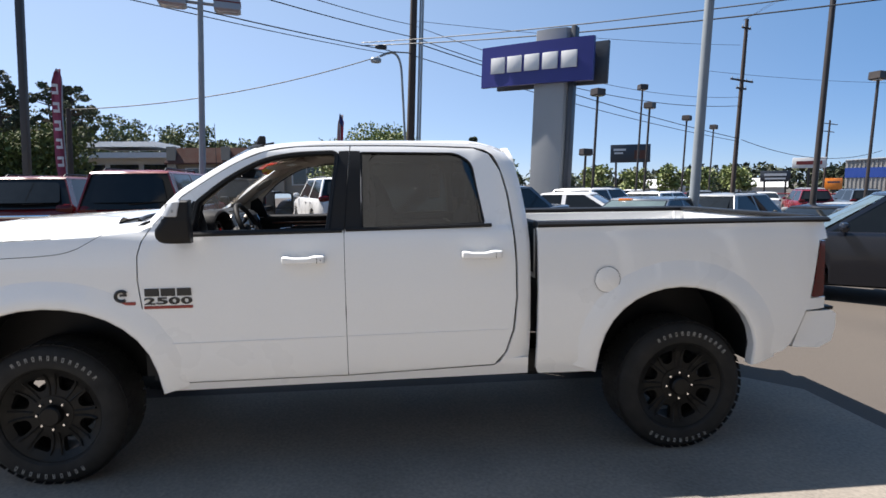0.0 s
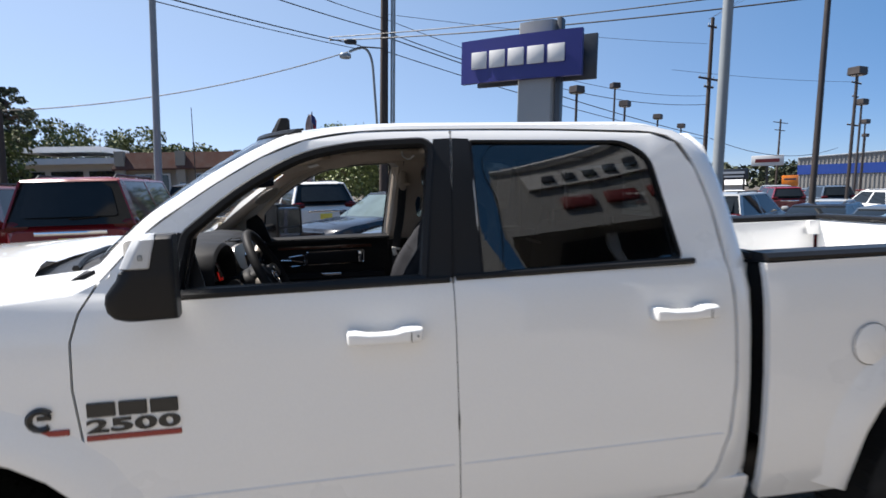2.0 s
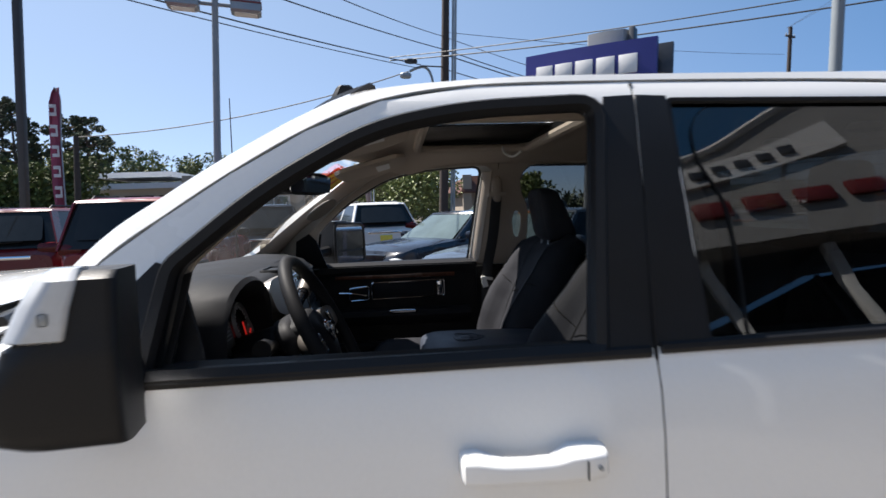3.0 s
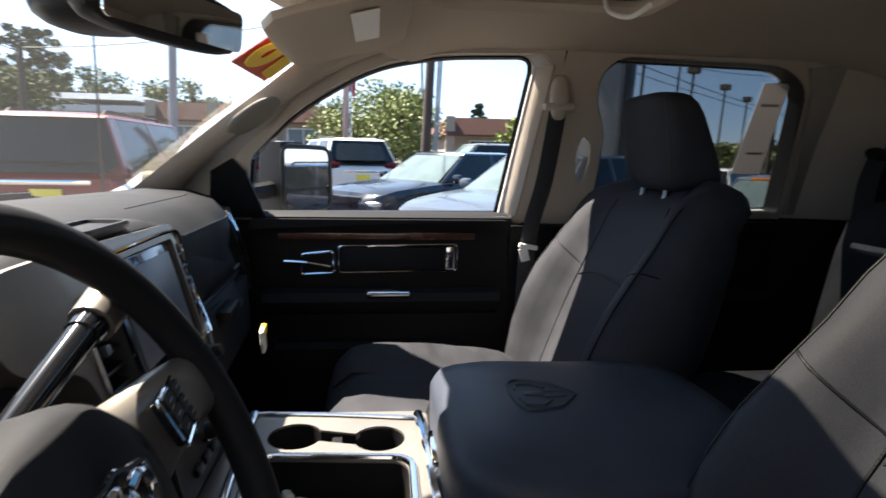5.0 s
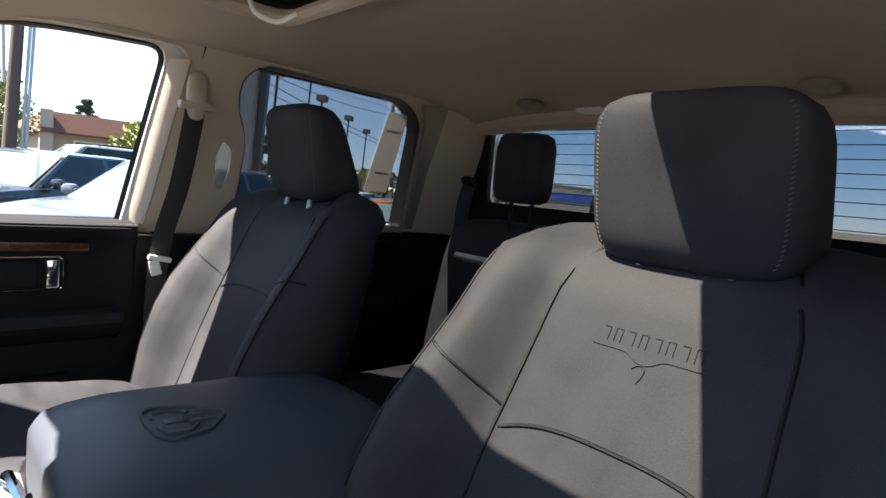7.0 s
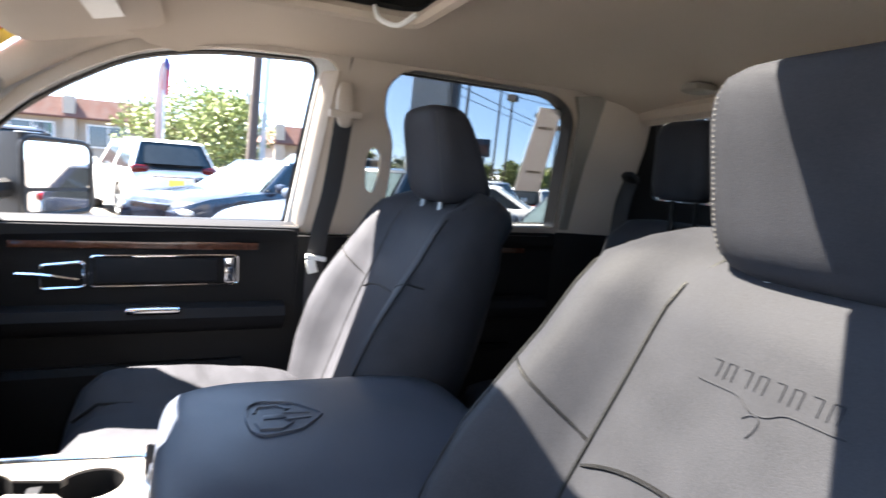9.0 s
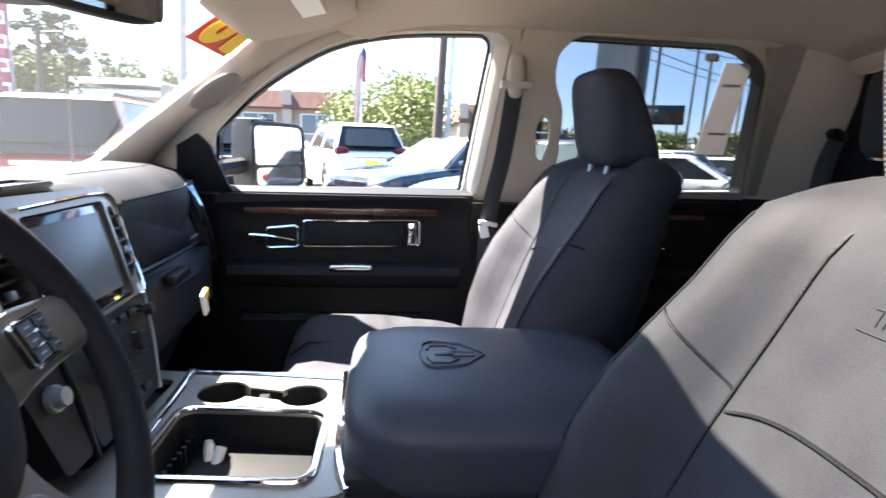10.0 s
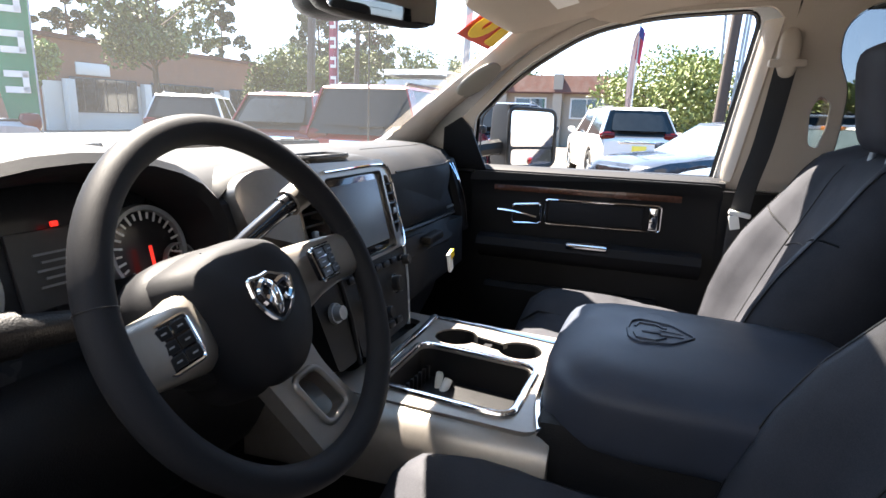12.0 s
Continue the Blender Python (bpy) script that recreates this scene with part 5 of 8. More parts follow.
bench = thing("rear_bench_seat", "black leather rear bench seat with headrests", "seat")
for y0, y1 in ((0.22, 0.88), (0.90, 1.67)):
    w = y1 - y0
    part("backrest", cushion((2.56, (y0 + y1) / 2, 1.25), (0.16, w, 0.60), 6, 16, rot=(0, 10, 0)), LEATHER, bench, smooth=60)
    part("seat_cushion", cushion((2.30, (y0 + y1) / 2, 0.98), (0.52, w, 0.16), 6, 14), LEATHER, bench, smooth=60)
for y in (0.66, 1.345):
    part("headrest", cushion((2.53, y, 1.711), (0.09, 0.178, 0.205), 6, 14), LEATHER, bench, smooth=60)
    for sgn in (-1, 1):
        part("headrest_post", rod((2.535, y + sgn * 0.04, 1.52), (2.535, y + sgn * 0.04, 1.63), 0.007), BLACK_IN, bench)
part("bench_base", box((2.32, 1.0, 0.78), (0.46, 1.5, 0.26), 0.02), BLACK_IN, bench)
part("belt_buckle", box((2.44, 1.42, 1.43), (0.05, 0.14, 0.016), 0.005, rot=(0, 20, 0)), PAPER, bench, "pale belt buckle end on the bench")

# ---- centre console ----
cons = thing("center_console", "centre console with silver trim, cup holders and a padded black lid", "console")
part("console_body", joined(box((1.55, 1.0, 0.92), (0.46, 0.42, 0.56), 0.03), box((1.12, 1.0, 0.88), (0.46, 0.40, 0.46), 0.03)), BLACK_IN, cons)


TRAY = rounded([(1.052, 0.848), (1.276, 0.828), (1.280, 1.012), (1.050, 1.035)], 0.03)
TRIM_Z = 1.172
NECK = [(1.095, 0.045, 25, 335), (1.235, 0.043, 205, 515)]
CUPS = [(cx + r * math.cos(radians(a)), 1.105 - 0.12 * (cx - 1.095) + r * math.sin(radians(a))) for cx, r, a0, a1 in NECK for a in frange(a0, a1, 15.5)]
PHONE = rounded([(0.90, 0.86), (0.985, 0.86), (0.995, 1.16), (0.90, 1.16)], 0.02)
part("console_trim", panel(rounded([(0.86, 0.805), (1.33, 0.79), (1.325, 1.185), (0.86, 1.20)], 0.03), [TRAY, CUPS, PHONE], lambda u, v: (u, v, TRIM_Z + 0.05 * max(0, 1.0 - u)), (0, 0, -0.012), us=[1.0, 1.1, 1.2]), SILVER, cons, "champagne silver console trim")
part("console_side", loft([[(x, y, z) for y, z in ((0.83, TRIM_Z - 0.004 + f), (0.806 - 0.03 * k, TRIM_Z - 0.003 + f), (0.788 - 0.05 * k, 1.163 + f), (0.772 - 0.065 * k, 1.142 + f), (0.760 - 0.07 * k, 1.11 + f), (0.752 - 0.06 * k, 1.062), (0.765, 1.05), (0.83, 1.06))] for x, k, f in ((0.86, 0.5, 0.007), (0.95, 0.4, 0.002), (1.05, 0.25, 0.0), (1.15, 0.12, 0.0), (1.25, 0.05, 0.0), (1.335, 0.0, 0.0), (1.35, 0.0, -0.004))]), SILVER, cons, "champagne silver console side", 50)
part("tray_rim", tube([(u, v, TRIM_Z + 0.003) for u, v in rounded([(1.045, 0.841), (1.283, 0.820), (1.287, 1.018), (1.043, 1.042)], 0.034)], 0.0065, 8, closed=True, flat=0.7), CHROME, cons, "chrome tray rim")
part("trim_edge", tube(spline([(1.012, 1.19, TRIM_Z + 0.004), (1.018, 1.10, TRIM_Z + 0.004), (1.022, 0.96, TRIM_Z + 0.004), (1.032, 0.865, TRIM_Z + 0.003), (1.05, 0.825, TRIM_Z + 0.002)], 5), 0.0075, 8, flat=0.7), CHROME, cons, "chrome edge of the console trim")
part("trim_edge", tube(spline([(1.012, 1.19, TRIM_Z + 0.003), (1.15, 1.176, TRIM_Z + 0.003), (1.30, 1.152, TRIM_Z + 0.003)], 5), 0.005, 8, flat=0.7), CHROME, cons)
part("trim_edge", tube(spline([(1.335, 0.80, TRIM_Z), (1.317, 0.88, TRIM_Z + 0.008), (1.312, 1.02, TRIM_Z + 0.012), (1.305, 1.16, TRIM_Z + 0.006)], 5), 0.009, 8), CHROME, cons)
part("tray_well", loft([[(u, v, 1.168) for u, v in TRAY], [(1.165 + (u - 1.165) * 0.93, 0.93 + (v - 0.93) * 0.93, 0.965) for u, v in TRAY], [(1.165 + (u - 1.165) * 0.1, 0.93 + (v - 0.93) * 0.1, 0.965) for u, v in TRAY]], cap=False), BLACK_IN, cons)
for k in range(9):
    part("tray_rib", box((1.062 + 0.001 * k, 0.875 + 0.017 * k, 1.075), (0.006, 0.006, 0.13)), BLACK_TRIM, cons)
part("cup_holder", joined(loft([[(u, v, 1.168) for u, v in CUPS], [(1.165 + (u - 1.165) * 0.96, 1.095 + (v - 1.095) * 0.90, 1.07) for u, v in CUPS]], cap=False), panel([(1.165 + (u - 1.165) * 0.96, 1.095 + (v - 1.095) * 0.90) for u, v in CUPS], [], lambda u, v: (u, v, 1.07), (0, 0, -0.004))), BLACK_IN, cons, "double black cup holder")
part("cup_divider", loft([[(1.165 + dx, y, z) for dx, z in ((-0.014, 1.12), (-0.008, 1.166), (0.008, 1.166), (0.014, 1.12))] for y in (1.082, 1.108)]), BLACK_TRIM, cons)
part("phone_well", box((0.945, 1.0, 1.10), (0.09, 0.31, 0.1)), BLACK_IN, cons)
lid = part("console_lid", cushion((1.555, 1.0, 1.205), (0.47, 0.43, 0.125), 5.5, 22, bend=lambda p: (p.x, p.y, p.z + (0.012 * (1 - (p.y / 0.215) ** 2) if p.z > 0 else 0) - 0.05 * (p.x if p.z > 0 else 0) * 0.4)), LID_SHEEN, cons, "black padded console lid with an embossed shield", 60)
part("lid_latch", box((1.322, 1.0, 1.19), (0.02, 0.10, 0.03), 0.006), CHROME, cons)
SHIELD = rounded([(1.425, 0.945), (1.45, 0.925), (1.53, 0.94), (1.59, 1.0), (1.53, 1.06), (1.45, 1.075), (1.425, 1.055), (1.418, 1.0)], 0.012, 3)
part("shield_emboss", placed(joined(tube([(u, v, 1.2795 - 0.012 * (u - 1.45)) for u, v in SHIELD], 0.0036, 6, closed=True), *[tube([(1.437, 1.0 + s * 0.02, 1.2775), (1.445, 1.0 + s * 0.048, 1.2775), (1.49, 1.0 + s * 0.05, 1.277), (1.515, 1.0 + s * 0.03, 1.277), (1.50, 1.0 + s * 0.016, 1.277), (1.56, 1.0 + s * 0.01, 1.2755)], 0.0055, 6) for s in (-1, 1)], box((1.48, 1.0, 1.2795), (0.05, 0.018, 0.004), 0.001)), Matrix.Translation((1.481, 1.002, 0.0014)) @ Matrix.Diagonal((0.62, 0.76, 1, 1)) @ Matrix.Translation((-1.495, -1.0, 0))), LID_SHEEN, lid, "embossed shield emblem")
solid("wrapped_pen", rod((1.085, 0.872, 0.985), (1.118, 1.0, 1.125), 0.0085), WHITE_PLASTIC, "pale plastic tube leaning in the console tray", "pen", "tray clutter")
solid("paper_packet", box((1.094, 0.985, 1.055), (0.014, 0.034, 0.16), 0.004, rot=(-14, 8, 20)), PAPER, "small folded paper packet standing in the console tray", "packet", "tray clutter")

# ---- dashboard ----
dash = thing("dashboard", "black stitched dashboard with silver centre bezel and touch screen", "dashboard")
DP = [(0.52, 1.50), (0.58, 1.527), (0.70, 1.546), (0.80, 1.540), (0.865, 1.522), (0.895, 1.49), (0.90, 1.455), (0.885, 1.35), (0.90, 1.335), (0.925, 1.29), (0.90, 1.25), (0.86, 1.10), (0.80, 0.98), (0.62, 0.95), (0.52, 1.2)]


def dash_section(y):
    rec = 0.25 < y < 0.65
    d = abs(y - 1) / 0.87
    return [(x - 0.10 * max(0.0, d - 0.62) / 0.38 * (1 if x > 0.6 else 0.2) - 0.19 * (1 - d * d) * (1 if x < 0.6 else 0), y, z - 0.03 * max(0, d - 0.7)) for x, z in ((min(x, 0.79) if rec and z > 1.34 else x, z) for x, z in DP)]


part("dash_pad", loft([dash_section(y) for y in sorted(frange(0.14, 1.86, 0.086) + [0.249, 0.251, 0.649, 0.651])]), DASH, dash, "black dash pad")
for xx, zz in ((0.80, 1.537), (0.893, 1.492)):
    part("dash_seam", tube([(xx - 0.10 * max(0.0, abs(y - 1) / 0.87 - 0.62) / 0.38 + 0.002, y, zz - 0.03 * max(0, abs(y - 1) / 0.87 - 0.7) + 0.001) for y in frange(1.22, 1.8, 0.06)], 0.0025, 5), BLACK_IN, dash)
# glove box and passenger panel
def skin(a, b, c, d, depth, bulge=0.008, n=8):
    """A softly bulged plate between four corners, top edge a-b, lower edge d-c."""
    a, b, c, d = (Vector(p) for p in (a, b, c, d))
    rows = []
    for j in range(n + 1):
        v = j / n
        row = []
        for i in range(n + 1):
            u = i / n
            p = a.lerp(b, u).lerp(d.lerp(c, u), v)
            edge = min(1.0, 9 * min(u, 1 - u, v, 1 - v))
            row.append(p + Vector((bulge * math.sin(math.pi * u) ** 0.5 * math.sin(math.pi * v) ** 0.5 + 0.006 * edge ** 0.5, 0, 0)))
        rows.append(row)
    back = [[Vector((p.x - depth, p.y, p.z)) for p in row] for row in rows]
    rim_f = rows[0][:] + [r[-1] for r in rows[1:]] + rows[-1][-2::-1] + [r[0] for r in rows[-2:0:-1]]
    rim_b = back[0][:] + [r[-1] for r in back[1:]] + back[-1][-2::-1] + [r[0] for r in back[-2:0:-1]]
    return joined(loft(rows, close=False), loft([rim_f, rim_b], cap=False))


upper = part("upper_glove_box", skin((0.892, 1.18, 1.494), (0.842, 1.635, 1.482), (0.880, 1.665, 1.345), (0.900, 1.235, 1.357), 0.06), DASH, dash, "black upper glove box", 50)
part("lid_script", joined(*[box((0.899 - 0.0004 * k, 1.555 + 0.0085 * k, 1.368 + 0.0012 * (k % 2)), (0.004, 0.005, 0.006)) for k in range(7)]), STEEL, upper, "small bright script as plain bars")
part("glove_gap", tube([(0.90 - 0.022 * t * t, 1.235 + 0.43 * t, 1.351 - 0.012 * t) for t in frange(0, 1, 0.1)], 0.006, 6), BLACK_TRIM, dash)
lower = part("glove_box", skin((0.915, 1.22, 1.335), (0.890, 1.72, 1.318), (0.900, 1.70, 1.18), (0.930, 1.24, 1.19), 0.08), DASH, dash, "black lower glove box", 50)
part("glove_handle", box((0.928, 1.37, 1.318), (0.03, 0.11, 0.022), 0.006, rot=(0, 0, 4)), BLACK_TRIM, lower, "dark recess of the glove box latch")
part("side_vent", joined(tube([(0.846 + 0.038 * t + 0.014 * math.sin(math.pi * t), 1.722 + 0.056 * t, 1.482 - 0.20 * t) for t in frange(0, 1, 0.1)], 0.0075, 8, flat=0.5), tube([(0.849 + 0.026 * t + 0.012 * math.sin(math.pi * t), 1.694 + 0.036 * t, 1.482 - 0.11 * t) for t in frange(0, 1, 0.1)], 0.006, 8, flat=0.5)), CHROME, dash, "chrome vent surround")
part("vent_housing", loft([[(x - 0.012, y - 0.035, z), (x + 0.004, y - 0.02, z), (x + 0.004, y + 0.03, z), (x - 0.06, y + 0.10, z), (x - 0.09, y - 0.03, z)] for x, y, z in ((0.842, 1.712, 1.495), (0.862, 1.73, 1.42), (0.876, 1.75, 1.34), (0.880, 1.77, 1.265))]), BLACK_IN, dash)
tag = solid("key_tag", box((1.016, 1.268, 1.287), (0.008, 0.022, 0.05), 0.003, rot=(20, 0, 0)), WHITE_PLASTIC, "white and yellow tag hanging below the dashboard", "tag")
part("tag_band", box((1.016, 1.273, 1.304), (0.0095, 0.0235, 0.018), 0.002, rot=(20, 0, 0)), DECAL_YELLOW, tag)
# centre bezel and screen
SCR = Matrix.Translation((0.932, 1.0, 1.40)) @ pose(0, 0, 0, 0, -15, 0)


def bez_point(u, v):
    return (0.014 - 1.1 * max(0.0, u - 0.09) ** 2 * 3 - 0.10 * max(0.0, -0.22 - u), u, v)


R_VENT = rounded([(0.108, -0.030), (0.106, 0.098), (0.135, 0.096), (0.166, 0.045), (0.158, -0.012)], 0.012)
L_VENT = rounded([(-0.205, -0.045), (-0.205, 0.085), (-0.125, 0.09), (-0.125, -0.045)], 0.015)
bez = part("centre_bezel", placed(panel(rounded([(-0.212, -0.062), (-0.226, 0.015), (-0.312, 0.048), (-0.328, 0.115), (-0.29, 0.136), (-0.20, 0.138), (0.12, 0.130), (0.168, 0.105), (0.190, 0.045), (0.187, -0.012), (0.148, -0.056)], 0.022), [L_VENT, rounded([(-0.114, -0.052), (-0.114, 0.108), (0.099, 0.108), (0.099, -0.052)], 0.01), R_VENT], bez_point, (-0.075, 0, 0), us=frange(-0.31, 0.18, 0.035)), SCR), SILVER, dash, "champagne silver centre bezel", 50)
part("bezel_ring", placed(tube([Vector(bez_point(u, v)) + Vector((0.002, 0, 0)) for u, v in rounded([(-0.115, 0.118), (0.06, 0.120), (0.125, 0.117), (0.163, 0.095), (0.182, 0.045), (0.180, -0.012), (0.145, -0.050), (0.125, -0.056)], [0.0, 0.02, 0.03, 0.03, 0.03, 0.03, 0.01, 0.0])], 0.0055, 8, flat=0.6), SCR), CHROME, bez, "chrome ring of the bezel")
part("vent_ring", placed(tube([Vector(bez_point(u, v)) + Vector((0.001, 0, 0)) for u, v in L_VENT], 0.004, 6, closed=True), SCR), CHROME, bez)
part("touch_screen", placed(box((0.002, -0.0075, 0.028), (0.016, 0.208, 0.158), 0.004), SCR), GLOSS_BLACK, dash, "gloss black screen frame")
part("screen_face", placed(box((0.0105, -0.012, 0.030), (0.003, 0.178, 0.124), 0.001), SCR), SCREEN, dash, "switched-off screen, bluish reflection put into its colour")
for y0, w0 in ((-0.165, 0.074), (0.134, 0.046)):
    vn = part("air_vent", placed(box((-0.045, y0, 0.025), (0.02, w0 + 0.03, 0.15)), SCR), BLACK_IN, dash, "black air vent with slats")
    for k in range(6):
        part("vent_slat", placed(box((-0.012, y0, -0.022 + 0.021 * k), (0.034, w0, 0.005), 0.0015, 1, rot=(0, 22, 0)), SCR), BLACK_TRIM, vn)
    part("vent_tab", placed(box((0.006, y0, 0.02), (0.008, 0.012, 0.012), 0.002), SCR), STEEL, vn)
stack = part("climate_panel", placed(panel(rounded([(-0.118, -0.058), (0.140, -0.062), (0.122, -0.13), (0.085, -0.215), (-0.112, -0.22)], 0.012), [], lambda u, v: (0.006, u, v), (-0.06, 0, 0)), SCR), BLACK_IN, dash, "black climate control panel")
for yy, zz, r in ((-0.07, -0.125, 0.017), (0.050, -0.122, 0.0185), (0.108, -0.085, 0.012), (-0.01, -0.165, 0.014)):
    kn = part("knob", placed(lathe([(0.0, 0.030), (r * 0.75, 0.030), (r * 0.88, 0.027), (r * 0.9, 0.006)], 22, (0.0, yy, zz), "x"), SCR), BLACK_TRIM, stack)
    part("knob_ring", placed(lathe([(r * 0.88, 0.006), (r * 0.9, 0.016), (r * 1.06, 0.016), (r * 1.1, 0.006)], 24, (0.0, yy, zz), "x"), SCR), CHROME, kn)
for k in range(6):
    part("button", placed(box((0.009, -0.095 + 0.034 * k, -0.078), (0.008, 0.026, 0.013), 0.003), SCR), BLACK_TRIM, stack)
for k in range(4):
    part("button", placed(box((0.009, -0.06 + 0.034 * k, -0.195), (0.008, 0.026, 0.013), 0.003), SCR), BLACK_TRIM, stack)
part("stack_edge", placed(tube([(0.006, 0.142, -0.062), (0.006, 0.124, -0.13), (0.004, 0.088, -0.22)], 0.004, 6), SCR), STEEL, stack)
side_panel = part("switch_panel", placed(panel(rounded([(-0.215, -0.075), (-0.130, -0.07), (-0.126, -0.215), (-0.19, -0.215)], 0.014), [], lambda u, v: (0.004, u, v), (-0.06, 0, 0)), SCR), BLACK_IN, dash, "black switch panel")
part("knob", placed(joined(lathe([(0.0, 0.024), (0.012, 0.024), (0.014, 0.004)], 20, (0.0, -0.166, -0.117), "x"), lathe([(0.014, 0.006), (0.0145, 0.012), (0.0175, 0.012), (0.018, 0.005)], 24, (0.0, -0.166, -0.117), "x")), SCR), STEEL, side_panel)
part("panel_edge", placed(tube([(0.006, -0.127, -0.062), (0.008, -0.122, -0.14), (0.004, -0.124, -0.225)], 0.0045, 6), SCR), BLACK_TRIM, side_panel)
part("dash_tray", joined(box((0.862, 0.955, 1.535), (0.05, 0.12, 0.012), 0.004), tube([(u, v, 1.541) for u, v in rounded([(0.832, 0.89), (0.890, 0.89), (0.890, 1.02), (0.832, 1.02)], 0.015)], 0.005, 6, closed=True)), BLACK_IN, dash, "small open tray on the dash top")
part("bezel_hood", loft([[(0.80, y, 1.538 + d), (0.86, y, 1.538 + d), (0.880, y, 1.535 + d), (0.890, y, 1.527 + d), (0.884, y, 1.516 + d), (0.82, y, 1.510 + d)] for y, d in ((0.655, -0.035), (0.68, -0.016), (0.73, -0.005), (0.80, 0.0), (1.0, 0.002), (1.10, -0.001), (1.15, -0.010), (1.18, -0.030))]), DASH, dash, "grey padded hood above the screen", 60)
# instrument cluster
hood_l = []
for k in range(15):
    t = math.pi * k / 14
    y, z = 0.45 - 0.205 * math.cos(t), 1.43 + 0.148 * math.sin(t) ** 0.6
    hood_l.append([(0.70, y, z - 0.02), (0.84, y, z + 0.002), (0.905, y, z - 0.006), (0.915, y, z - 0.016), (0.905, y * 0.96 + 0.45 * 0.04, z - 0.026), (0.84, y * 0.92 + 0.45 * 0.08, z - 0.042)])
part("cluster_hood", loft(hood_l, close=False), DASH, dash, "black instrument hood")
clus = part("instrument_panel", box((0.832, 0.45, 1.44), (0.03, 0.39, 0.22), 0.01, rot=(0, -14, 0)), DIAL_FACE, dash, "instrument cluster with round dials")
def dial(yy, zz, r, ticks, needle_len, turn):
    at = Matrix.Translation((0.853 - 0.25 * (zz - 1.44), yy, zz)) @ pose(0, 0, 0, 0, -14, 0)
    g = part("gauge", placed(lathe([(r * 0.98, 0.0), (r * 1.0, 0.007), (r * 1.10, 0.008), (r * 1.16, 0.0)], 44, (0, 0, 0), "x"), at), STEEL, clus, "round dial with white ticks in a grey ring")
    for k in range(ticks):
        a = radians(-40 + 260.0 * k / (ticks - 1))
        part("tick", placed(box((0.004, 0.86 * r * math.cos(a), 0.86 * r * math.sin(a)), (0.0015, r * (0.16 if k % 2 else 0.24), r * 0.05), rot=(math.degrees(a), 0, 0)), at), DIAL, g)
    d = Vector((0, math.cos(turn), math.sin(turn)))
    part("needle", placed(tube([Vector((0.007, 0, 0)) - d * (r * 0.1), Vector((0.007, 0, 0)) + d * (r * needle_len)], 0.0022, 6), at), NEEDLE, clus, "red needle")


dial(0.335, 1.440, 0.052, 21, 0.75, radians(250))
dial(0.572, 1.440, 0.052, 21, 0.62, radians(268))
dial(0.616, 1.417, 0.022, 9, 0.6, radians(215))
part("warning_light", box((0.846, 0.461, 1.492), (0.004, 0.008, 0.006), 0.001, rot=(0, -14, 0)), NEEDLE, clus, "small red warning light")
part("info_display", box((0.85, 0.452, 1.445), (0.006, 0.085, 0.085), 0.002, rot=(0, -14, 0)), DISPLAY, clus, "dim grey information display")
for k in range(5):
    part("display_line", box((0.8535 + 0.0021 * k, 0.447 + 0.004 * (k % 2), 1.463 - 0.0085 * k), (0.002, 0.036 - 0.006 * (k % 2), 0.0026), rot=(0, -14, 0)), STEEL, clus)
part("lower_dash", box((0.83, 0.48, 1.22), (0.16, 0.62, 0.26), 0.05, 3, rot=(0, 18, 0)), BLACK_IN, dash, "black knee panel")
part("column_shroud", loft([[(x, 0.53 + 0.06 * math.cos(t) * k, z + 0.055 * math.sin(t) * k) for t in (2 * math.pi * j / 14 for j in range(14))] for x, z, k in ((0.80, 1.33, 1.3), (0.95, 1.38, 1.1), (1.03, 1.405, 0.95))]), BLACK_IN, dash)
part("signal_stalk", joined(rod((0.965, 0.49, 1.40), (0.968, 0.33, 1.43), 0.012, 0.017), rod((0.968, 0.33, 1.43), (0.969, 0.30, 1.434), 0.021, 0.020)), BLACK_IN, dash, "black turn-signal stalk")
part("gear_lever", joined(rod((0.975, 0.53, 1.425), (0.995, 0.665, 1.495), 0.010, 0.013), rod((0.995, 0.662, 1.494), (0.9965, 0.675, 1.499), 0.0145, 0.0155)), GLOSS_BLACK, dash, "black column gear lever")
part("lever_grip", rod((0.9965, 0.675, 1.499), (1.0, 0.722, 1.519), 0.019, 0.021), SILVER, dash, "silver grip of the gear lever")

# ---- steering wheel ----
WM = Matrix.Translation((1.075, 0.53, 1.424)) @ pose(0, 0, 0, 0, -27, 0)
sw = thing("steering_wheel", "black leather steering wheel with champagne silver spokes", "steering wheel")
part("rim", placed(lathe([(0.194 + 0.0165 * math.cos(t), 0.0165 * math.sin(t)) for t in (2 * math.pi * k / 16 for k in range(17))], 96, (0, 0, 0), "x"), WM), DASH, sw, "black leather rim", 60)
part("spoke_collar", placed(cushion((-0.068, -0.004, 0.004), (0.070, 0.228, 0.150), 3.2, 20, bend=lambda p: (p.x - 1.6 * max(0.0, p.z) ** 2, p.y * (1 + 2.2 * min(0.0, p.z)), p.z)), WM), DASH, sw, "black moulded collar round the airbag cover", 60)
COVER = rounded([(-0.106, 0.028), (-0.098, 0.058), (-0.04, 0.074), (0.03, 0.079), (0.074, 0.068), (0.094, 0.030), (0.088, -0.030), (0.058, -0.076), (0.022, -0.098), (-0.026, -0.099), (-0.058, -0.078), (-0.086, -0.030)], 0.016, 3)
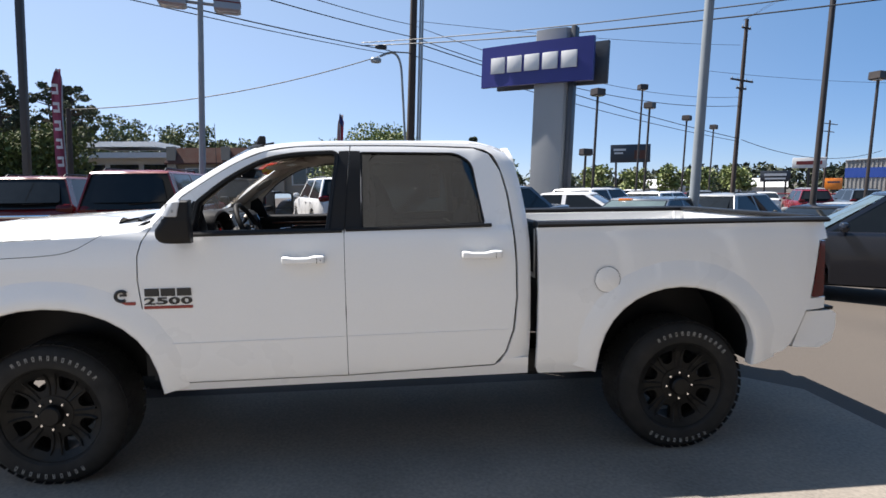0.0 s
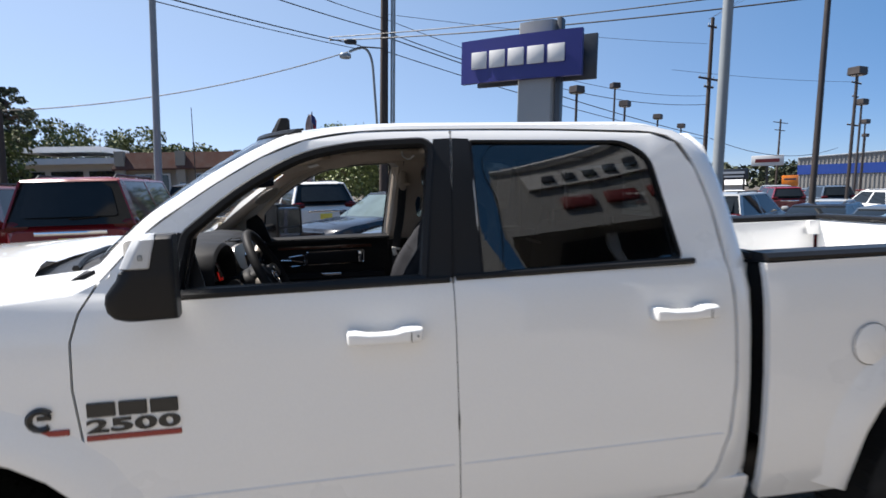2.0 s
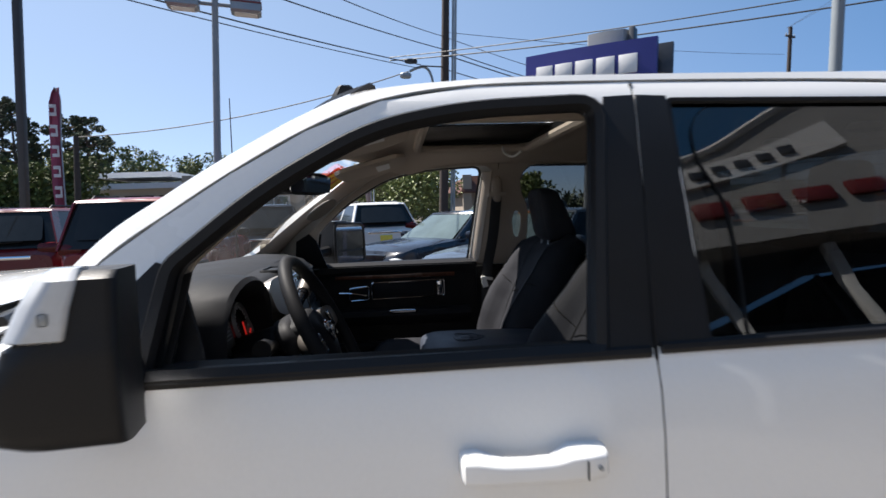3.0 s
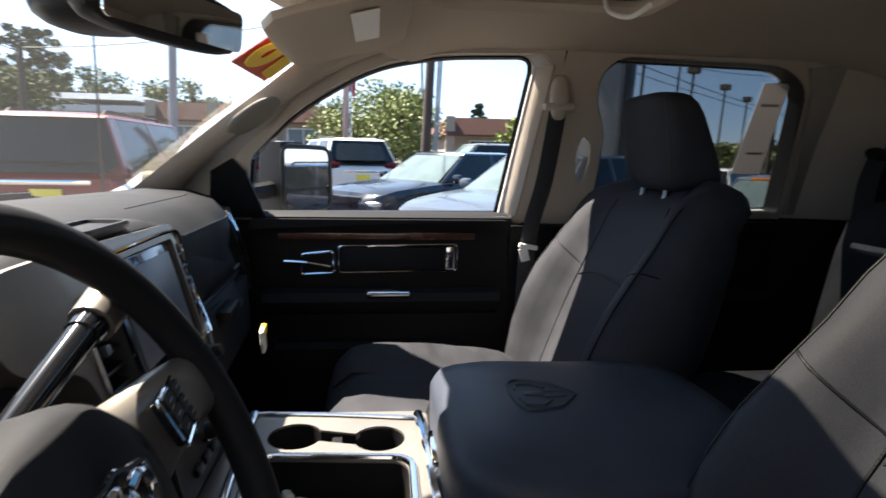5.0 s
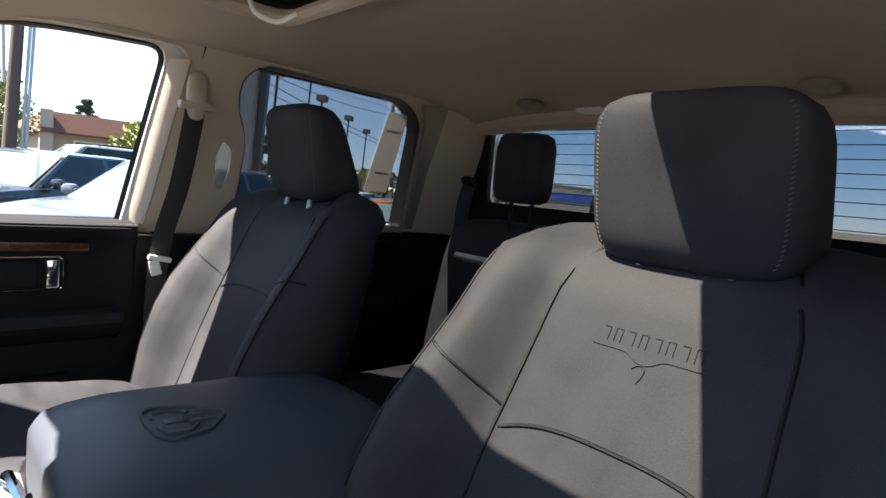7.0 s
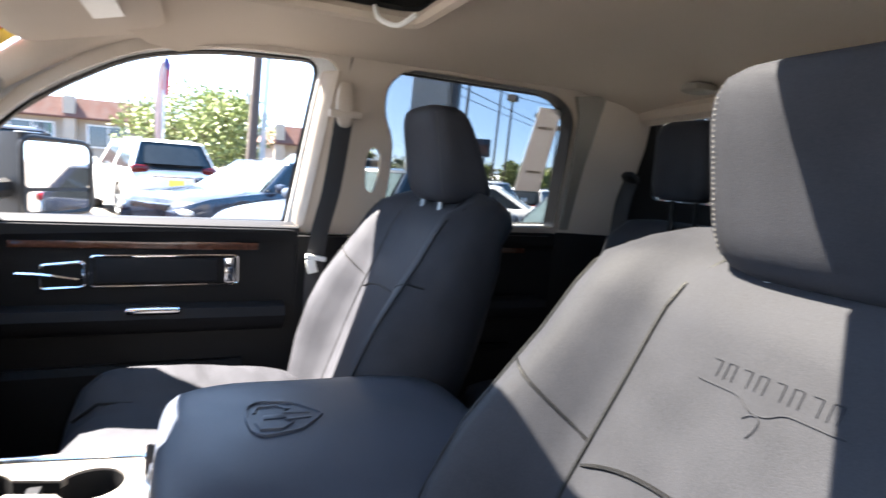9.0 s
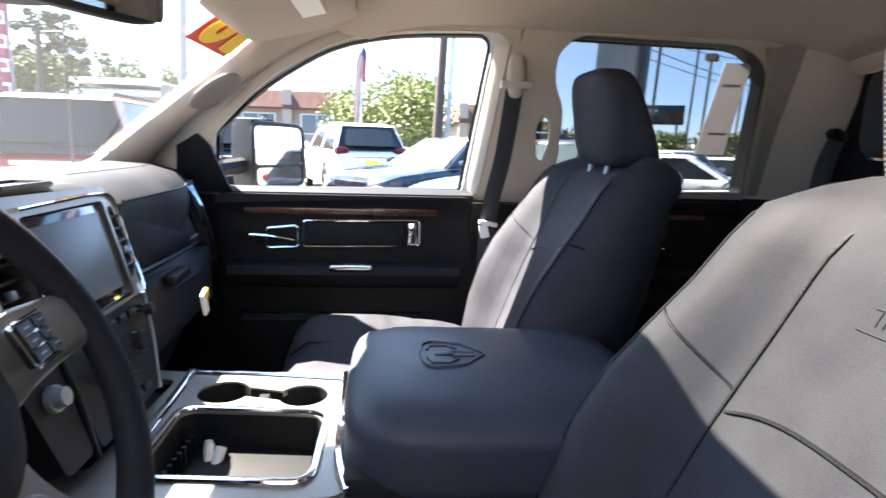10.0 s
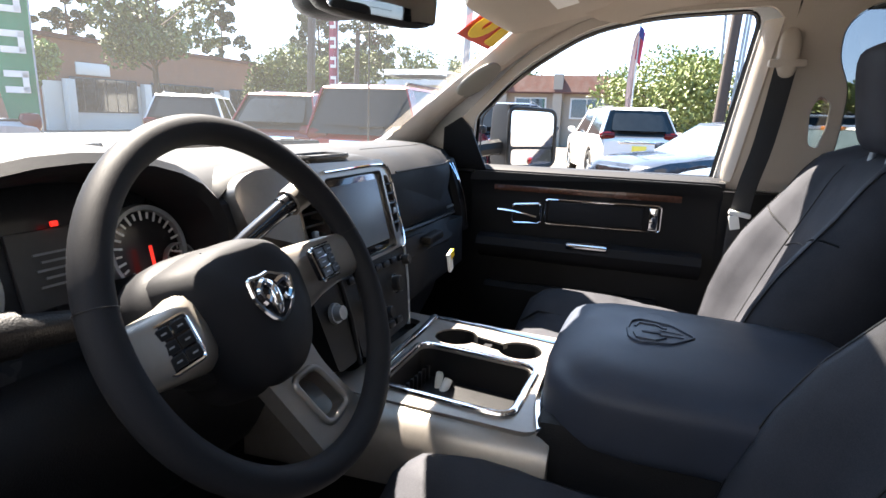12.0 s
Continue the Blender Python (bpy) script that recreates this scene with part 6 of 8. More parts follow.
hub = part("airbag_cover", placed(loft([[(x - 2.2 * max(0.0, v) ** 2, 0.004 + (u - 0.004) * ku, v * kv) for u, v in COVER] for x, ku, kv in ((-0.095, 1.0, 1.0), (-0.045, 1.0, 1.0), (-0.036, 0.985, 0.985), (-0.024, 0.93, 0.955), (-0.011, 0.81, 0.90), (-0.002, 0.70, 0.81), (0.004, 0.45, 0.6), (0.005, 0.2, 0.25))]), WM), DASH, sw, "black airbag cover with a chrome shield", 40)
for sgn in (-1, 1):
    part("cover_crease", placed(tube([(x + 0.0005 - 2.2 * max(0.0, v) ** 2, 0.004 + sgn * w, v) for x, w, v in ((-0.022, 0.040, 0.068), (-0.006, 0.046, 0.045), (-0.001, 0.052, 0.015), (-0.002, 0.050, -0.02), (-0.006, 0.042, -0.055))], 0.0016, 5), WM), BLACK_TRIM, hub)
SH = rounded([(-0.033, 0.020), (-0.012, 0.022), (0.0, 0.026), (0.012, 0.022), (0.033, 0.020), (0.030, -0.004), (0.014, -0.022), (0.0, -0.029), (-0.014, -0.022), (-0.030, -0.004)], 0.005, 3)
SHM = WM @ Matrix.Translation((0.0065, -0.003, -0.002)) @ Matrix.Rotation(radians(-7), 4, "X")
shield_ob = part("shield_badge", placed(tube([(0.001, u, v) for u, v in SH], 0.0026, 6, closed=True), SHM), CHROME, hub, "chrome shield badge")
part("badge_ground", placed(panel(SH, [], lambda u, v: (0.0, u, v), (0.002, 0, 0)), SHM), GLOSS_BLACK, shield_ob)
part("badge_relief", placed(joined(cushion((0.002, 0.0, -0.004), (0.012, 0.015, 0.036), 2.2, 8), *[tube(spline([(0.003, 0.004 * g, 0.012), (0.005, 0.015 * g, 0.016), (0.004, 0.024 * g, 0.006), (0.003, 0.017 * g, -0.006), (0.003, 0.011 * g, -0.001)], 4), 0.0042, 7) for g in (-1, 1)]), SHM), CHROME, shield_ob, "chrome relief inside the shield")
# side spokes with their button fields: centre, half sizes and lean of each field
for sgn, (pu, pv, pw, ph, lean) in ((-1, (-0.133, -0.008, 0.018, 0.022, 7)), (1, (0.121, 0.012, 0.032, 0.021, 3))):
    arm = part("spoke", placed(loft([[(x0 + rx * math.cos(t), sgn * y, zc + h * math.copysign(abs(math.sin(t)) ** 0.55, math.sin(t))) for t in (2 * math.pi * k / 16 for k in range(16))] for y, x0, rx, zc, h in ((0.06, -0.050, 0.026, 0.01, 0.050), (0.085, -0.040, 0.026, pv * 0.4, 0.044), (0.11, -0.031, 0.025, pv * 0.8, 0.038), (0.14, -0.021, 0.021, pv, 0.034), (0.165, -0.012, 0.016, pv, 0.031), (0.19, -0.005, 0.011, pv, 0.029))]), WM), SILVER, sw, "champagne silver spoke", 60)
    PM = WM @ Matrix.Translation((-0.002, pu, pv)) @ Matrix.Rotation(radians(lean), 4, "X") @ Matrix.Rotation(radians(10 * sgn), 4, "Z")
    part("button_pad", placed(box((-0.001, 0, 0), (0.010, 2 * pw, 2 * ph), 0.004, 2), PM), GLOSS_BLACK, arm, "black wheel buttons")
    for j in range(2):
        for k in range(3):
            part("button", placed(box((0.0035, pw * (j - 0.5) * 0.94, ph * 0.62 * (k - 1)), (0.0035, pw * 0.86, ph * 0.54), 0.0012, 1), PM), BLACK_TRIM, arm)
            part("button_mark", placed(box((0.0056, pw * (j - 0.5) * 0.94, ph * 0.62 * (k - 1)), (0.0006, pw * 0.30, 0.0016)), PM), STEEL, arm)
    part("button_frame", placed(tube([(0.002, u, v) for u, v in rounded([(-pw - 0.001, ph), (-pw - 0.001, -ph - 0.001), (pw, -ph - 0.001), (pw + 0.001, ph), ], 0.006)], 0.0019, 6, closed=True), PM), CHROME, arm)
LOW = rounded([(-0.036, -0.060), (0.064, -0.060), (0.062, -0.10), (0.086, -0.164), (0.062, -0.176), (0.012, -0.186), (-0.014, -0.184), (-0.026, -0.12)], [0.01, 0.01, 0.04, 0.004, 0.004, 0.004, 0.004, 0.05])
LOW_HOLE = rounded([(-0.002, -0.099), (0.045, -0.097), (0.064, -0.155), (0.013, -0.163)], 0.013)


def low_point(u, v):
    return (-0.030 - (v + 0.06) * 0.19 - 4.0 * max(0.0, abs(u - 0.02) - 0.035) ** 2, u, v)


low = part("lower_spoke", placed(panel(LOW, [LOW_HOLE], low_point, (-0.022, 0, 0), us=[-0.035, -0.02, 0.02, 0.05, 0.07], vs=[-0.165, -0.14, -0.12, -0.1, -0.085]), WM), SILVER, sw, "champagne silver lower spoke with an opening", 60)
part("spoke_rim", placed(tube([low_point(u, v) for u, v in LOW_HOLE], 0.0045, 8, closed=True), WM), SILVER, low, smooth=60)
for a in (radians(12), radians(168)):
    part("rim_seam", placed(lathe([(0.0171, -0.0008), (0.0174, 0.0), (0.0171, 0.0008)], 16, (0, 0, 0), "z"), WM @ Matrix.Translation((0, 0.194 * math.cos(a), 0.194 * math.sin(a))) @ Matrix.Rotation(a, 4, "X")), BLACK_TRIM, sw)
part("column", placed(rod((-0.12, 0, 0), (-0.02, 0, 0), 0.045), WM), BLACK_IN, sw)

# ---- mirror, visors, decals ----
rv = thing("rear_view_mirror", "black rear-view mirror hung at the windscreen", "mirror")
RM = Matrix.Translation((0.965, 0.99, 1.812)) @ pose(0, 0, 0, 0, 6, -22)
part("mirror_shell", placed(cushion((0, 0, 0), (0.05, 0.27, 0.075), 4, 14), RM), BLACK_TRIM, rv)
part("mirror_glass", placed(panel(rounded([(-0.122, -0.027), (0.122, -0.027), (0.122, 0.027), (-0.122, 0.027)], 0.012), [], lambda u, v: (0.026, u, v), (-0.003, 0, 0)), RM), MIRROR, rv)
part("sensor_pod", joined(cushion((0.90, 0.95, 1.812), (0.13, 0.12, 0.07), 3, 12), rod((0.92, 0.97, 1.83), (1.02, 1.0, 1.93), 0.022)), BLACK_TRIM, rv)
for sgn, label in ((0.47, "greige sun visor with a warning label, folded up"), (-0.47, "greige sun visor, folded up")):
    v = thing("sun_visor", label, "sun visor", "sun visors")
    yc = 1.0 + sgn
    part("visor_panel", cushion((1.162, yc, 1.889), (0.28, 0.54, 0.024), 6, 14, rot=(0, -14, 0)), LINER, v)
    part("warning_label", box((1.21, yc - 0.10, 1.884), (0.052, 0.25, 0.002), rot=(0, -14, 0)), WHITE_PLASTIC, v, "white warning label")
# number decal in the windscreen corner


def decal_point(u, v):
    p = Vector(windscreen_point(v, u))
    return (p.x + 0.008, p.y, p.z - 0.006)


decal = part("number_decal", panel([(1.605, 0.682), (1.762, 0.638), (1.738, 0.832), (1.598, 0.852)], [], decal_point, (0.002, 0, -0.002)), DECAL_RED, ws, "red and yellow number decal on the windscreen")


def decal_lift(u, v):
    return tuple(Vector(decal_point(u, v)) + Vector((0.004, 0, -0.004)))


part("decal_digit", panel(rounded([(1.712, 0.672), (1.756, 0.658), (1.738, 0.815), (1.705, 0.822)], 0.012), [], decal_lift, (0.002, 0, -0.002)), DECAL_YELLOW, decal)
ROUND = [2 * math.pi * k / 24 for k in range(24)]
part("decal_digit", panel([(1.652 + 0.040 * math.cos(t), 0.762 + 0.076 * math.sin(t)) for t in ROUND], [[(1.652 + 0.010 * math.cos(t), 0.762 + 0.026 * math.sin(t)) for t in ROUND]], decal_lift, (0.002, 0, -0.002)), DECAL_YELLOW, decal)
stk = part("price_sticker", panel([(2.335, 1.60), (2.43, 1.60), (2.43, 1.865), (2.35, 1.865)], [], lambda u, v: (u, 2 - side_y(v) - 0.022, v), (0, -0.002, 0), vs=[1.7, 1.8]), STICKER, truck, "paper price sticker on the rear side glass")
for z in (1.66, 1.80):
    part("sticker_line", panel([(2.36, z), (2.415, z), (2.415, z + 0.008), (2.36, z + 0.008)], [], lambda u, v: (u, 2 - side_y(v) - 0.025, v), (0, -0.001, 0)), LINER, stk)

# ---- parked cars ----
GREYPAINT = {}


def paint(name, col, rough=0.28):
    if name not in GREYPAINT:
        GREYPAINT[name] = mat("paint_" + name, col, rough, metal=0.0, var=0.04, scale=2, coat=0.35, spec=0.4)
    return GREYPAINT[name]


CAR_KINDS = {
    # length, half width, belt, roof, hood top, hood start, screen base, screen top, roof end, back glass base, tail height, tyre radius
    "sedan": (4.85, 0.92, 0.95, 1.46, 0.93, -2.42, -1.05, -0.30, 1.10, 1.80, 1.02, 0.33),
    "suv": (4.70, 0.94, 1.13, 1.74, 1.08, -2.35, -1.05, -0.45, 1.95, 2.28, 1.10, 0.37),
    "low_sedan": (4.75, 0.91, 0.92, 1.40, 0.88, -2.38, -1.10, -0.25, 0.95, 1.75, 0.98, 0.33),
    "crossover": (4.75, 0.94, 1.05, 1.62, 1.00, -2.38, -1.15, -0.35, 1.75, 2.22, 1.06, 0.36),
    "boxy": (4.55, 0.92, 1.15, 1.80, 1.14, -2.27, -0.95, -0.55, 2.12, 2.25, 1.15, 0.38),
    "pickup": (5.60, 0.98, 1.15, 1.86, 1.15, -2.80, -1.30, -0.75, 0.75, 0.95, 1.15, 0.39),
}


def car(kind, colour, label, x, y, heading, plate=False, sticker=False, group="parked cars"):
    """A parked car at (x, y), its nose towards heading (degrees, 0 = along +y, counted to the left)."""
    L, hw, belt, roof_h, hood_h, x0, sb, st, re, bb, tail, rt = CAR_KINDS[kind]
    c = thing({"sedan": "sedan", "low_sedan": "sedan", "pickup": "parked_pickup"}.get(kind, "parked_suv"), label, {"pickup": "pickup truck", "sedan": "sedan", "low_sedan": "sedan"}.get(kind, "suv"), group, at=Matrix.Translation((x, y, ground_z(x, y))) @ pose(0, 0, 0, 0, 0, heading - 90))
    pm = colour
    x1 = x0 + L
    fw, rw = x0 + 0.92, x1 - 0.98
    xs = sorted(set([round(v, 3) for v in frange(x0, x1, 0.11)] + [round(w + rt * 1.16 * k, 3) for w in (fw, rw) for k in (-1.0, -0.97, -0.85, -0.6, -0.3, 0, 0.3, 0.6, 0.85, 0.97, 1.0)]))
    loops = []
    for xx in xs:
        t = (xx - x0) / L
        top = lerp_table([(0, hood_h - 0.30), (0.02, hood_h - 0.16), (0.08, hood_h - 0.07), (0.2, hood_h - 0.01), ((sb - x0) / L, belt), ((bb - x0) / L, max(belt, tail)), (0.985, tail), (1.0, tail - 0.1)], t)
        bot = lerp_table([(0, 0.36), (0.04, 0.24), (0.96, 0.26), (1, 0.42)], t)
        for w in (fw, rw):
            d = abs(xx - w)
            if d <= rt * 1.16:
                bot = max(bot, rt + math.sqrt(max(0.0, (rt * 1.16) ** 2 - d * d)))
        w = hw * lerp_table([(0, 0.72), (0.015, 0.82), (0.06, 0.93), (0.15, 0.99), (0.5, 1.0), (0.88, 0.985), (0.97, 0.92), (1, 0.82)], t)
        mid = bot + (top - bot) * 0.55
        half = [(w * 0.90, bot), (w * 0.985, bot + 0.03), (w, bot + (mid - bot) * 0.6), (w * 1.0, mid), (w * 0.985, top - 0.09), (w * 0.95, top - 0.025), (w * 0.86, top), (w * 0.4, top + 0.02)]
        loops.append([(xx, yy, zz) for yy, zz in half] + [(xx, -yy, zz) for yy, zz in half[::-1]])
    part("body", loft(loops), pm, c)
    part("underbody", box(((x0 + x1) / 2, 0, 0.30), (L * 0.9, hw * 1.5, 0.16)), BLACK_TRIM, c)
    # cabin
    gw, rwid = hw * 0.90, hw * 0.68
    zr = roof_h - 0.05

    def ring(z, a, b, w, bow=0.08):
        return [(a - bow * (1 - q * q), w * q, z) for q in (-1, -0.5, 0, 0.5, 1)] + [(b + bow * 0.6 * (1 - q * q), w * q, z) for q in (1, 0.5, 0, -0.5, -1)]
    part("side_glass", loft([ring(belt - 0.02, sb, bb, gw), ring(zr, st, re, rwid)]), DARK_GLASS, c, "dark car windows")
    part("roof_panel", loft([ring(zr - 0.012, st - 0.03, re + 0.03, rwid + 0.015), ring(zr + 0.02, st + 0.0, re + 0.0, rwid - 0.01), ring(roof_h, st + 0.25, re - 0.15, rwid * 0.7)]), pm, c)

    def post(a, b, wd, side, mtl=pm):
        (xa, za, ya), (xb, zb, yb) = a, b
        return loft([[(xa - wd / 2, side * (ya + 0.006), za), (xa + wd / 2, side * (ya + 0.006), za), (xa + wd / 2, side * (ya - 0.02), za), (xa - wd / 2, side * (ya - 0.02), za)], [(xb - wd / 2, side * (yb + 0.006), zb), (xb + wd / 2, side * (yb + 0.006), zb), (xb + wd / 2, side * (yb - 0.02), zb), (xb - wd / 2, side * (yb - 0.02), zb)]])
    for side in (-1, 1):
        for a, b, wd in (((sb + 0.04, belt - 0.03, gw), (st + 0.03, zr, rwid), 0.09), (((sb + bb) / 2, belt - 0.03, gw), ((st + re) / 2, zr, rwid), 0.10), ((bb - 0.08, belt - 0.03, gw), (re - 0.06, zr, rwid), 0.22 if kind in ("suv", "boxy", "crossover") else 0.14)):
            part("pillar", post(a, b, wd, side), pm, c)
        part("door_mirror", cushion((sb + 0.25, side * (gw + 0.14), belt + 0.06), (0.13, 0.20, 0.15), 3, 8), pm if kind != "boxy" else BLACK_TRIM, c)
        part("headlight", cushion((x0 + 0.17, side * hw * 0.66, hood_h - 0.29), (0.30, 0.36, 0.11), 3.5, 8), LAMP_CLEAR, c)
        tz = tail - 0.14 if kind in ("sedan", "low_sedan") else belt - 0.02
        part("tail_light", cushion((x1 - 0.12, side * hw * 0.74, tz), (0.20, 0.34, 0.17 if kind != "pickup" else 0.34), 4, 8), TAIL_RED, c)
        for w in (fw, rw):
            wh = part("wheel", lathe([(rt * 0.66, -0.10), (rt * 0.72, -0.115), (rt * 0.95, -0.10), (rt, -0.06), (rt, 0.06), (rt * 0.95, 0.10), (rt * 0.72, 0.115), (rt * 0.66, 0.10)], 28, (w, side * (hw - 0.13), rt)), RUBBER, c)
            sp = [lathe([(0.0, side * 0.085), (rt * 0.2, side * 0.085), (rt * 0.22, side * 0.07)], 14, (w, side * (hw - 0.13), rt))]
            for k in range(5):
                b = box((rt * 0.42, 0, 0), (rt * 0.5, 0.03, rt * 0.17), 0.006, 1)
                sp.append(placed(b, Matrix.Translation((w, side * (hw - 0.055), rt)) @ Matrix.Rotation(2 * math.pi * k / 5, 4, "Y")))
            sp.append(lathe([(rt * 0.60, side * 0.06), (rt * 0.68, side * 0.105), (rt * 0.70, side * 0.10)], 28, (w, side * (hw - 0.13), rt)))
            part("rim", joined(*sp), STEEL, wh)
            part("wheel_well", loft([[(w + rt * 1.15 * math.cos(t), yy, rt + rt * 1.15 * math.sin(t)) for yy in (side * hw * 0.6, side * hw * 0.93)] for t in frange(0, math.pi, math.pi / 12)], close=False), BLACK_TRIM, c)
        for xx in ((sb + bb) / 2 - 0.1, min(bb, rw) - 0.15):
            part("door_handle", box((xx, side * hw * 0.995, belt - 0.13), (0.2, 0.03, 0.03), 0.008), pm, c)
    part("windscreen", loft([[(sb - 0.02 - 0.08 * (1 - q * q), gw * 0.93 * q, belt) for q in frange(-1, 1, 0.25)], [(st - 0.055 - 0.07 * (1 - q * q), rwid * 0.94 * q, zr - 0.02) for q in frange(-1, 1, 0.25)]], close=False), SCREEN_GLASS, c)
    if kind == "pickup":
        part("cargo_bed", box(((bb + x1) / 2 + 0.02, 0, tail + 0.01), (x1 - bb - 0.2, hw * 1.6, 0.03)), BLACK_TRIM, c)
    part("grille", box((x0 + 0.05, 0, hood_h - 0.30), (0.10, hw * 0.95, 0.22), 0.03), GLOSS_BLACK, c)
    part("front_bumper", box((x0 + 0.08, 0, 0.40), (0.22, hw * 1.55, 0.16), 0.05), BLACK_TRIM, c)
    part("rear_bumper", box((x1 - 0.07, 0, 0.52), (0.20, hw * 1.62, 0.18), 0.05), pm if kind in ("sedan", "low_sedan") else BLACK_TRIM, c)
    if kind in ("suv", "boxy", "crossover"):
        for side in (-1, 1):
            part("roof_rack", tube([(st + 0.35, side * rwid * 0.8, roof_h - 0.02), (st + 0.45, side * rwid * 0.8, roof_h + 0.03), (re - 0.3, side * rwid * 0.8, roof_h + 0.03), (re - 0.2, side * rwid * 0.8, roof_h - 0.02)], 0.018, 6), BLACK_TRIM, c)
        za, zb = belt + 0.10, zr - 0.07
        ya, yb = gw * 0.74, rwid * 0.84
        pane = rounded([(-ya, za), (ya, za), (yb, zb), (-yb, zb)], [0.05, 0.05, 0.10, 0.10])
        part("rear_glass", panel(pane, [], lambda u, v: (lerp_table([(za, bb + 0.035), (zb, re + 0.05)], v) + 0.055 * (1 - (u / ya) ** 2), u, v), (-0.02, 0, 0), us=frange(-0.6, 0.6, 0.2)), DARK_GLASS, c)
        part("rear_wiper", rod((bb + 0.06, 0.0, belt + 0.07), (bb + 0.05, 0.35, belt + 0.09), 0.012), BLACK_TRIM, c)
        part("tailgate_strip", box((x1 - 0.02, 0, tail - 0.13), (0.06, hw * 1.0, 0.06), 0.012), CHROME, c, "chrome tailgate strip")
    if plate:
        part("dealer_plate", box((x1 + 0.01, 0, tail - 0.28), (0.02, 0.32, 0.16), 0.005), PLATE, c, "yellow dealer plate")
    if sticker:
        part("window_sticker", box((st - 0.05, 0.25, zr + 0.0), (0.10, 0.30, 0.05), 0.004), AMBER, c, "orange year decal")
    return c


RED = paint("red", (0.157, 0.00655, 0.0115))
DARKRED = paint("dark_red", (0.111, 0.0071, 0.00946))
PWHITE = paint("white", (0.66, 0.66, 0.66))
NAVY = paint("midnight", (0.012, 0.015, 0.024), 0.2)
SLATE = paint("slate", (0.06, 0.075, 0.10), 0.2)
PSILVER = paint("silver", (0.255, 0.267, 0.279))
PGREY = paint("grey", (0.10, 0.11, 0.12))
car("boxy", RED, "red boxy SUV with a dark rear window", -2.55, 9.25, 4, plate=True)
car("suv", DARKRED, "dark red SUV with roof rails", -5.1, 10.6, 6)
car("suv", PWHITE, "white compact SUV seen from behind", -9.9, 12.1, 34)
car("pickup", PSILVER, "silver pickup parked across the lot", -11.9, 7.0, 78)
car("suv", PWHITE, "white SUV with a yellow dealer plate", 0.2, 15.9, 18, plate=True)
car("sedan", NAVY, "glossy black full-size sedan", 2.6, 10.9, 128)
car("sedan", SLATE, "dark slate-blue sedan with an orange year decal", 3.75, 8.2, 130, sticker=True)
car("suv", PGREY, "dark grey SUV behind the sedans", 4.4, 17.2, 100)
car("suv", NAVY, "dark blue SUV parked beside the red one", -2.05, 14.0, 9)
car("low_sedan", PWHITE, "white sedan with an orange year decal", 6.5, 11.6, 60, sticker=True)
car("crossover", PWHITE, "white crossover with roof rails and dark windows", 9.2, 15.6, -48)
car("crossover", PWHITE, "white crossover in the far row", 12.9, 18.4, -50)
car("low_sedan", SLATE, "blue-grey sedan behind the cargo bed", 7.3, 8.1, 130, sticker=True)
car("crossover", PSILVER, "silver crossover beside black sedans", 12.7, 13.2, -56)
car("low_sedan", NAVY, "black sedan in a tight row of cars", 14.8, 12.2, -58)
car("low_sedan", SLATE, "dark blue sedan in a tight row of cars", 13.2, 8.6, -58)
car("low_sedan", NAVY, "black sedan in a tight row of cars", 18.4, 15.6, -58)
car("crossover", PWHITE, "white crossover parked far along the row", 25.5, 20.5, -20)
car("crossover", PGREY, "dark grey crossover parked far along the row", 24.0, 15.6, -20)
car("low_sedan", PSILVER, "silver sedan in a tight row of cars", 20.6, 18.0, -58)
car("crossover", NAVY, "glossy black crossover parked close behind the pickup", 9.75, 4.5, 55)
rng = random.Random(4)
far_row = [PWHITE, PSILVER, PGREY, NAVY, RED, SLATE]
for k in range(15):
    car(rng.choice(("sedan", "suv", "sedan")), far_row[k % 6] if k % 3 else PWHITE, "parked car in a distant row of the lot", 15 + 3.0 * (k % 8) + rng.uniform(-0.3, 0.3) + (3 if k > 7 else 0), 31 - 0.55 * (k % 8) + (8 if k > 7 else 0), -28 + rng.uniform(-4, 4), group="distant parked cars")


# ---- poles, lamps and cables ----
LEANED = []


def lamp_head(c, yaw, size=(0.42, 0.62, 0.30), material=STEEL, stripe=True):
    m = Matrix.Translation(c) @ pose(0, 0, 0, 0, 0, yaw)
    bm = placed(loft([[(sx * size[0] / 2 * k, sy * size[1] / 2 * k, z) for sx, sy in ((-1, -1), (1, -1), (1, 1), (-1, 1))] for z, k in ((-size[2] / 2, 0.8), (-size[2] * 0.35, 1.0), (size[2] / 2, 0.96), (size[2] / 2 + 0.02, 0.8))]), m)
    return bm, m


def twin_lamp(x, y, z, yaw):
    t = thing("street_lamp", "grey steel lot lamp with two box heads", "street lamp")
    g = ground_z(x, y)
    part("pole", rod((x, y, g - 0.02), (x, y, z + 0.1), 0.085, 0.065, 16), POLE_GREY, t)
    d = Vector((math.cos(radians(yaw)), math.sin(radians(yaw)), 0))
    part("arm", rod(Vector((x, y, z)) - d * 0.5, Vector((x, y, z)) + d * 0.5, 0.04), POLE_GREY, t)
    for s in (-1, 1):
        bm, m = lamp_head(Vector((x, y, z)) + d * (0.62 * s), yaw + 90)
        h = part("lamp_head", bm, STEEL, t, "grey box lamp head")
        part("red_stripe", placed(box((0, 0, 0.06), (0.43, 0.63, 0.03)), m), RED_PANEL, h)
        part("lens", placed(box((0, 0, -0.155), (0.3, 0.45, 0.012)), m), LAMP_CLEAR, h)
    LEANED.append((t, x, y, 4.5))
    return t


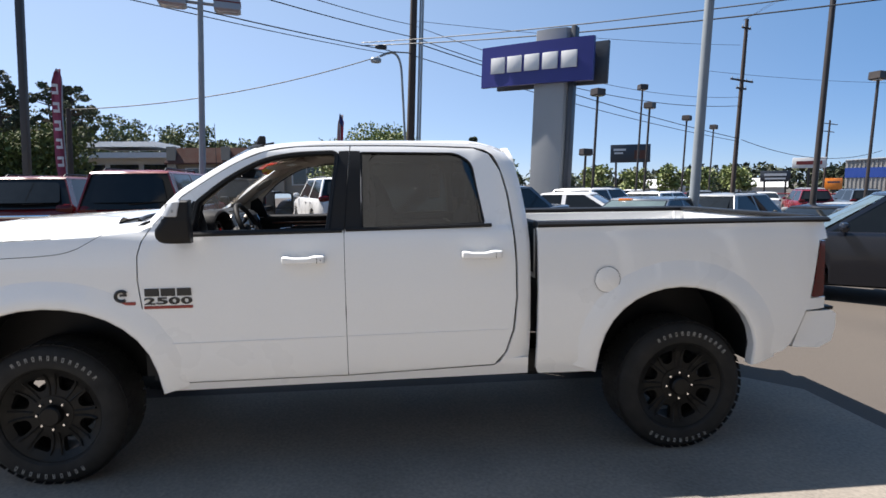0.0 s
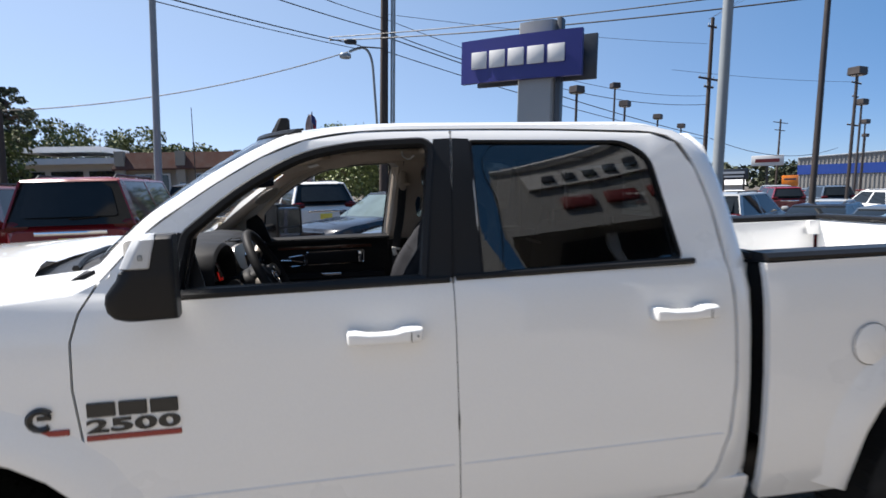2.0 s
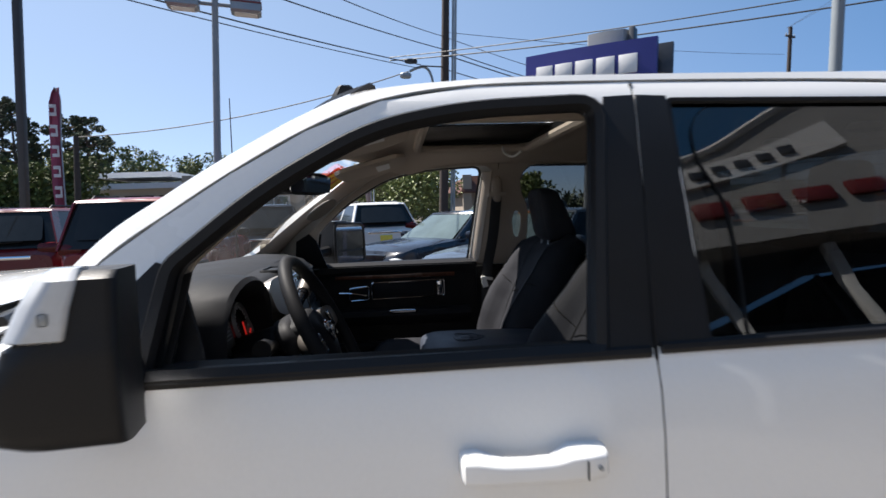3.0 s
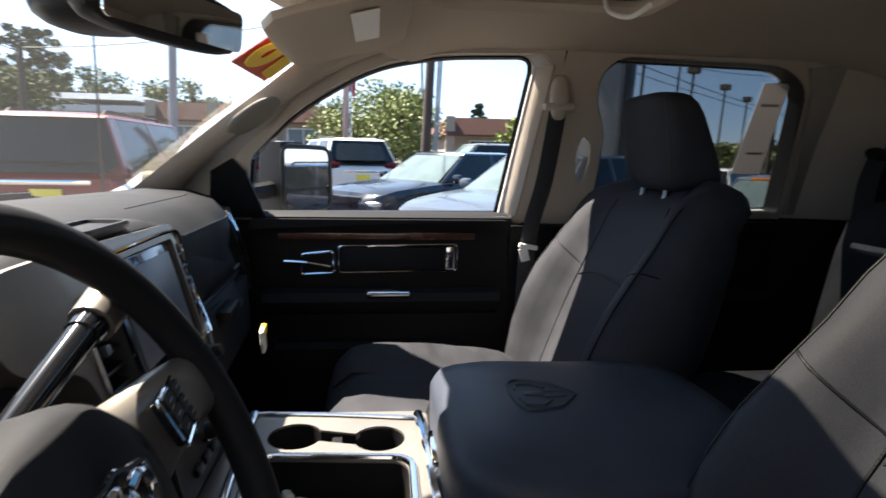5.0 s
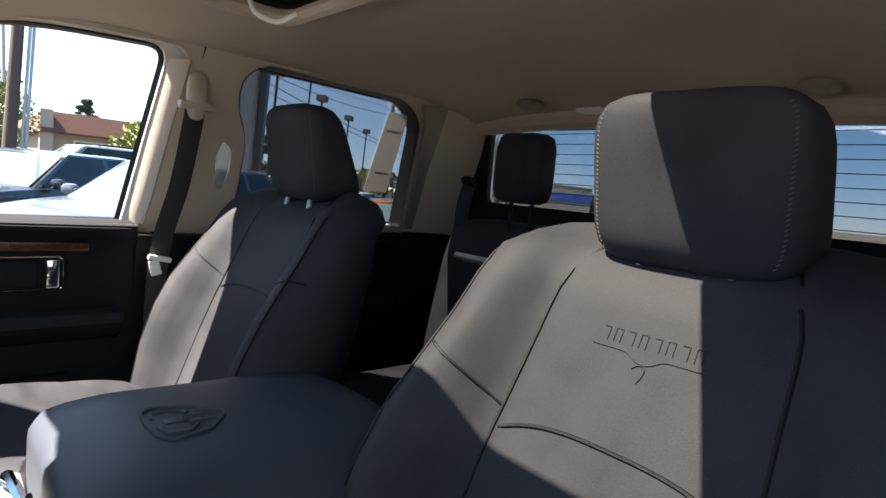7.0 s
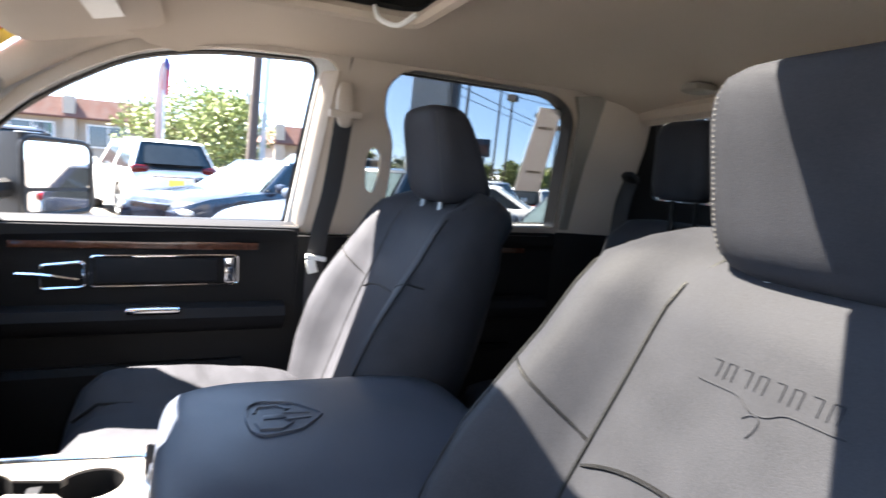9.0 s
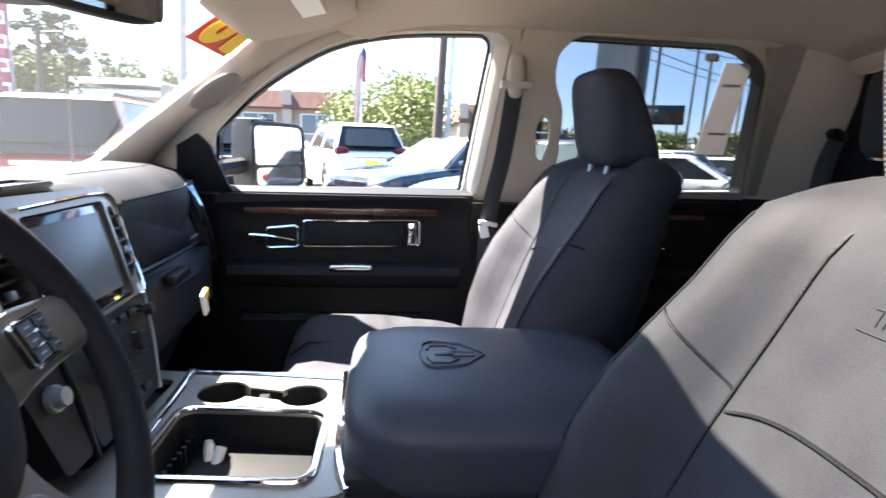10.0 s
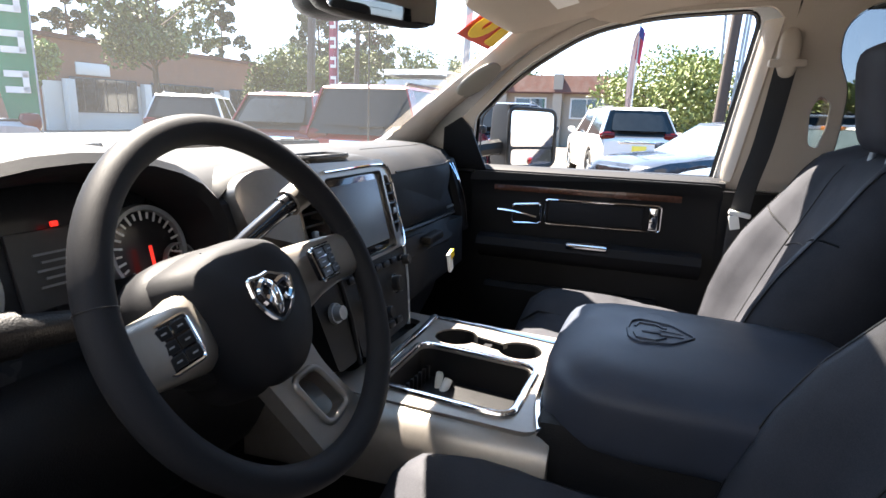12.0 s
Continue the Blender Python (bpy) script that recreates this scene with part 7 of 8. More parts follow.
def lot_lamp(x, y, z, yaw, r=0.07, material=POLE_DARK):
    t = thing("lot_lamp", "dark pole lamp over the car lot", "street lamp", "lot lamps")
    g = ground_z(x, y)
    part("pole", rod((x, y, g - 0.02), (x, y, z), r, r * 0.8, 10), material, t)
    bm, m = lamp_head((x, y, z + 0.12), yaw, (0.5, 0.5, 0.32))
    part("lamp_head", bm, POLE_DARK, t)
    part("lens", placed(box((0, 0, -0.165), (0.36, 0.36, 0.012)), m), LAMP_CLEAR, t)
    LEANED.append((t, x, y, 2.0))
    return t


def wood_pole(x, y, z, arms, r=0.16, yaw=20, label="tall creosoted utility pole with crossarms"):
    t = thing("utility_pole", label, "utility pole", "utility poles")
    part("pole", rod((x, y, ground_z(x, y) - 0.02), (x, y, z), r, r * 0.7, 12), POLE_WOOD, t)
    d = Vector((math.cos(radians(yaw)), math.sin(radians(yaw)), 0))
    for h, w in arms:
        a = part("crossarm", placed(box((0, 0, 0), (w, 0.1, 0.12), 0.01, 1), Matrix.Translation((x, y, h)) @ pose(0, 0, 0, 0, 0, yaw)), POLE_WOOD, t)
        for s in (-0.45, -0.2, 0.2, 0.45):
            p = Vector((x, y, h + 0.06)) + d * (w * s)
            part("insulator", rod(p, p + Vector((0, 0, 0.14)), 0.035, 0.02, 8), STEEL, a)
    LEANED.append((t, x, y, 6.0))
    return t


twin_lamp(-2.46, 11.7, 6.15, 12)
big = wood_pole(3.24, 21.85, 12.5, [], 0.19, label="dark utility pole with a street light and conduits")
for dx in (0.30, 0.40):
    part("conduit", rod((3.24 + dx, 21.75, 0.15), (3.24 + dx - 0.02, 21.75, 11.5), 0.045), POLE_GREY, big)
arm = part("light_arm", tube(spline([(3.0, 21.75, 3.6), (2.85, 21.7, 5.6), (2.72, 21.65, 6.8), (2.4, 21.6, 7.2), (1.85, 21.5, 7.0)], 5), 0.05, 8), POLE_GREY, big, "bent steel street-light arm")
part("light_head", cushion((1.7, 21.45, 6.82), (0.45, 0.26, 0.24), 3, 8), STEEL, arm)
part("splice_box", cushion((1.9, 21.6, 7.4), (0.5, 0.2, 0.2), 3, 8), CABLE, big)
LEANED.append((tagged(solid("steel_pole", rod((8.57, 8.21, -0.02), (8.57, 8.21, 9.5), 0.105, 0.085, 16), POLE_GREY, "grey painted steel lamp pole by the cargo bed", "pole"), group="lot lamps"), 8.57, 8.21, 4.5))
LEANED.append((solid("dark_pole", rod((15.14, 12.99, -0.02), (15.14, 12.99, 10.5), 0.09, 0.075, 14), POLE_DARK, "dark bronze lamp pole", "pole", "lot lamps"), 15.14, 12.99, 5.5))
LEANED.append((solid("brown_post", box((-9.07, 15.94, 4.6), (0.19, 0.19, 9.3), 0.02), POLE_DARK, "tall square dark-brown sign post", "post"), -9.07, 15.94, 3.0))
LEANED.append((solid("short_pole", rod((-10.9, 22.0, 0.1), (-10.9, 22.0, 4.95), 0.14, 0.09, 12), POLE_WOOD, "dark wooden service pole", "utility pole", "utility poles"), -10.9, 22.0, 2.5))
for x, y, z, yaw in ((11.74, 22.98, 5.75, 20), (16.5, 27.7, 5.8, 40), (21.9, 33.6, 5.8, 40), (27.4, 39.6, 5.8, 40), (21.9, 18.7, 5.8, 10), (30.8, 27.1, 5.8, 10), (41.9, 37.5, 5.8, 10), (56.0, 51.0, 5.8, 10), (11.9, 24.6, 3.1, 10)):
    lot_lamp(x, y, z, yaw)
lot_lamp(17.7, 31.4, 7.4, 0)
wood_pole(27.0, 35.6, 12.9, [(8.75, 2.3), (8.2, 1.0), (12.3, 0.9)], 0.17)
wood_pole(50.5, 47.0, 10.9, [(10.6, 1.8), (9.3, 1.1), (6.6, 2.2)], 0.17)
wood_pole(77.0, 88.0, 11.8, [(11.2, 4.4), (9.9, 3.0)], 0.2)


def cable(a, b, sag, r=0.018, name="overhead_cable"):
    a, b = Vector(a), Vector(b)
    pts = [a.lerp(b, t) - Vector((0, 0, sag * 4 * t * (1 - t))) for t in frange(0, 1, 1 / 16)]
    return solid(name, tube(pts, r, 5), CABLE, "black overhead cable strung to fit the camera's view", "cable", "overhead cables")


# many ends lie on the camera's sight lines; some stop in mid-air
cable((-10.9, 22.0, 4.9), (1.85, 21.5, 7.05), 0.45, 0.022)
cable((-6.6, 7.0, 5.95), (2.32, 21.5, 7.29), 0.12, 0.02)
cable((-6.6, 7.0, 5.80), (2.31, 21.5, 7.15), 0.12, 0.014)
cable((2.32, 21.5, 7.25), (3.4, 21.8, 7.26), 0.0, 0.03)
cable((-3.4, 9.2, 6.38), (3.3, 21.8, 7.93), 0.1, 0.018)
cable((3.3, 21.8, 7.93), (27.0, 35.6, 7.0), 0.9, 0.02)
cable((-1.4, 9.2, 6.15), (3.25, 21.8, 8.44), 0.1, 0.014)
cable((3.25, 21.8, 8.44), (27.0, 35.6, 7.6), 0.9, 0.014)
cable((1.13, 22.2, 7.76), (16.5, 10.0, 6.72), 0.2, 0.020)
cable((1.13, 22.2, 7.64), (19.1, 10.0, 6.78), 0.3, 0.024)
cable((3.4, 21.8, 7.70), (27.0, 35.6, 4.75), 0.25, 0.024)
cable((3.4, 21.8, 7.14), (27.0, 35.6, 4.55), 0.3, 0.02)
cable((27.3, 35.6, 4.65), (48.0, 46.0, 4.4), 1.0, 0.024)
cable((27.0, 40.0, 10.25), (50.5, 47.0, 10.7), 0.2, 0.016)
cable((3.28, 21.8, 8.6), (26.9, 35.6, 11.15), 0.2, 0.012)
cable((27.0, 35.6, 12.8), (24.0, 2.0, 16.0), 0.5, 0.010)
cable((27.05, 35.6, 12.8), (26.0, 2.0, 16.0), 0.5, 0.010)

# ---- pylon sign ----
SA, SB = Vector((5.6, 18.2, 0)), Vector((8.85, 15.5, 0))
sd = (SB - SA).normalized()
yaw_s = math.degrees(math.atan2(sd.y, sd.x))
SM = Matrix.Translation(SA) @ pose(0, 0, 0, 0, 0, yaw_s)
W_S = (SB - SA).length
pylon = thing("pylon_sign", "tall grey dealer pylon with a blue sign panel", "sign")
LEANED.append((pylon, 7.7, 16.4, 5.0))
part("column", placed(loft([[(x, y, z) for x, y in ((1.95, 0.42), (2.08, 0.16), (2.63, 0.08), (3.18, 0.16), (3.31, 0.42), (3.18, 0.6), (2.08, 0.6))] for z in (-0.05, 7.0)]), SM), SIGN_GREY, pylon, "grey sign column")
part("column_edge", placed(box((3.39, 0.42, 3.5), (0.16, 0.34, 7.1), 0.01), SM), SIGN_DARK, pylon)
pan = part("sign_panel", placed(panel([(0, 5.15), (W_S, 5.15), (W_S, 6.58), (0, 6.58)], [], lambda u, v: (u, 0.0 - 0.10 * (1 - (2 * u / W_S - 1) ** 2), v), (0, 0.16, 0), us=frange(0.4, W_S - 0.4, 0.4)), SM), SIGN_BLUE, pylon, "blue sign panel")
part("back_panel", placed(box((W_S / 2 + 0.28, 0.75, 5.84), (W_S, 0.14, 1.42), 0.02), SM), SIGN_DARK, pylon)
n_let = 5
for k in range(n_let):
    u = W_S * (0.09 + 0.80 * (k + 0.5) / n_let)
    part("logo_block", placed(box((u, -0.10 * (1 - (2 * u / W_S - 1) ** 2) - 0.03, 5.88), (W_S * 0.80 / n_let * 0.84, 0.05, 0.56), 0.02), SM), SIGN_WHITE, pan, "white logo block")

# ---- flags ----
def feather_flag(x, y, z0, z1, w, material, letters, yaw, label, lean=0.0):
    f = thing("feather_flag", label, "flag", "feather flags")
    m = Matrix.Translation((x, y, 0)) @ pose(0, 0, 0, 0, 0, yaw)
    part("flag_pole", placed(tube(spline([(0, 0, ground_z(x, y) - 0.02), (0.0, 0, (z0 + z1) / 2), (0.02 + lean * 0.5, 0, z1 - 0.3), (-w * 0.5 + lean, 0, z1)], 5), 0.02, 6), m), STEEL, f)
    cl = part("cloth", placed(loft([[(-0.01 - w * k * q + lean * s * s, 0.05 * math.sin(6 * q + 4 * s), z0 + (z1 - z0) * s) for q in (0, 0.25, 0.5, 0.75, 1)] for s, k in ((0, 0.8), (0.2, 1), (0.45, 1.0), (0.7, 1.0), (0.88, 0.95), (0.96, 0.7), (1, 0.45))], close=False), m), material, f)
    n = len(letters)
    for k, ch in enumerate(letters):
        h = (z1 - z0) * 0.8 / n
        zc = z1 - (z1 - z0) * 0.1 - h * (k + 0.5)
        if ch == "-":
            bm = joined(box((-w * 0.5, -0.06, zc + h * 0.2), (w * 0.62, 0.01, h * 0.16)), box((-w * 0.5, -0.06, zc - h * 0.2), (w * 0.62, 0.01, h * 0.16)), box((-w * 0.28, -0.06, zc), (w * 0.16, 0.01, h * 0.5)))
        else:
            bm = fit_text(text_mesh(ch, 0.5, 0.004, bold=0.012), w * 0.62, h * 0.78, Matrix.Translation((-w * 0.5, -0.07, zc)) @ pose(0, 0, 0, 90))
        part("letter", placed(bm, m), SIGN_WHITE, cl)
    return f


feather_flag(-6.95, 14.0, 1.9, 5.0, 0.24, FLAG_PURPLE, "-----", 25, "slim faded purple feather flag with pale lettering", 0.06)
feather_flag(-9.9, 7.9, 1.3, 4.9, 0.62, FLAG_GREEN, "----", 55, "green feather flag with white lettering")
feather_flag(0.25, 21.0, 1.9, 4.6, 0.22, FLAG_PALE, "", 20, "slim faded pink feather flag", 0.1)
us = thing("small_flag", "small striped flag on a thin staff", "flag")
part("staff", rod((0.55, 15.2, 0.2), (0.62, 15.2, 3.95), 0.018), STEEL, us)
part("cloth", loft([[(0.61 + 0.13 * q - 0.06 * s, 15.2 + 0.03 * math.sin(5 * q), 3.9 - 0.75 * s - 0.2 * q) for q in (0, 0.33, 0.66, 1)] for s in (0, 0.5, 1)], close=False), FLAG_RED, us)
part("canton", loft([[(0.60 + 0.11 * q, 15.17, 3.9 - 0.25 * s - 0.12 * q) for q in (0, 1)] for s in (0, 1)], close=False), FLAG_BLUE, us)


# ---- buildings ----
def window(parent, c, w, h, n, axis, material=SHOP_GLASS, frame_m=SIGN_WHITE):
    """A window strip of n panes in a frame, on a wall that faces -y (axis 'x') or +x (axis 'y')."""
    def bx(a, z, wa, hz, depth, off):
        return box((c[0] + a, c[1] - off, c[2] + z), (wa, depth, hz)) if axis == "x" else box((c[0] + off, c[1] + a, c[2] + z), (depth, wa, hz))
    win = part("window", bx(0, 0, w + 0.12, h + 0.12, 0.08, 0.03), frame_m, parent)
    for k in range(n):
        part("pane", bx(-w / 2 + w * (k + 0.5) / n, 0, w / n - 0.07, h - 0.04, 0.05, 0.07), material, win)
    return win


def mansard(x0, x1, y0, z, label, depth=10):
    b = thing("low_shop_building", label, "building")
    g = 0.2
    part("wall", box(((x0 + x1) / 2, y0 + depth / 2, (g + z - 0.9) / 2), (x1 - x0, depth, z - 0.9 - g + 0.4)), BEIGE_WALL, b)
    r = loft([[(x0 - 0.4 + k, y0 - 0.5 + k, zz), (x1 + 0.4 - k, y0 - 0.5 + k, zz), (x1 + 0.4 - k, y0 + depth + 0.5 - k, zz), (x0 - 0.4 + k, y0 + depth + 0.5 - k, zz)] for zz, k in ((z - 0.98, 0.0), (z - 0.9, 0.0), (z, 0.45))])
    part("mansard_roof", r, BROWN_ROOF, b, "brown shingled mansard roof", 0)
    n = max(1, int((x1 - x0) / 3))
    for k in range(n):
        xc = x0 + (x1 - x0) * (k + 0.5) / n
        window(b, (xc, y0 - 0.01, z - 1.75), 1.7, 1.0, 2, "x")
    for k in range(n + 1):
        part("pilaster", box((x0 + (x1 - x0) * k / n, y0 - 0.28, (z + 0.2) / 2), (0.5, 0.3, z - 0.1)), BEIGE_WALL, b)
    return b


mansard(-10.6, -1.2, 33.0, 4.05, "low beige shop building with a brown mansard roof")
mansard(5.2, 9.2, 32.0, 3.6, "small brown-roofed shop building behind the trees")
wl = thing("low_white_building", "long low white building with open bays", "building")
part("wall", box((-15.0, 40.0, 1.85), (6.6, 7, 3.6)), WHITE_WALL, wl)
part("roof", loft([[(-18.9, 35.6, z), (-11.2, 35.6, z), (-11.2, 44.5, z + 0.5), (-18.9, 44.5, z + 0.5)] for z in (3.6, 3.95)]), SIGN_WHITE, wl, "pale metal roof", 0)
part("upper_roof", box((-16.5, 42.0, 4.75), (5.0, 5.0, 0.35)), SIGN_WHITE, wl, "pale upper roof", 0)
for k in range(3):
    part("bay_door", box((-17.0 + 2.1 * k, 36.47, 2.0), (1.75, 0.1, 2.4)), SHOP_GLASS, wl)

bb_ = thing("brick_shop_building", "tan brick shop building with dark windows and white columns", "building")
part("wall", box((-36.0, 33.0, 2.7), (10, 21, 5.4)), BRICK_WALL, bb_)
part("parapet", box((-31.0, 33.0, 5.4), (0.5, 21.4, 0.25)), BROWN_ROOF, bb_)
part("lower_wall", box((-31.0, 33.0, 1.5), (0.3, 20.6, 2.9)), WHITE_WALL, bb_)
for yc, w in ((26.5, 4.4), (32.8, 5.6), (39.8, 4.6)):
    window(bb_, (-30.85, yc, 2.25), w, 1.9, 6, "y", frame_m=SIGN_DARK)
for yc in (24.0, 29.3, 36.6, 42.6):
    part("column", box((-30.6, yc, 1.55), (0.4, 0.55, 3.1), 0.03), WHITE_WALL, bb_)
part("name_board", box((-30.95, 25.9, 3.75), (0.1, 2.2, 0.7), 0.02), SIGN_WHITE, bb_)
part("entrance_ramp", loft([[(-30.4, 38.2, z0), (-28.0, 38.2, z0), (-28.0, 42.4, z1), (-30.4, 42.4, z1)] for z0, z1 in ((0.0, 0.0), (2.2, 0.7))]), WHITE_WALL, bb_, smooth=0)

# corrugated hall with a blue band
hall = thing("corrugated_hall", "grey corrugated hall with a blue band", "building")
HA, hd = Vector((68.6, 74, 0)), Vector((0.555, -0.832, 0))
HM = Matrix.Translation(HA) @ Matrix.Rotation(math.atan2(hd.y, hd.x), 4, "Z")
part("wall", placed(panel([(0, -0.8), (24, -0.8), (24, 4.5), (12, 5.0), (0, 4.5)], [], lambda u, v: (u, 0, v), (0, 14, 0)), HM), CORRUGATED, hall, smooth=0)
for k in range(48):
    u = 0.25 + 0.5 * k
    top = 4.5 + 0.5 * (1 - abs(u - 12) / 12)
    part("cladding_rib", placed(box((u, -0.04, top / 2), (0.16, 0.09, top - 0.1)), HM), CORRUGATED, hall)
part("blue_band", placed(box((12, -0.10, 2.75), (24, 0.06, 1.4)), HM), BLUE_BAND, hall)
part("roof_edge", placed(joined(rod((0, -0.1, 4.5), (12, -0.1, 5.0), 0.12, None, 6), rod((12, -0.1, 5.0), (24, -0.1, 4.5), 0.12, None, 6)), HM), STEEL, hall)
fence = thing("rail_fence", "thin brown rail fence round the lot", "fence")
part("rail", rod((22.1, 46.7, 0.8), (53.0, 17.0, 0.6), 0.05, None, 6), RED_PANEL, fence)
for k in range(15):
    part("post", rod((22.1 + 2.2 * k, 46.7 - 2.12 * k, -0.6), (22.1 + 2.2 * k, 46.7 - 2.12 * k, 0.85), 0.05, None, 6), STEEL, fence)


def signboard(x, y, zc, w, h, yaw, body, label, stripes, legs=1):
    b = thing("billboard", label, "billboard")
    m = Matrix.Translation((x, y, 0)) @ pose(0, 0, 0, 0, 0, yaw)
    part("board", placed(box((0, 0, zc), (w, 0.3, h), 0.03), m), body, b)
    for k in range(legs):
        xx = 0 if legs == 1 else -w * 0.35 + w * 0.7 * k / (legs - 1)
        part("leg", placed(rod((xx, 0.1, -0.05), (xx, 0.1, zc), 0.12, None, 8), m), POLE_DARK, b)
    for (dx, dz, ww, hh, mm) in stripes:
        part("print", placed(box((dx, -0.17, zc + dz), (ww, 0.03, hh)), m), mm, b)
    return b


signboard(31.0, 62.5, 5.1, 4.5, 2.1, -20, SIGN_DARK, "dark billboard on a steel post", [(-1.2, 0.45, 1.4, 0.25, SIGN_WHITE), (-1.3, 0.05, 1.0, 0.2, SIGN_WHITE), (1.2, -0.15, 1.5, 1.0, BROWN_ROOF)], 2)
signboard(48.7, 56.0, 3.65, 3.2, 1.15, -40, SIGN_WHITE, "white roadside sign on a post", [(0, 0, 2.4, 0.4, RED_PANEL)])
signboard(52.0, 66.0, 2.3, 3.4, 1.4, -37, SIGN_DARK, "green and dark roadside billboard", [(0, 0.2, 2.5, 0.3, SIGN_WHITE), (0, -0.3, 2.3, 0.22, SIGN_WHITE)], 2)
signboard(53.7, 58.3, 1.3, 1.7, 1.3, -42, AMBER, "small yellow roadside sign", [(0, 0.2, 1.2, 0.2, SIGN_DARK)])
for k, (x, y, w) in enumerate(((54, 71, 5), (62, 84, 7), (40, 74, 7))):
    sh = thing("distant_shed", "distant low white shed with a pitched roof", "building", "distant sheds")
    m = Matrix.Translation((x, y, -1.9)) @ pose(0, 0, 0, 0, 0, -35)
    part("wall", placed(box((0, 0, 1.4), (w, 6, 3)), m), WHITE_WALL, sh)
    part("roof", placed(loft([[(-w / 2 - 0.3, -3.4, 2.8), (w / 2 + 0.3, -3.4, 2.8), (w / 2 + 0.3, 0, 4.0), (-w / 2 - 0.3, 0, 4.0)], [(-w / 2 - 0.3, 3.4, 2.8), (w / 2 + 0.3, 3.4, 2.8), (w / 2 + 0.3, 0.02, 4.0), (-w / 2 - 0.3, 0.02, 4.0)]]), m), SIGN_WHITE if k != 1 else BROWN_ROOF, sh, smooth=0)

# ---- dealership behind the camera ----
deal = thing("dealership_building", "white dealership front with a curved fascia and dark glass", "building")
DM = Matrix.Translation((5.18, -7.64, 0)) @ pose(0, 0, 0, 0, 0, 12.8)
ARCH = [(-0.6, 8.60), (0.6, 8.68), (1.7, 8.82), (2.7, 9.15), (4.2, 9.9), (6.0, 10.5), (9.0, 10.9), (14.0, 10.5)]
FAS = [(-0.6, 6.3), (14, 6.3)] + ARCH[::-1]
part("fascia", placed(panel(FAS, [], lambda u, v: (u, 0, v), (0, -0.6, 0)), DM), GREY_WALL, deal, "pale grey curved fascia", 0)
part("fascia_edge", placed(tube(spline([(x, 0.02, z + 0.02) for x, z in ARCH], 4), 0.09, 6), DM), SIGN_WHITE, deal)
part("wall", placed(box((6.7, -2.1, 3.1), (14.6, 0.4, 6.2)), DM), SHOP_GLASS, deal, "dark showroom glazing")
part("soffit", placed(box((6.7, -1.2, 6.36), (14.6, 1.6, 0.1)), DM), SIGN_DARK, deal)
for k in range(8):
    part("mullion", placed(box((0.2 + 1.9 * k, -1.86, 3.1), (0.10, 0.12, 6.2)), DM), SIGN_DARK, deal)
for x in (1.53, 3.72, 8.1, 12.4):
    part("pier", placed(box((x, -0.5, 3.1), (0.22, 0.22, 6.3), 0.02), DM), WHITE_WALL, deal)
part("entrance_tower", placed(loft([[(-1.25 + t, -0.2, z), (-1.25 + t, -3.5, z), (-9.0, -3.5, z), (-9.0, -0.6, z), (-5.0, 0.1, z)] for z, t in ((-0.05, 0.5), (6.0, 0.25), (10.4, -0.15))]), DM), GREY_WALL, deal, "pale grey entrance tower", 0)
brd = part("brand_board", placed(panel([(0.1, 7.72), (1.6, 7.82), (3.2, 8.12), (4.9, 8.60), (4.75, 9.25), (3.0, 8.72), (1.5, 8.40), (0.0, 8.26)], [], lambda u, v: (u, 0.12, v), (0, -0.1, 0)), DM), SIGN_WHITE, deal, "white curved brand board", 0)
for k in range(8):
    x = 0.55 + 0.46 * k
    z = lerp_table([(0.0, 7.99), (1.6, 8.11), (3.1, 8.43), (4.8, 8.92)], x)
    part("logo_block", placed(box((x, 0.15, z), (0.27, 0.05, 0.24), 0.01), DM), SIGN_DARK, brd)
for k in range(6):
    part("red_block", placed(box((1.0 + 0.91 * k, 0.06, 7.12 + 0.04 * k), (0.68, 0.12, 0.42), 0.05), DM), RED_PANEL, deal, "red sign block")


# ---- leaned things ----
# the scene lies square to the pickup, taken to stand on a gentle slope: poles, lamps and pylon lean towards its tail,
# by an angle and pivots fitted to the camera's view
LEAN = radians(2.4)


def lean_to_view(ob, x, y, h):
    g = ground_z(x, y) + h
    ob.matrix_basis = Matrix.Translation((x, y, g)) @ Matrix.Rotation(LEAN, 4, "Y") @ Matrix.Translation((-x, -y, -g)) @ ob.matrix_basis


for ob, x, y, h in LEANED:
    lean_to_view(ob, x, y, h)


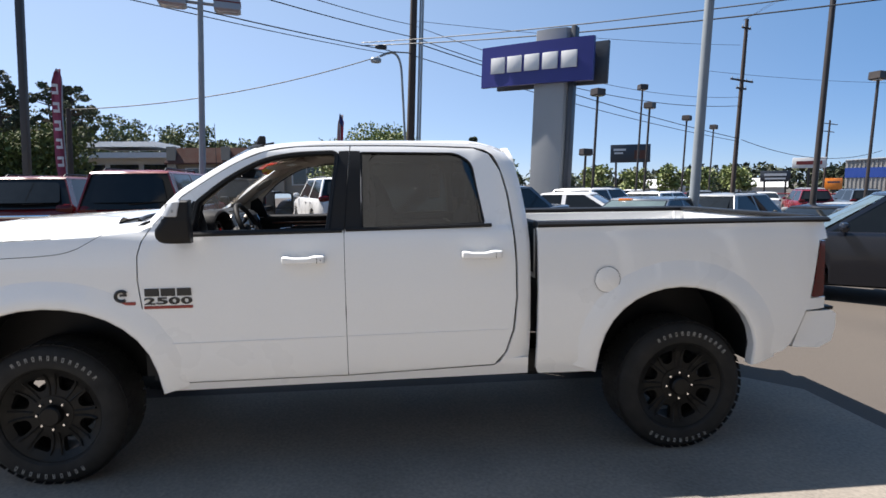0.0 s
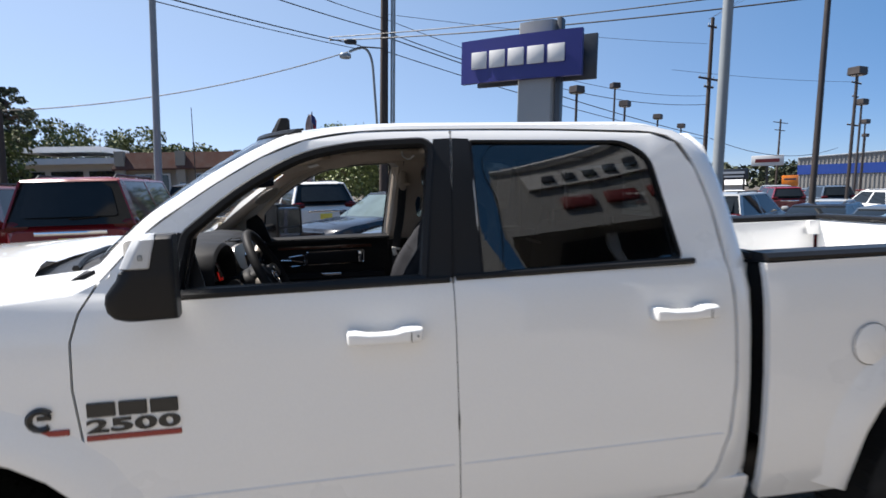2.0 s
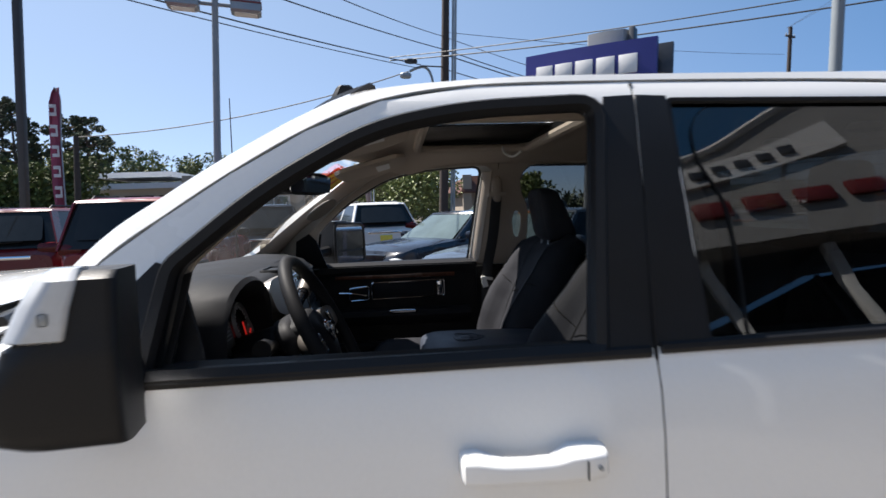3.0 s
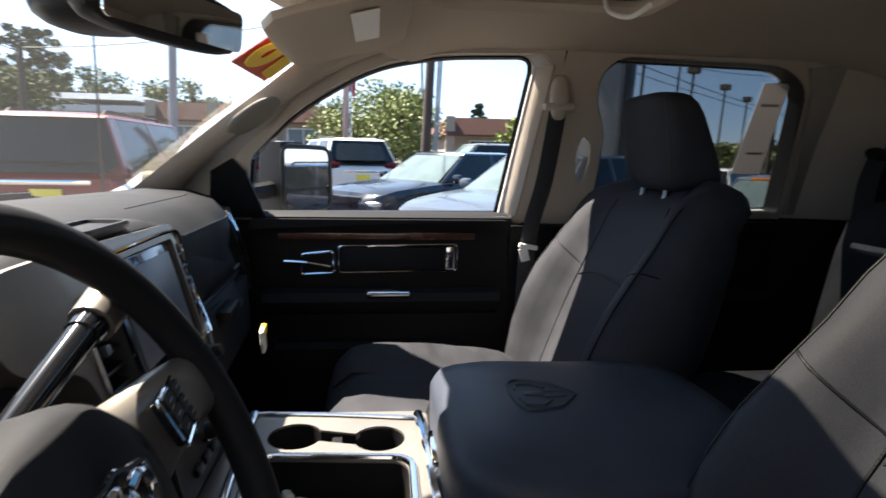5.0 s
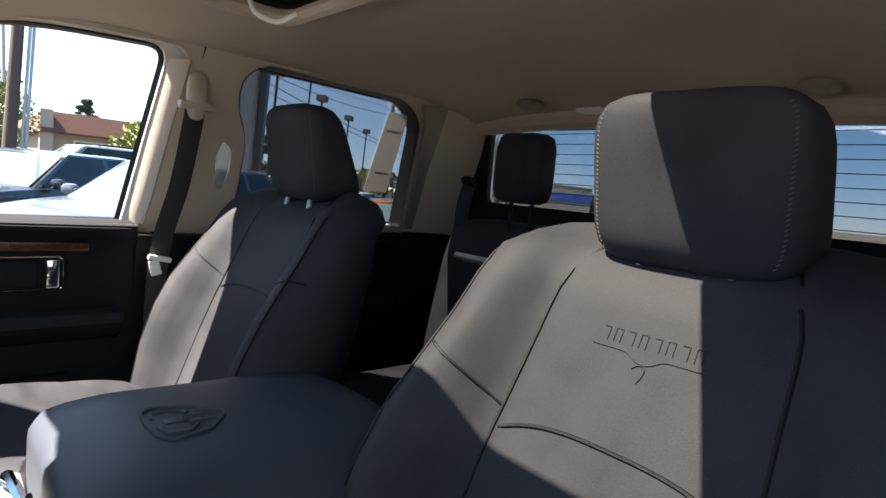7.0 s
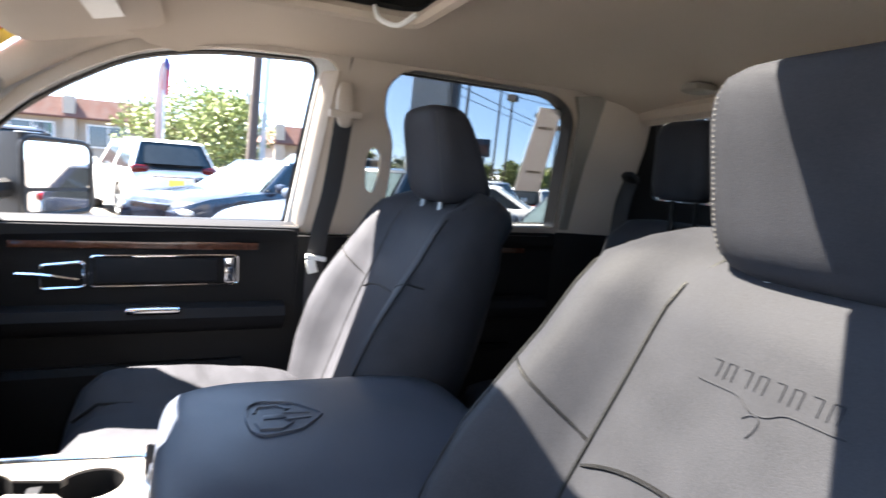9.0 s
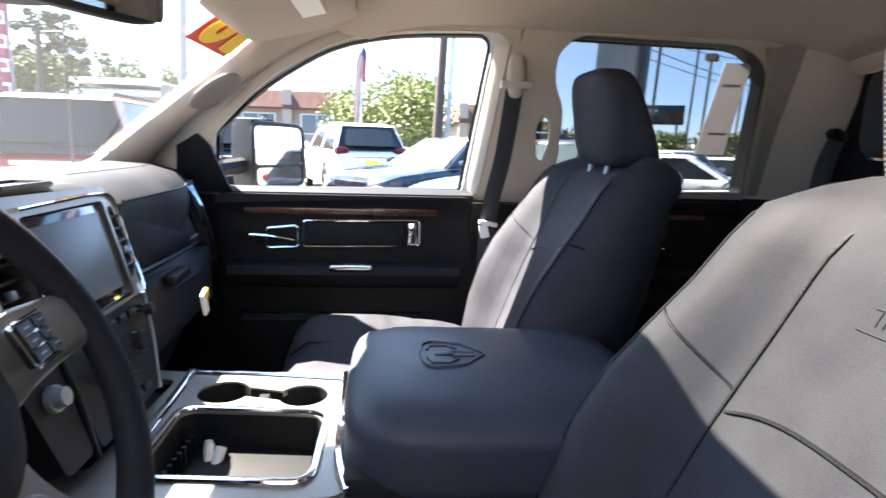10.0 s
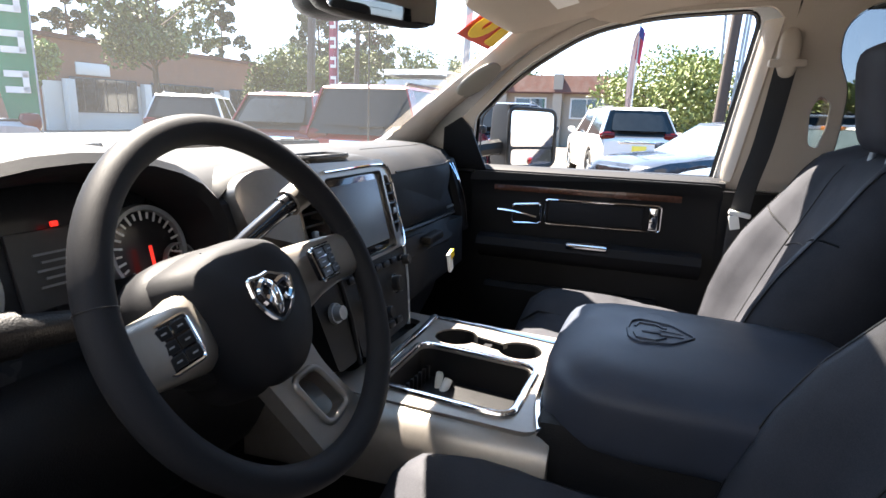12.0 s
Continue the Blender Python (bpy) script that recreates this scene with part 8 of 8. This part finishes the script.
# ---- plants ----
def leaves(name, centres, radius, count, size, seed, material, parent=None, flat=1.0, **tags):
    """Many small bent leaves scattered in clumps."""
    r = np.random.RandomState(seed)
    cs = np.array(centres)
    idx = r.randint(0, len(cs), count)
    rad = np.array(radius)[idx] if hasattr(radius, "__len__") else np.full(count, radius)
    d = r.normal(size=(count, 3))
    d /= np.linalg.norm(d, axis=1)[:, None]
    p = cs[idx] + d * (rad * r.uniform(0.35, 1.0, count) ** 0.6)[:, None] * np.array([1, 1, flat])
    u = r.normal(size=(count, 3))
    u /= np.linalg.norm(u, axis=1)[:, None]
    v = np.cross(u, r.normal(size=(count, 3)))
    v /= np.linalg.norm(v, axis=1)[:, None]
    s = size * r.uniform(0.5, 1.3, count)[:, None]
    pts = np.stack([p - u * s, p - v * s * 0.5 + d * s * 0.2, p + u * s, p + v * s * 0.5 + d * s * 0.2], 1).reshape(-1, 3)
    me = bpy.data.meshes.new(name)
    me.from_pydata([tuple(q) for q in pts], [], [(4 * i, 4 * i + 1, 4 * i + 2, 4 * i + 3) for i in range(count)])
    me.materials.append(material)
    ob = new(name, me)
    if parent is not None:
        ob.parent = parent
    return tagged(ob, **tags) if tags else ob


def tree(x, y, h, w, seed, label, leaf=FOLIAGE, size=0.16, count=2600, base=None, trunk_share=0.32, trunk_r=0.11):
    r = random.Random(seed)
    g = ground_z(x, y)
    t = thing("tree", label, "tree")
    bones = [rod((x, y, g - 0.05), (x + r.uniform(-0.1, 0.1), y, g + h * 0.62), trunk_r * h / 5, trunk_r * 0.4 * h / 5, 9)]
    cs, rs = [], []
    for k in range(22):
        a = r.uniform(0, 2 * math.pi)
        zz = h * r.uniform(trunk_share + 0.1, 0.94)
        rel = (zz / h - trunk_share) / (1 - trunk_share)
        rr = w / 2 * math.sqrt(max(0.05, 1 - (2 * rel - 0.9) ** 2 * 0.75)) * r.uniform(0.35, 0.85)
        c = (x + rr * math.cos(a), y + rr * math.sin(a), g + zz)
        cs.append(c)
        rs.append(w * r.uniform(0.13, 0.22))
        bones.append(rod((x, y, g + min(zz * 0.75, h * 0.55)), c, trunk_r * 0.35 * h / 5, 0.015, 5))
    part("trunk", joined(*bones), BARK, t, "trunk and limbs")
    leaves("crown", cs, rs, count, size, seed, leaf, t)
    return t


def conifer(x, y, h, w, seed, label, count=4200, size=0.14, bare=0.42):
    """A tall pine: bare lower trunk, a loose irregular crown of needle clumps."""
    r = random.Random(seed)
    g = ground_z(x, y)
    t = thing("pine_tree", label, "tree")
    bones = [rod((x, y, g - 0.05), (x + r.uniform(-0.3, 0.3), y, g + h * 0.97), 0.020 * h, 0.03, 8)]
    cs, rs = [], []
    for k in range(46):
        s = r.uniform(0.0, 1.0)
        a = r.uniform(0, 2 * math.pi)
        rr = w / 2 * (0.35 + 0.65 * math.sin(math.pi * (0.12 + 0.80 * s)) ** 0.8) * r.uniform(0.25, 1.0) * (1.0 - 0.45 * s)
        c = (x + rr * math.cos(a), y + rr * math.sin(a), g + h * (bare + (1 - bare) * s))
        cs.append(c)
        rs.append(w * r.uniform(0.045, 0.10))
        bones.append(rod((x, y, c[2] - 0.25), c, 0.05, 0.02, 4))
    part("trunk", joined(*bones), BARK, t)
    leaves("crown", cs, rs, count, size, seed, FOLIAGE_DARK, t, 0.75)
    return t


tree(1.0, 27.0, 3.95, 6.0, 3, "small bright green street tree", leaf=BRIGHT_LEAF, size=0.10, count=11000, trunk_share=0.30)
tree(8.2, 29.0, 3.4, 2.4, 5, "young green street tree", leaf=BRIGHT_LEAF, count=1800)
tree(-24.0, 24.0, 9.5, 6.0, 8, "tall leafy tree before the brick building", size=0.15, count=10000)
tree(-26.0, 18.0, 5.2, 3.4, 9, "yellow-green shrubby tree beside the brick building", leaf=BRIGHT_LEAF, size=0.13, count=5000)
conifer(13.0, 68.0, 7.6, 3.4, 11, "tall thin pine in the distance", 2500, 0.22, 0.35)
for k, (x, y, h, w) in enumerate(((-20.6, 42.0, 9.0, 4.6), (-22.6, 43.0, 9.6, 4.8), (-25.4, 42.0, 10.6, 5.2), (-27.8, 44.0, 10.2, 5.0))):
    conifer(x, y, h, w, 12 + k, "tall pine with an open crown behind the hedge")
for k, (x, y, h, w) in enumerate(((-46.0, 36.0, 13.0, 6.0), (-45.0, 44.0, 14.0, 6.5), (-44.0, 52.0, 13.0, 6.5), (-48.0, 26.0, 12.0, 6.0))):
    conifer(x, y, h, w, 16 + k, "tall pine behind the brick building", 8000, 0.18, 0.35)
for k, (x, y, h) in enumerate(((20.0, 44.5, 3.6), (24.0, 46.0, 3.6), (28.5, 48.0, 3.8), (33, 50.5, 3.6), (38, 52.0, 3.6), (41, 58.0, 4.2))):
    tree(x, y, h, 3.0, 40 + k, "round young tree along the far street", leaf=BRIGHT_LEAF, size=0.22, count=900)
r0 = random.Random(9)
hc = [(-21.5 + 0.36 * k + r0.uniform(-0.2, 0.2), 29.0 + r0.uniform(-0.5, 0.5), r0.uniform(0.5, 4.6)) for k in range(22) for _ in range(7)]
leaves("clipped_hedge", hc, 0.75, 22000, 0.13, 21, HEDGE, label="tall clipped evergreen hedge beyond the lot", category="hedge", kind="stuff")
wc, wr = [], []
for k in range(200):
    a = radians(r0.uniform(-95, 65))
    d = r0.uniform(85, 120)
    if -0.2 < math.tan(a) if abs(a) < 1.2 else True:
        d += 25
    h = r0.uniform(0.5, 6.5 if a < -0.2 else 3.0)
    wc.append((d * math.sin(a) * 1.0, d * math.cos(a), h))
    wr.append(r0.uniform(2.0, 3.6))
leaves("far_woods", wc, wr, 26000, 0.75, 22, FOLIAGE_DARK, flat=0.9, label="distant belt of dark green woods", category="trees", kind="stuff")
wc, wr = [], []
for k in range(46):
    x = -46 + 1.15 * k
    top = lerp_table([(-46, 10.6), (-30, 10.2), (-19, 9.0), (-12, 6.6), (6, 5.0)], x) * (0.80 + 0.24 * math.sin(k * 1.7) ** 2)
    for _ in range(7):
        wc.append((x + r0.uniform(-0.8, 0.8), 63 + r0.uniform(-3, 3), r0.uniform(2.0, top - 0.8)))
        wr.append(r0.uniform(0.8, 1.5))
leaves("mixed_woods", wc, wr, 52000, 0.22, 23, FOLIAGE, label="green mixed trees behind the low white building", category="trees", kind="stuff")
grass = panel(rounded([(-17, 19), (-11.5, 19.5), (-12, 25), (-20, 27)], 0.8), [], lambda u, v: (u, v, ground_z(u, v) + 0.06), (0, 0, -0.1))
solid("lawn", grass, GRASS, "strip of bright green lawn", "lawn", kind="structure")
sc = [(-18.5 + 0.75 * k, 22.5 + 0.4 * (k % 3), 0.45) for k in range(9)]
leaves("round_shrubs", sc, 0.5, 2600, 0.10, 24, HEDGE, label="row of round clipped shrubs on the lawn", category="shrubs", kind="stuff")
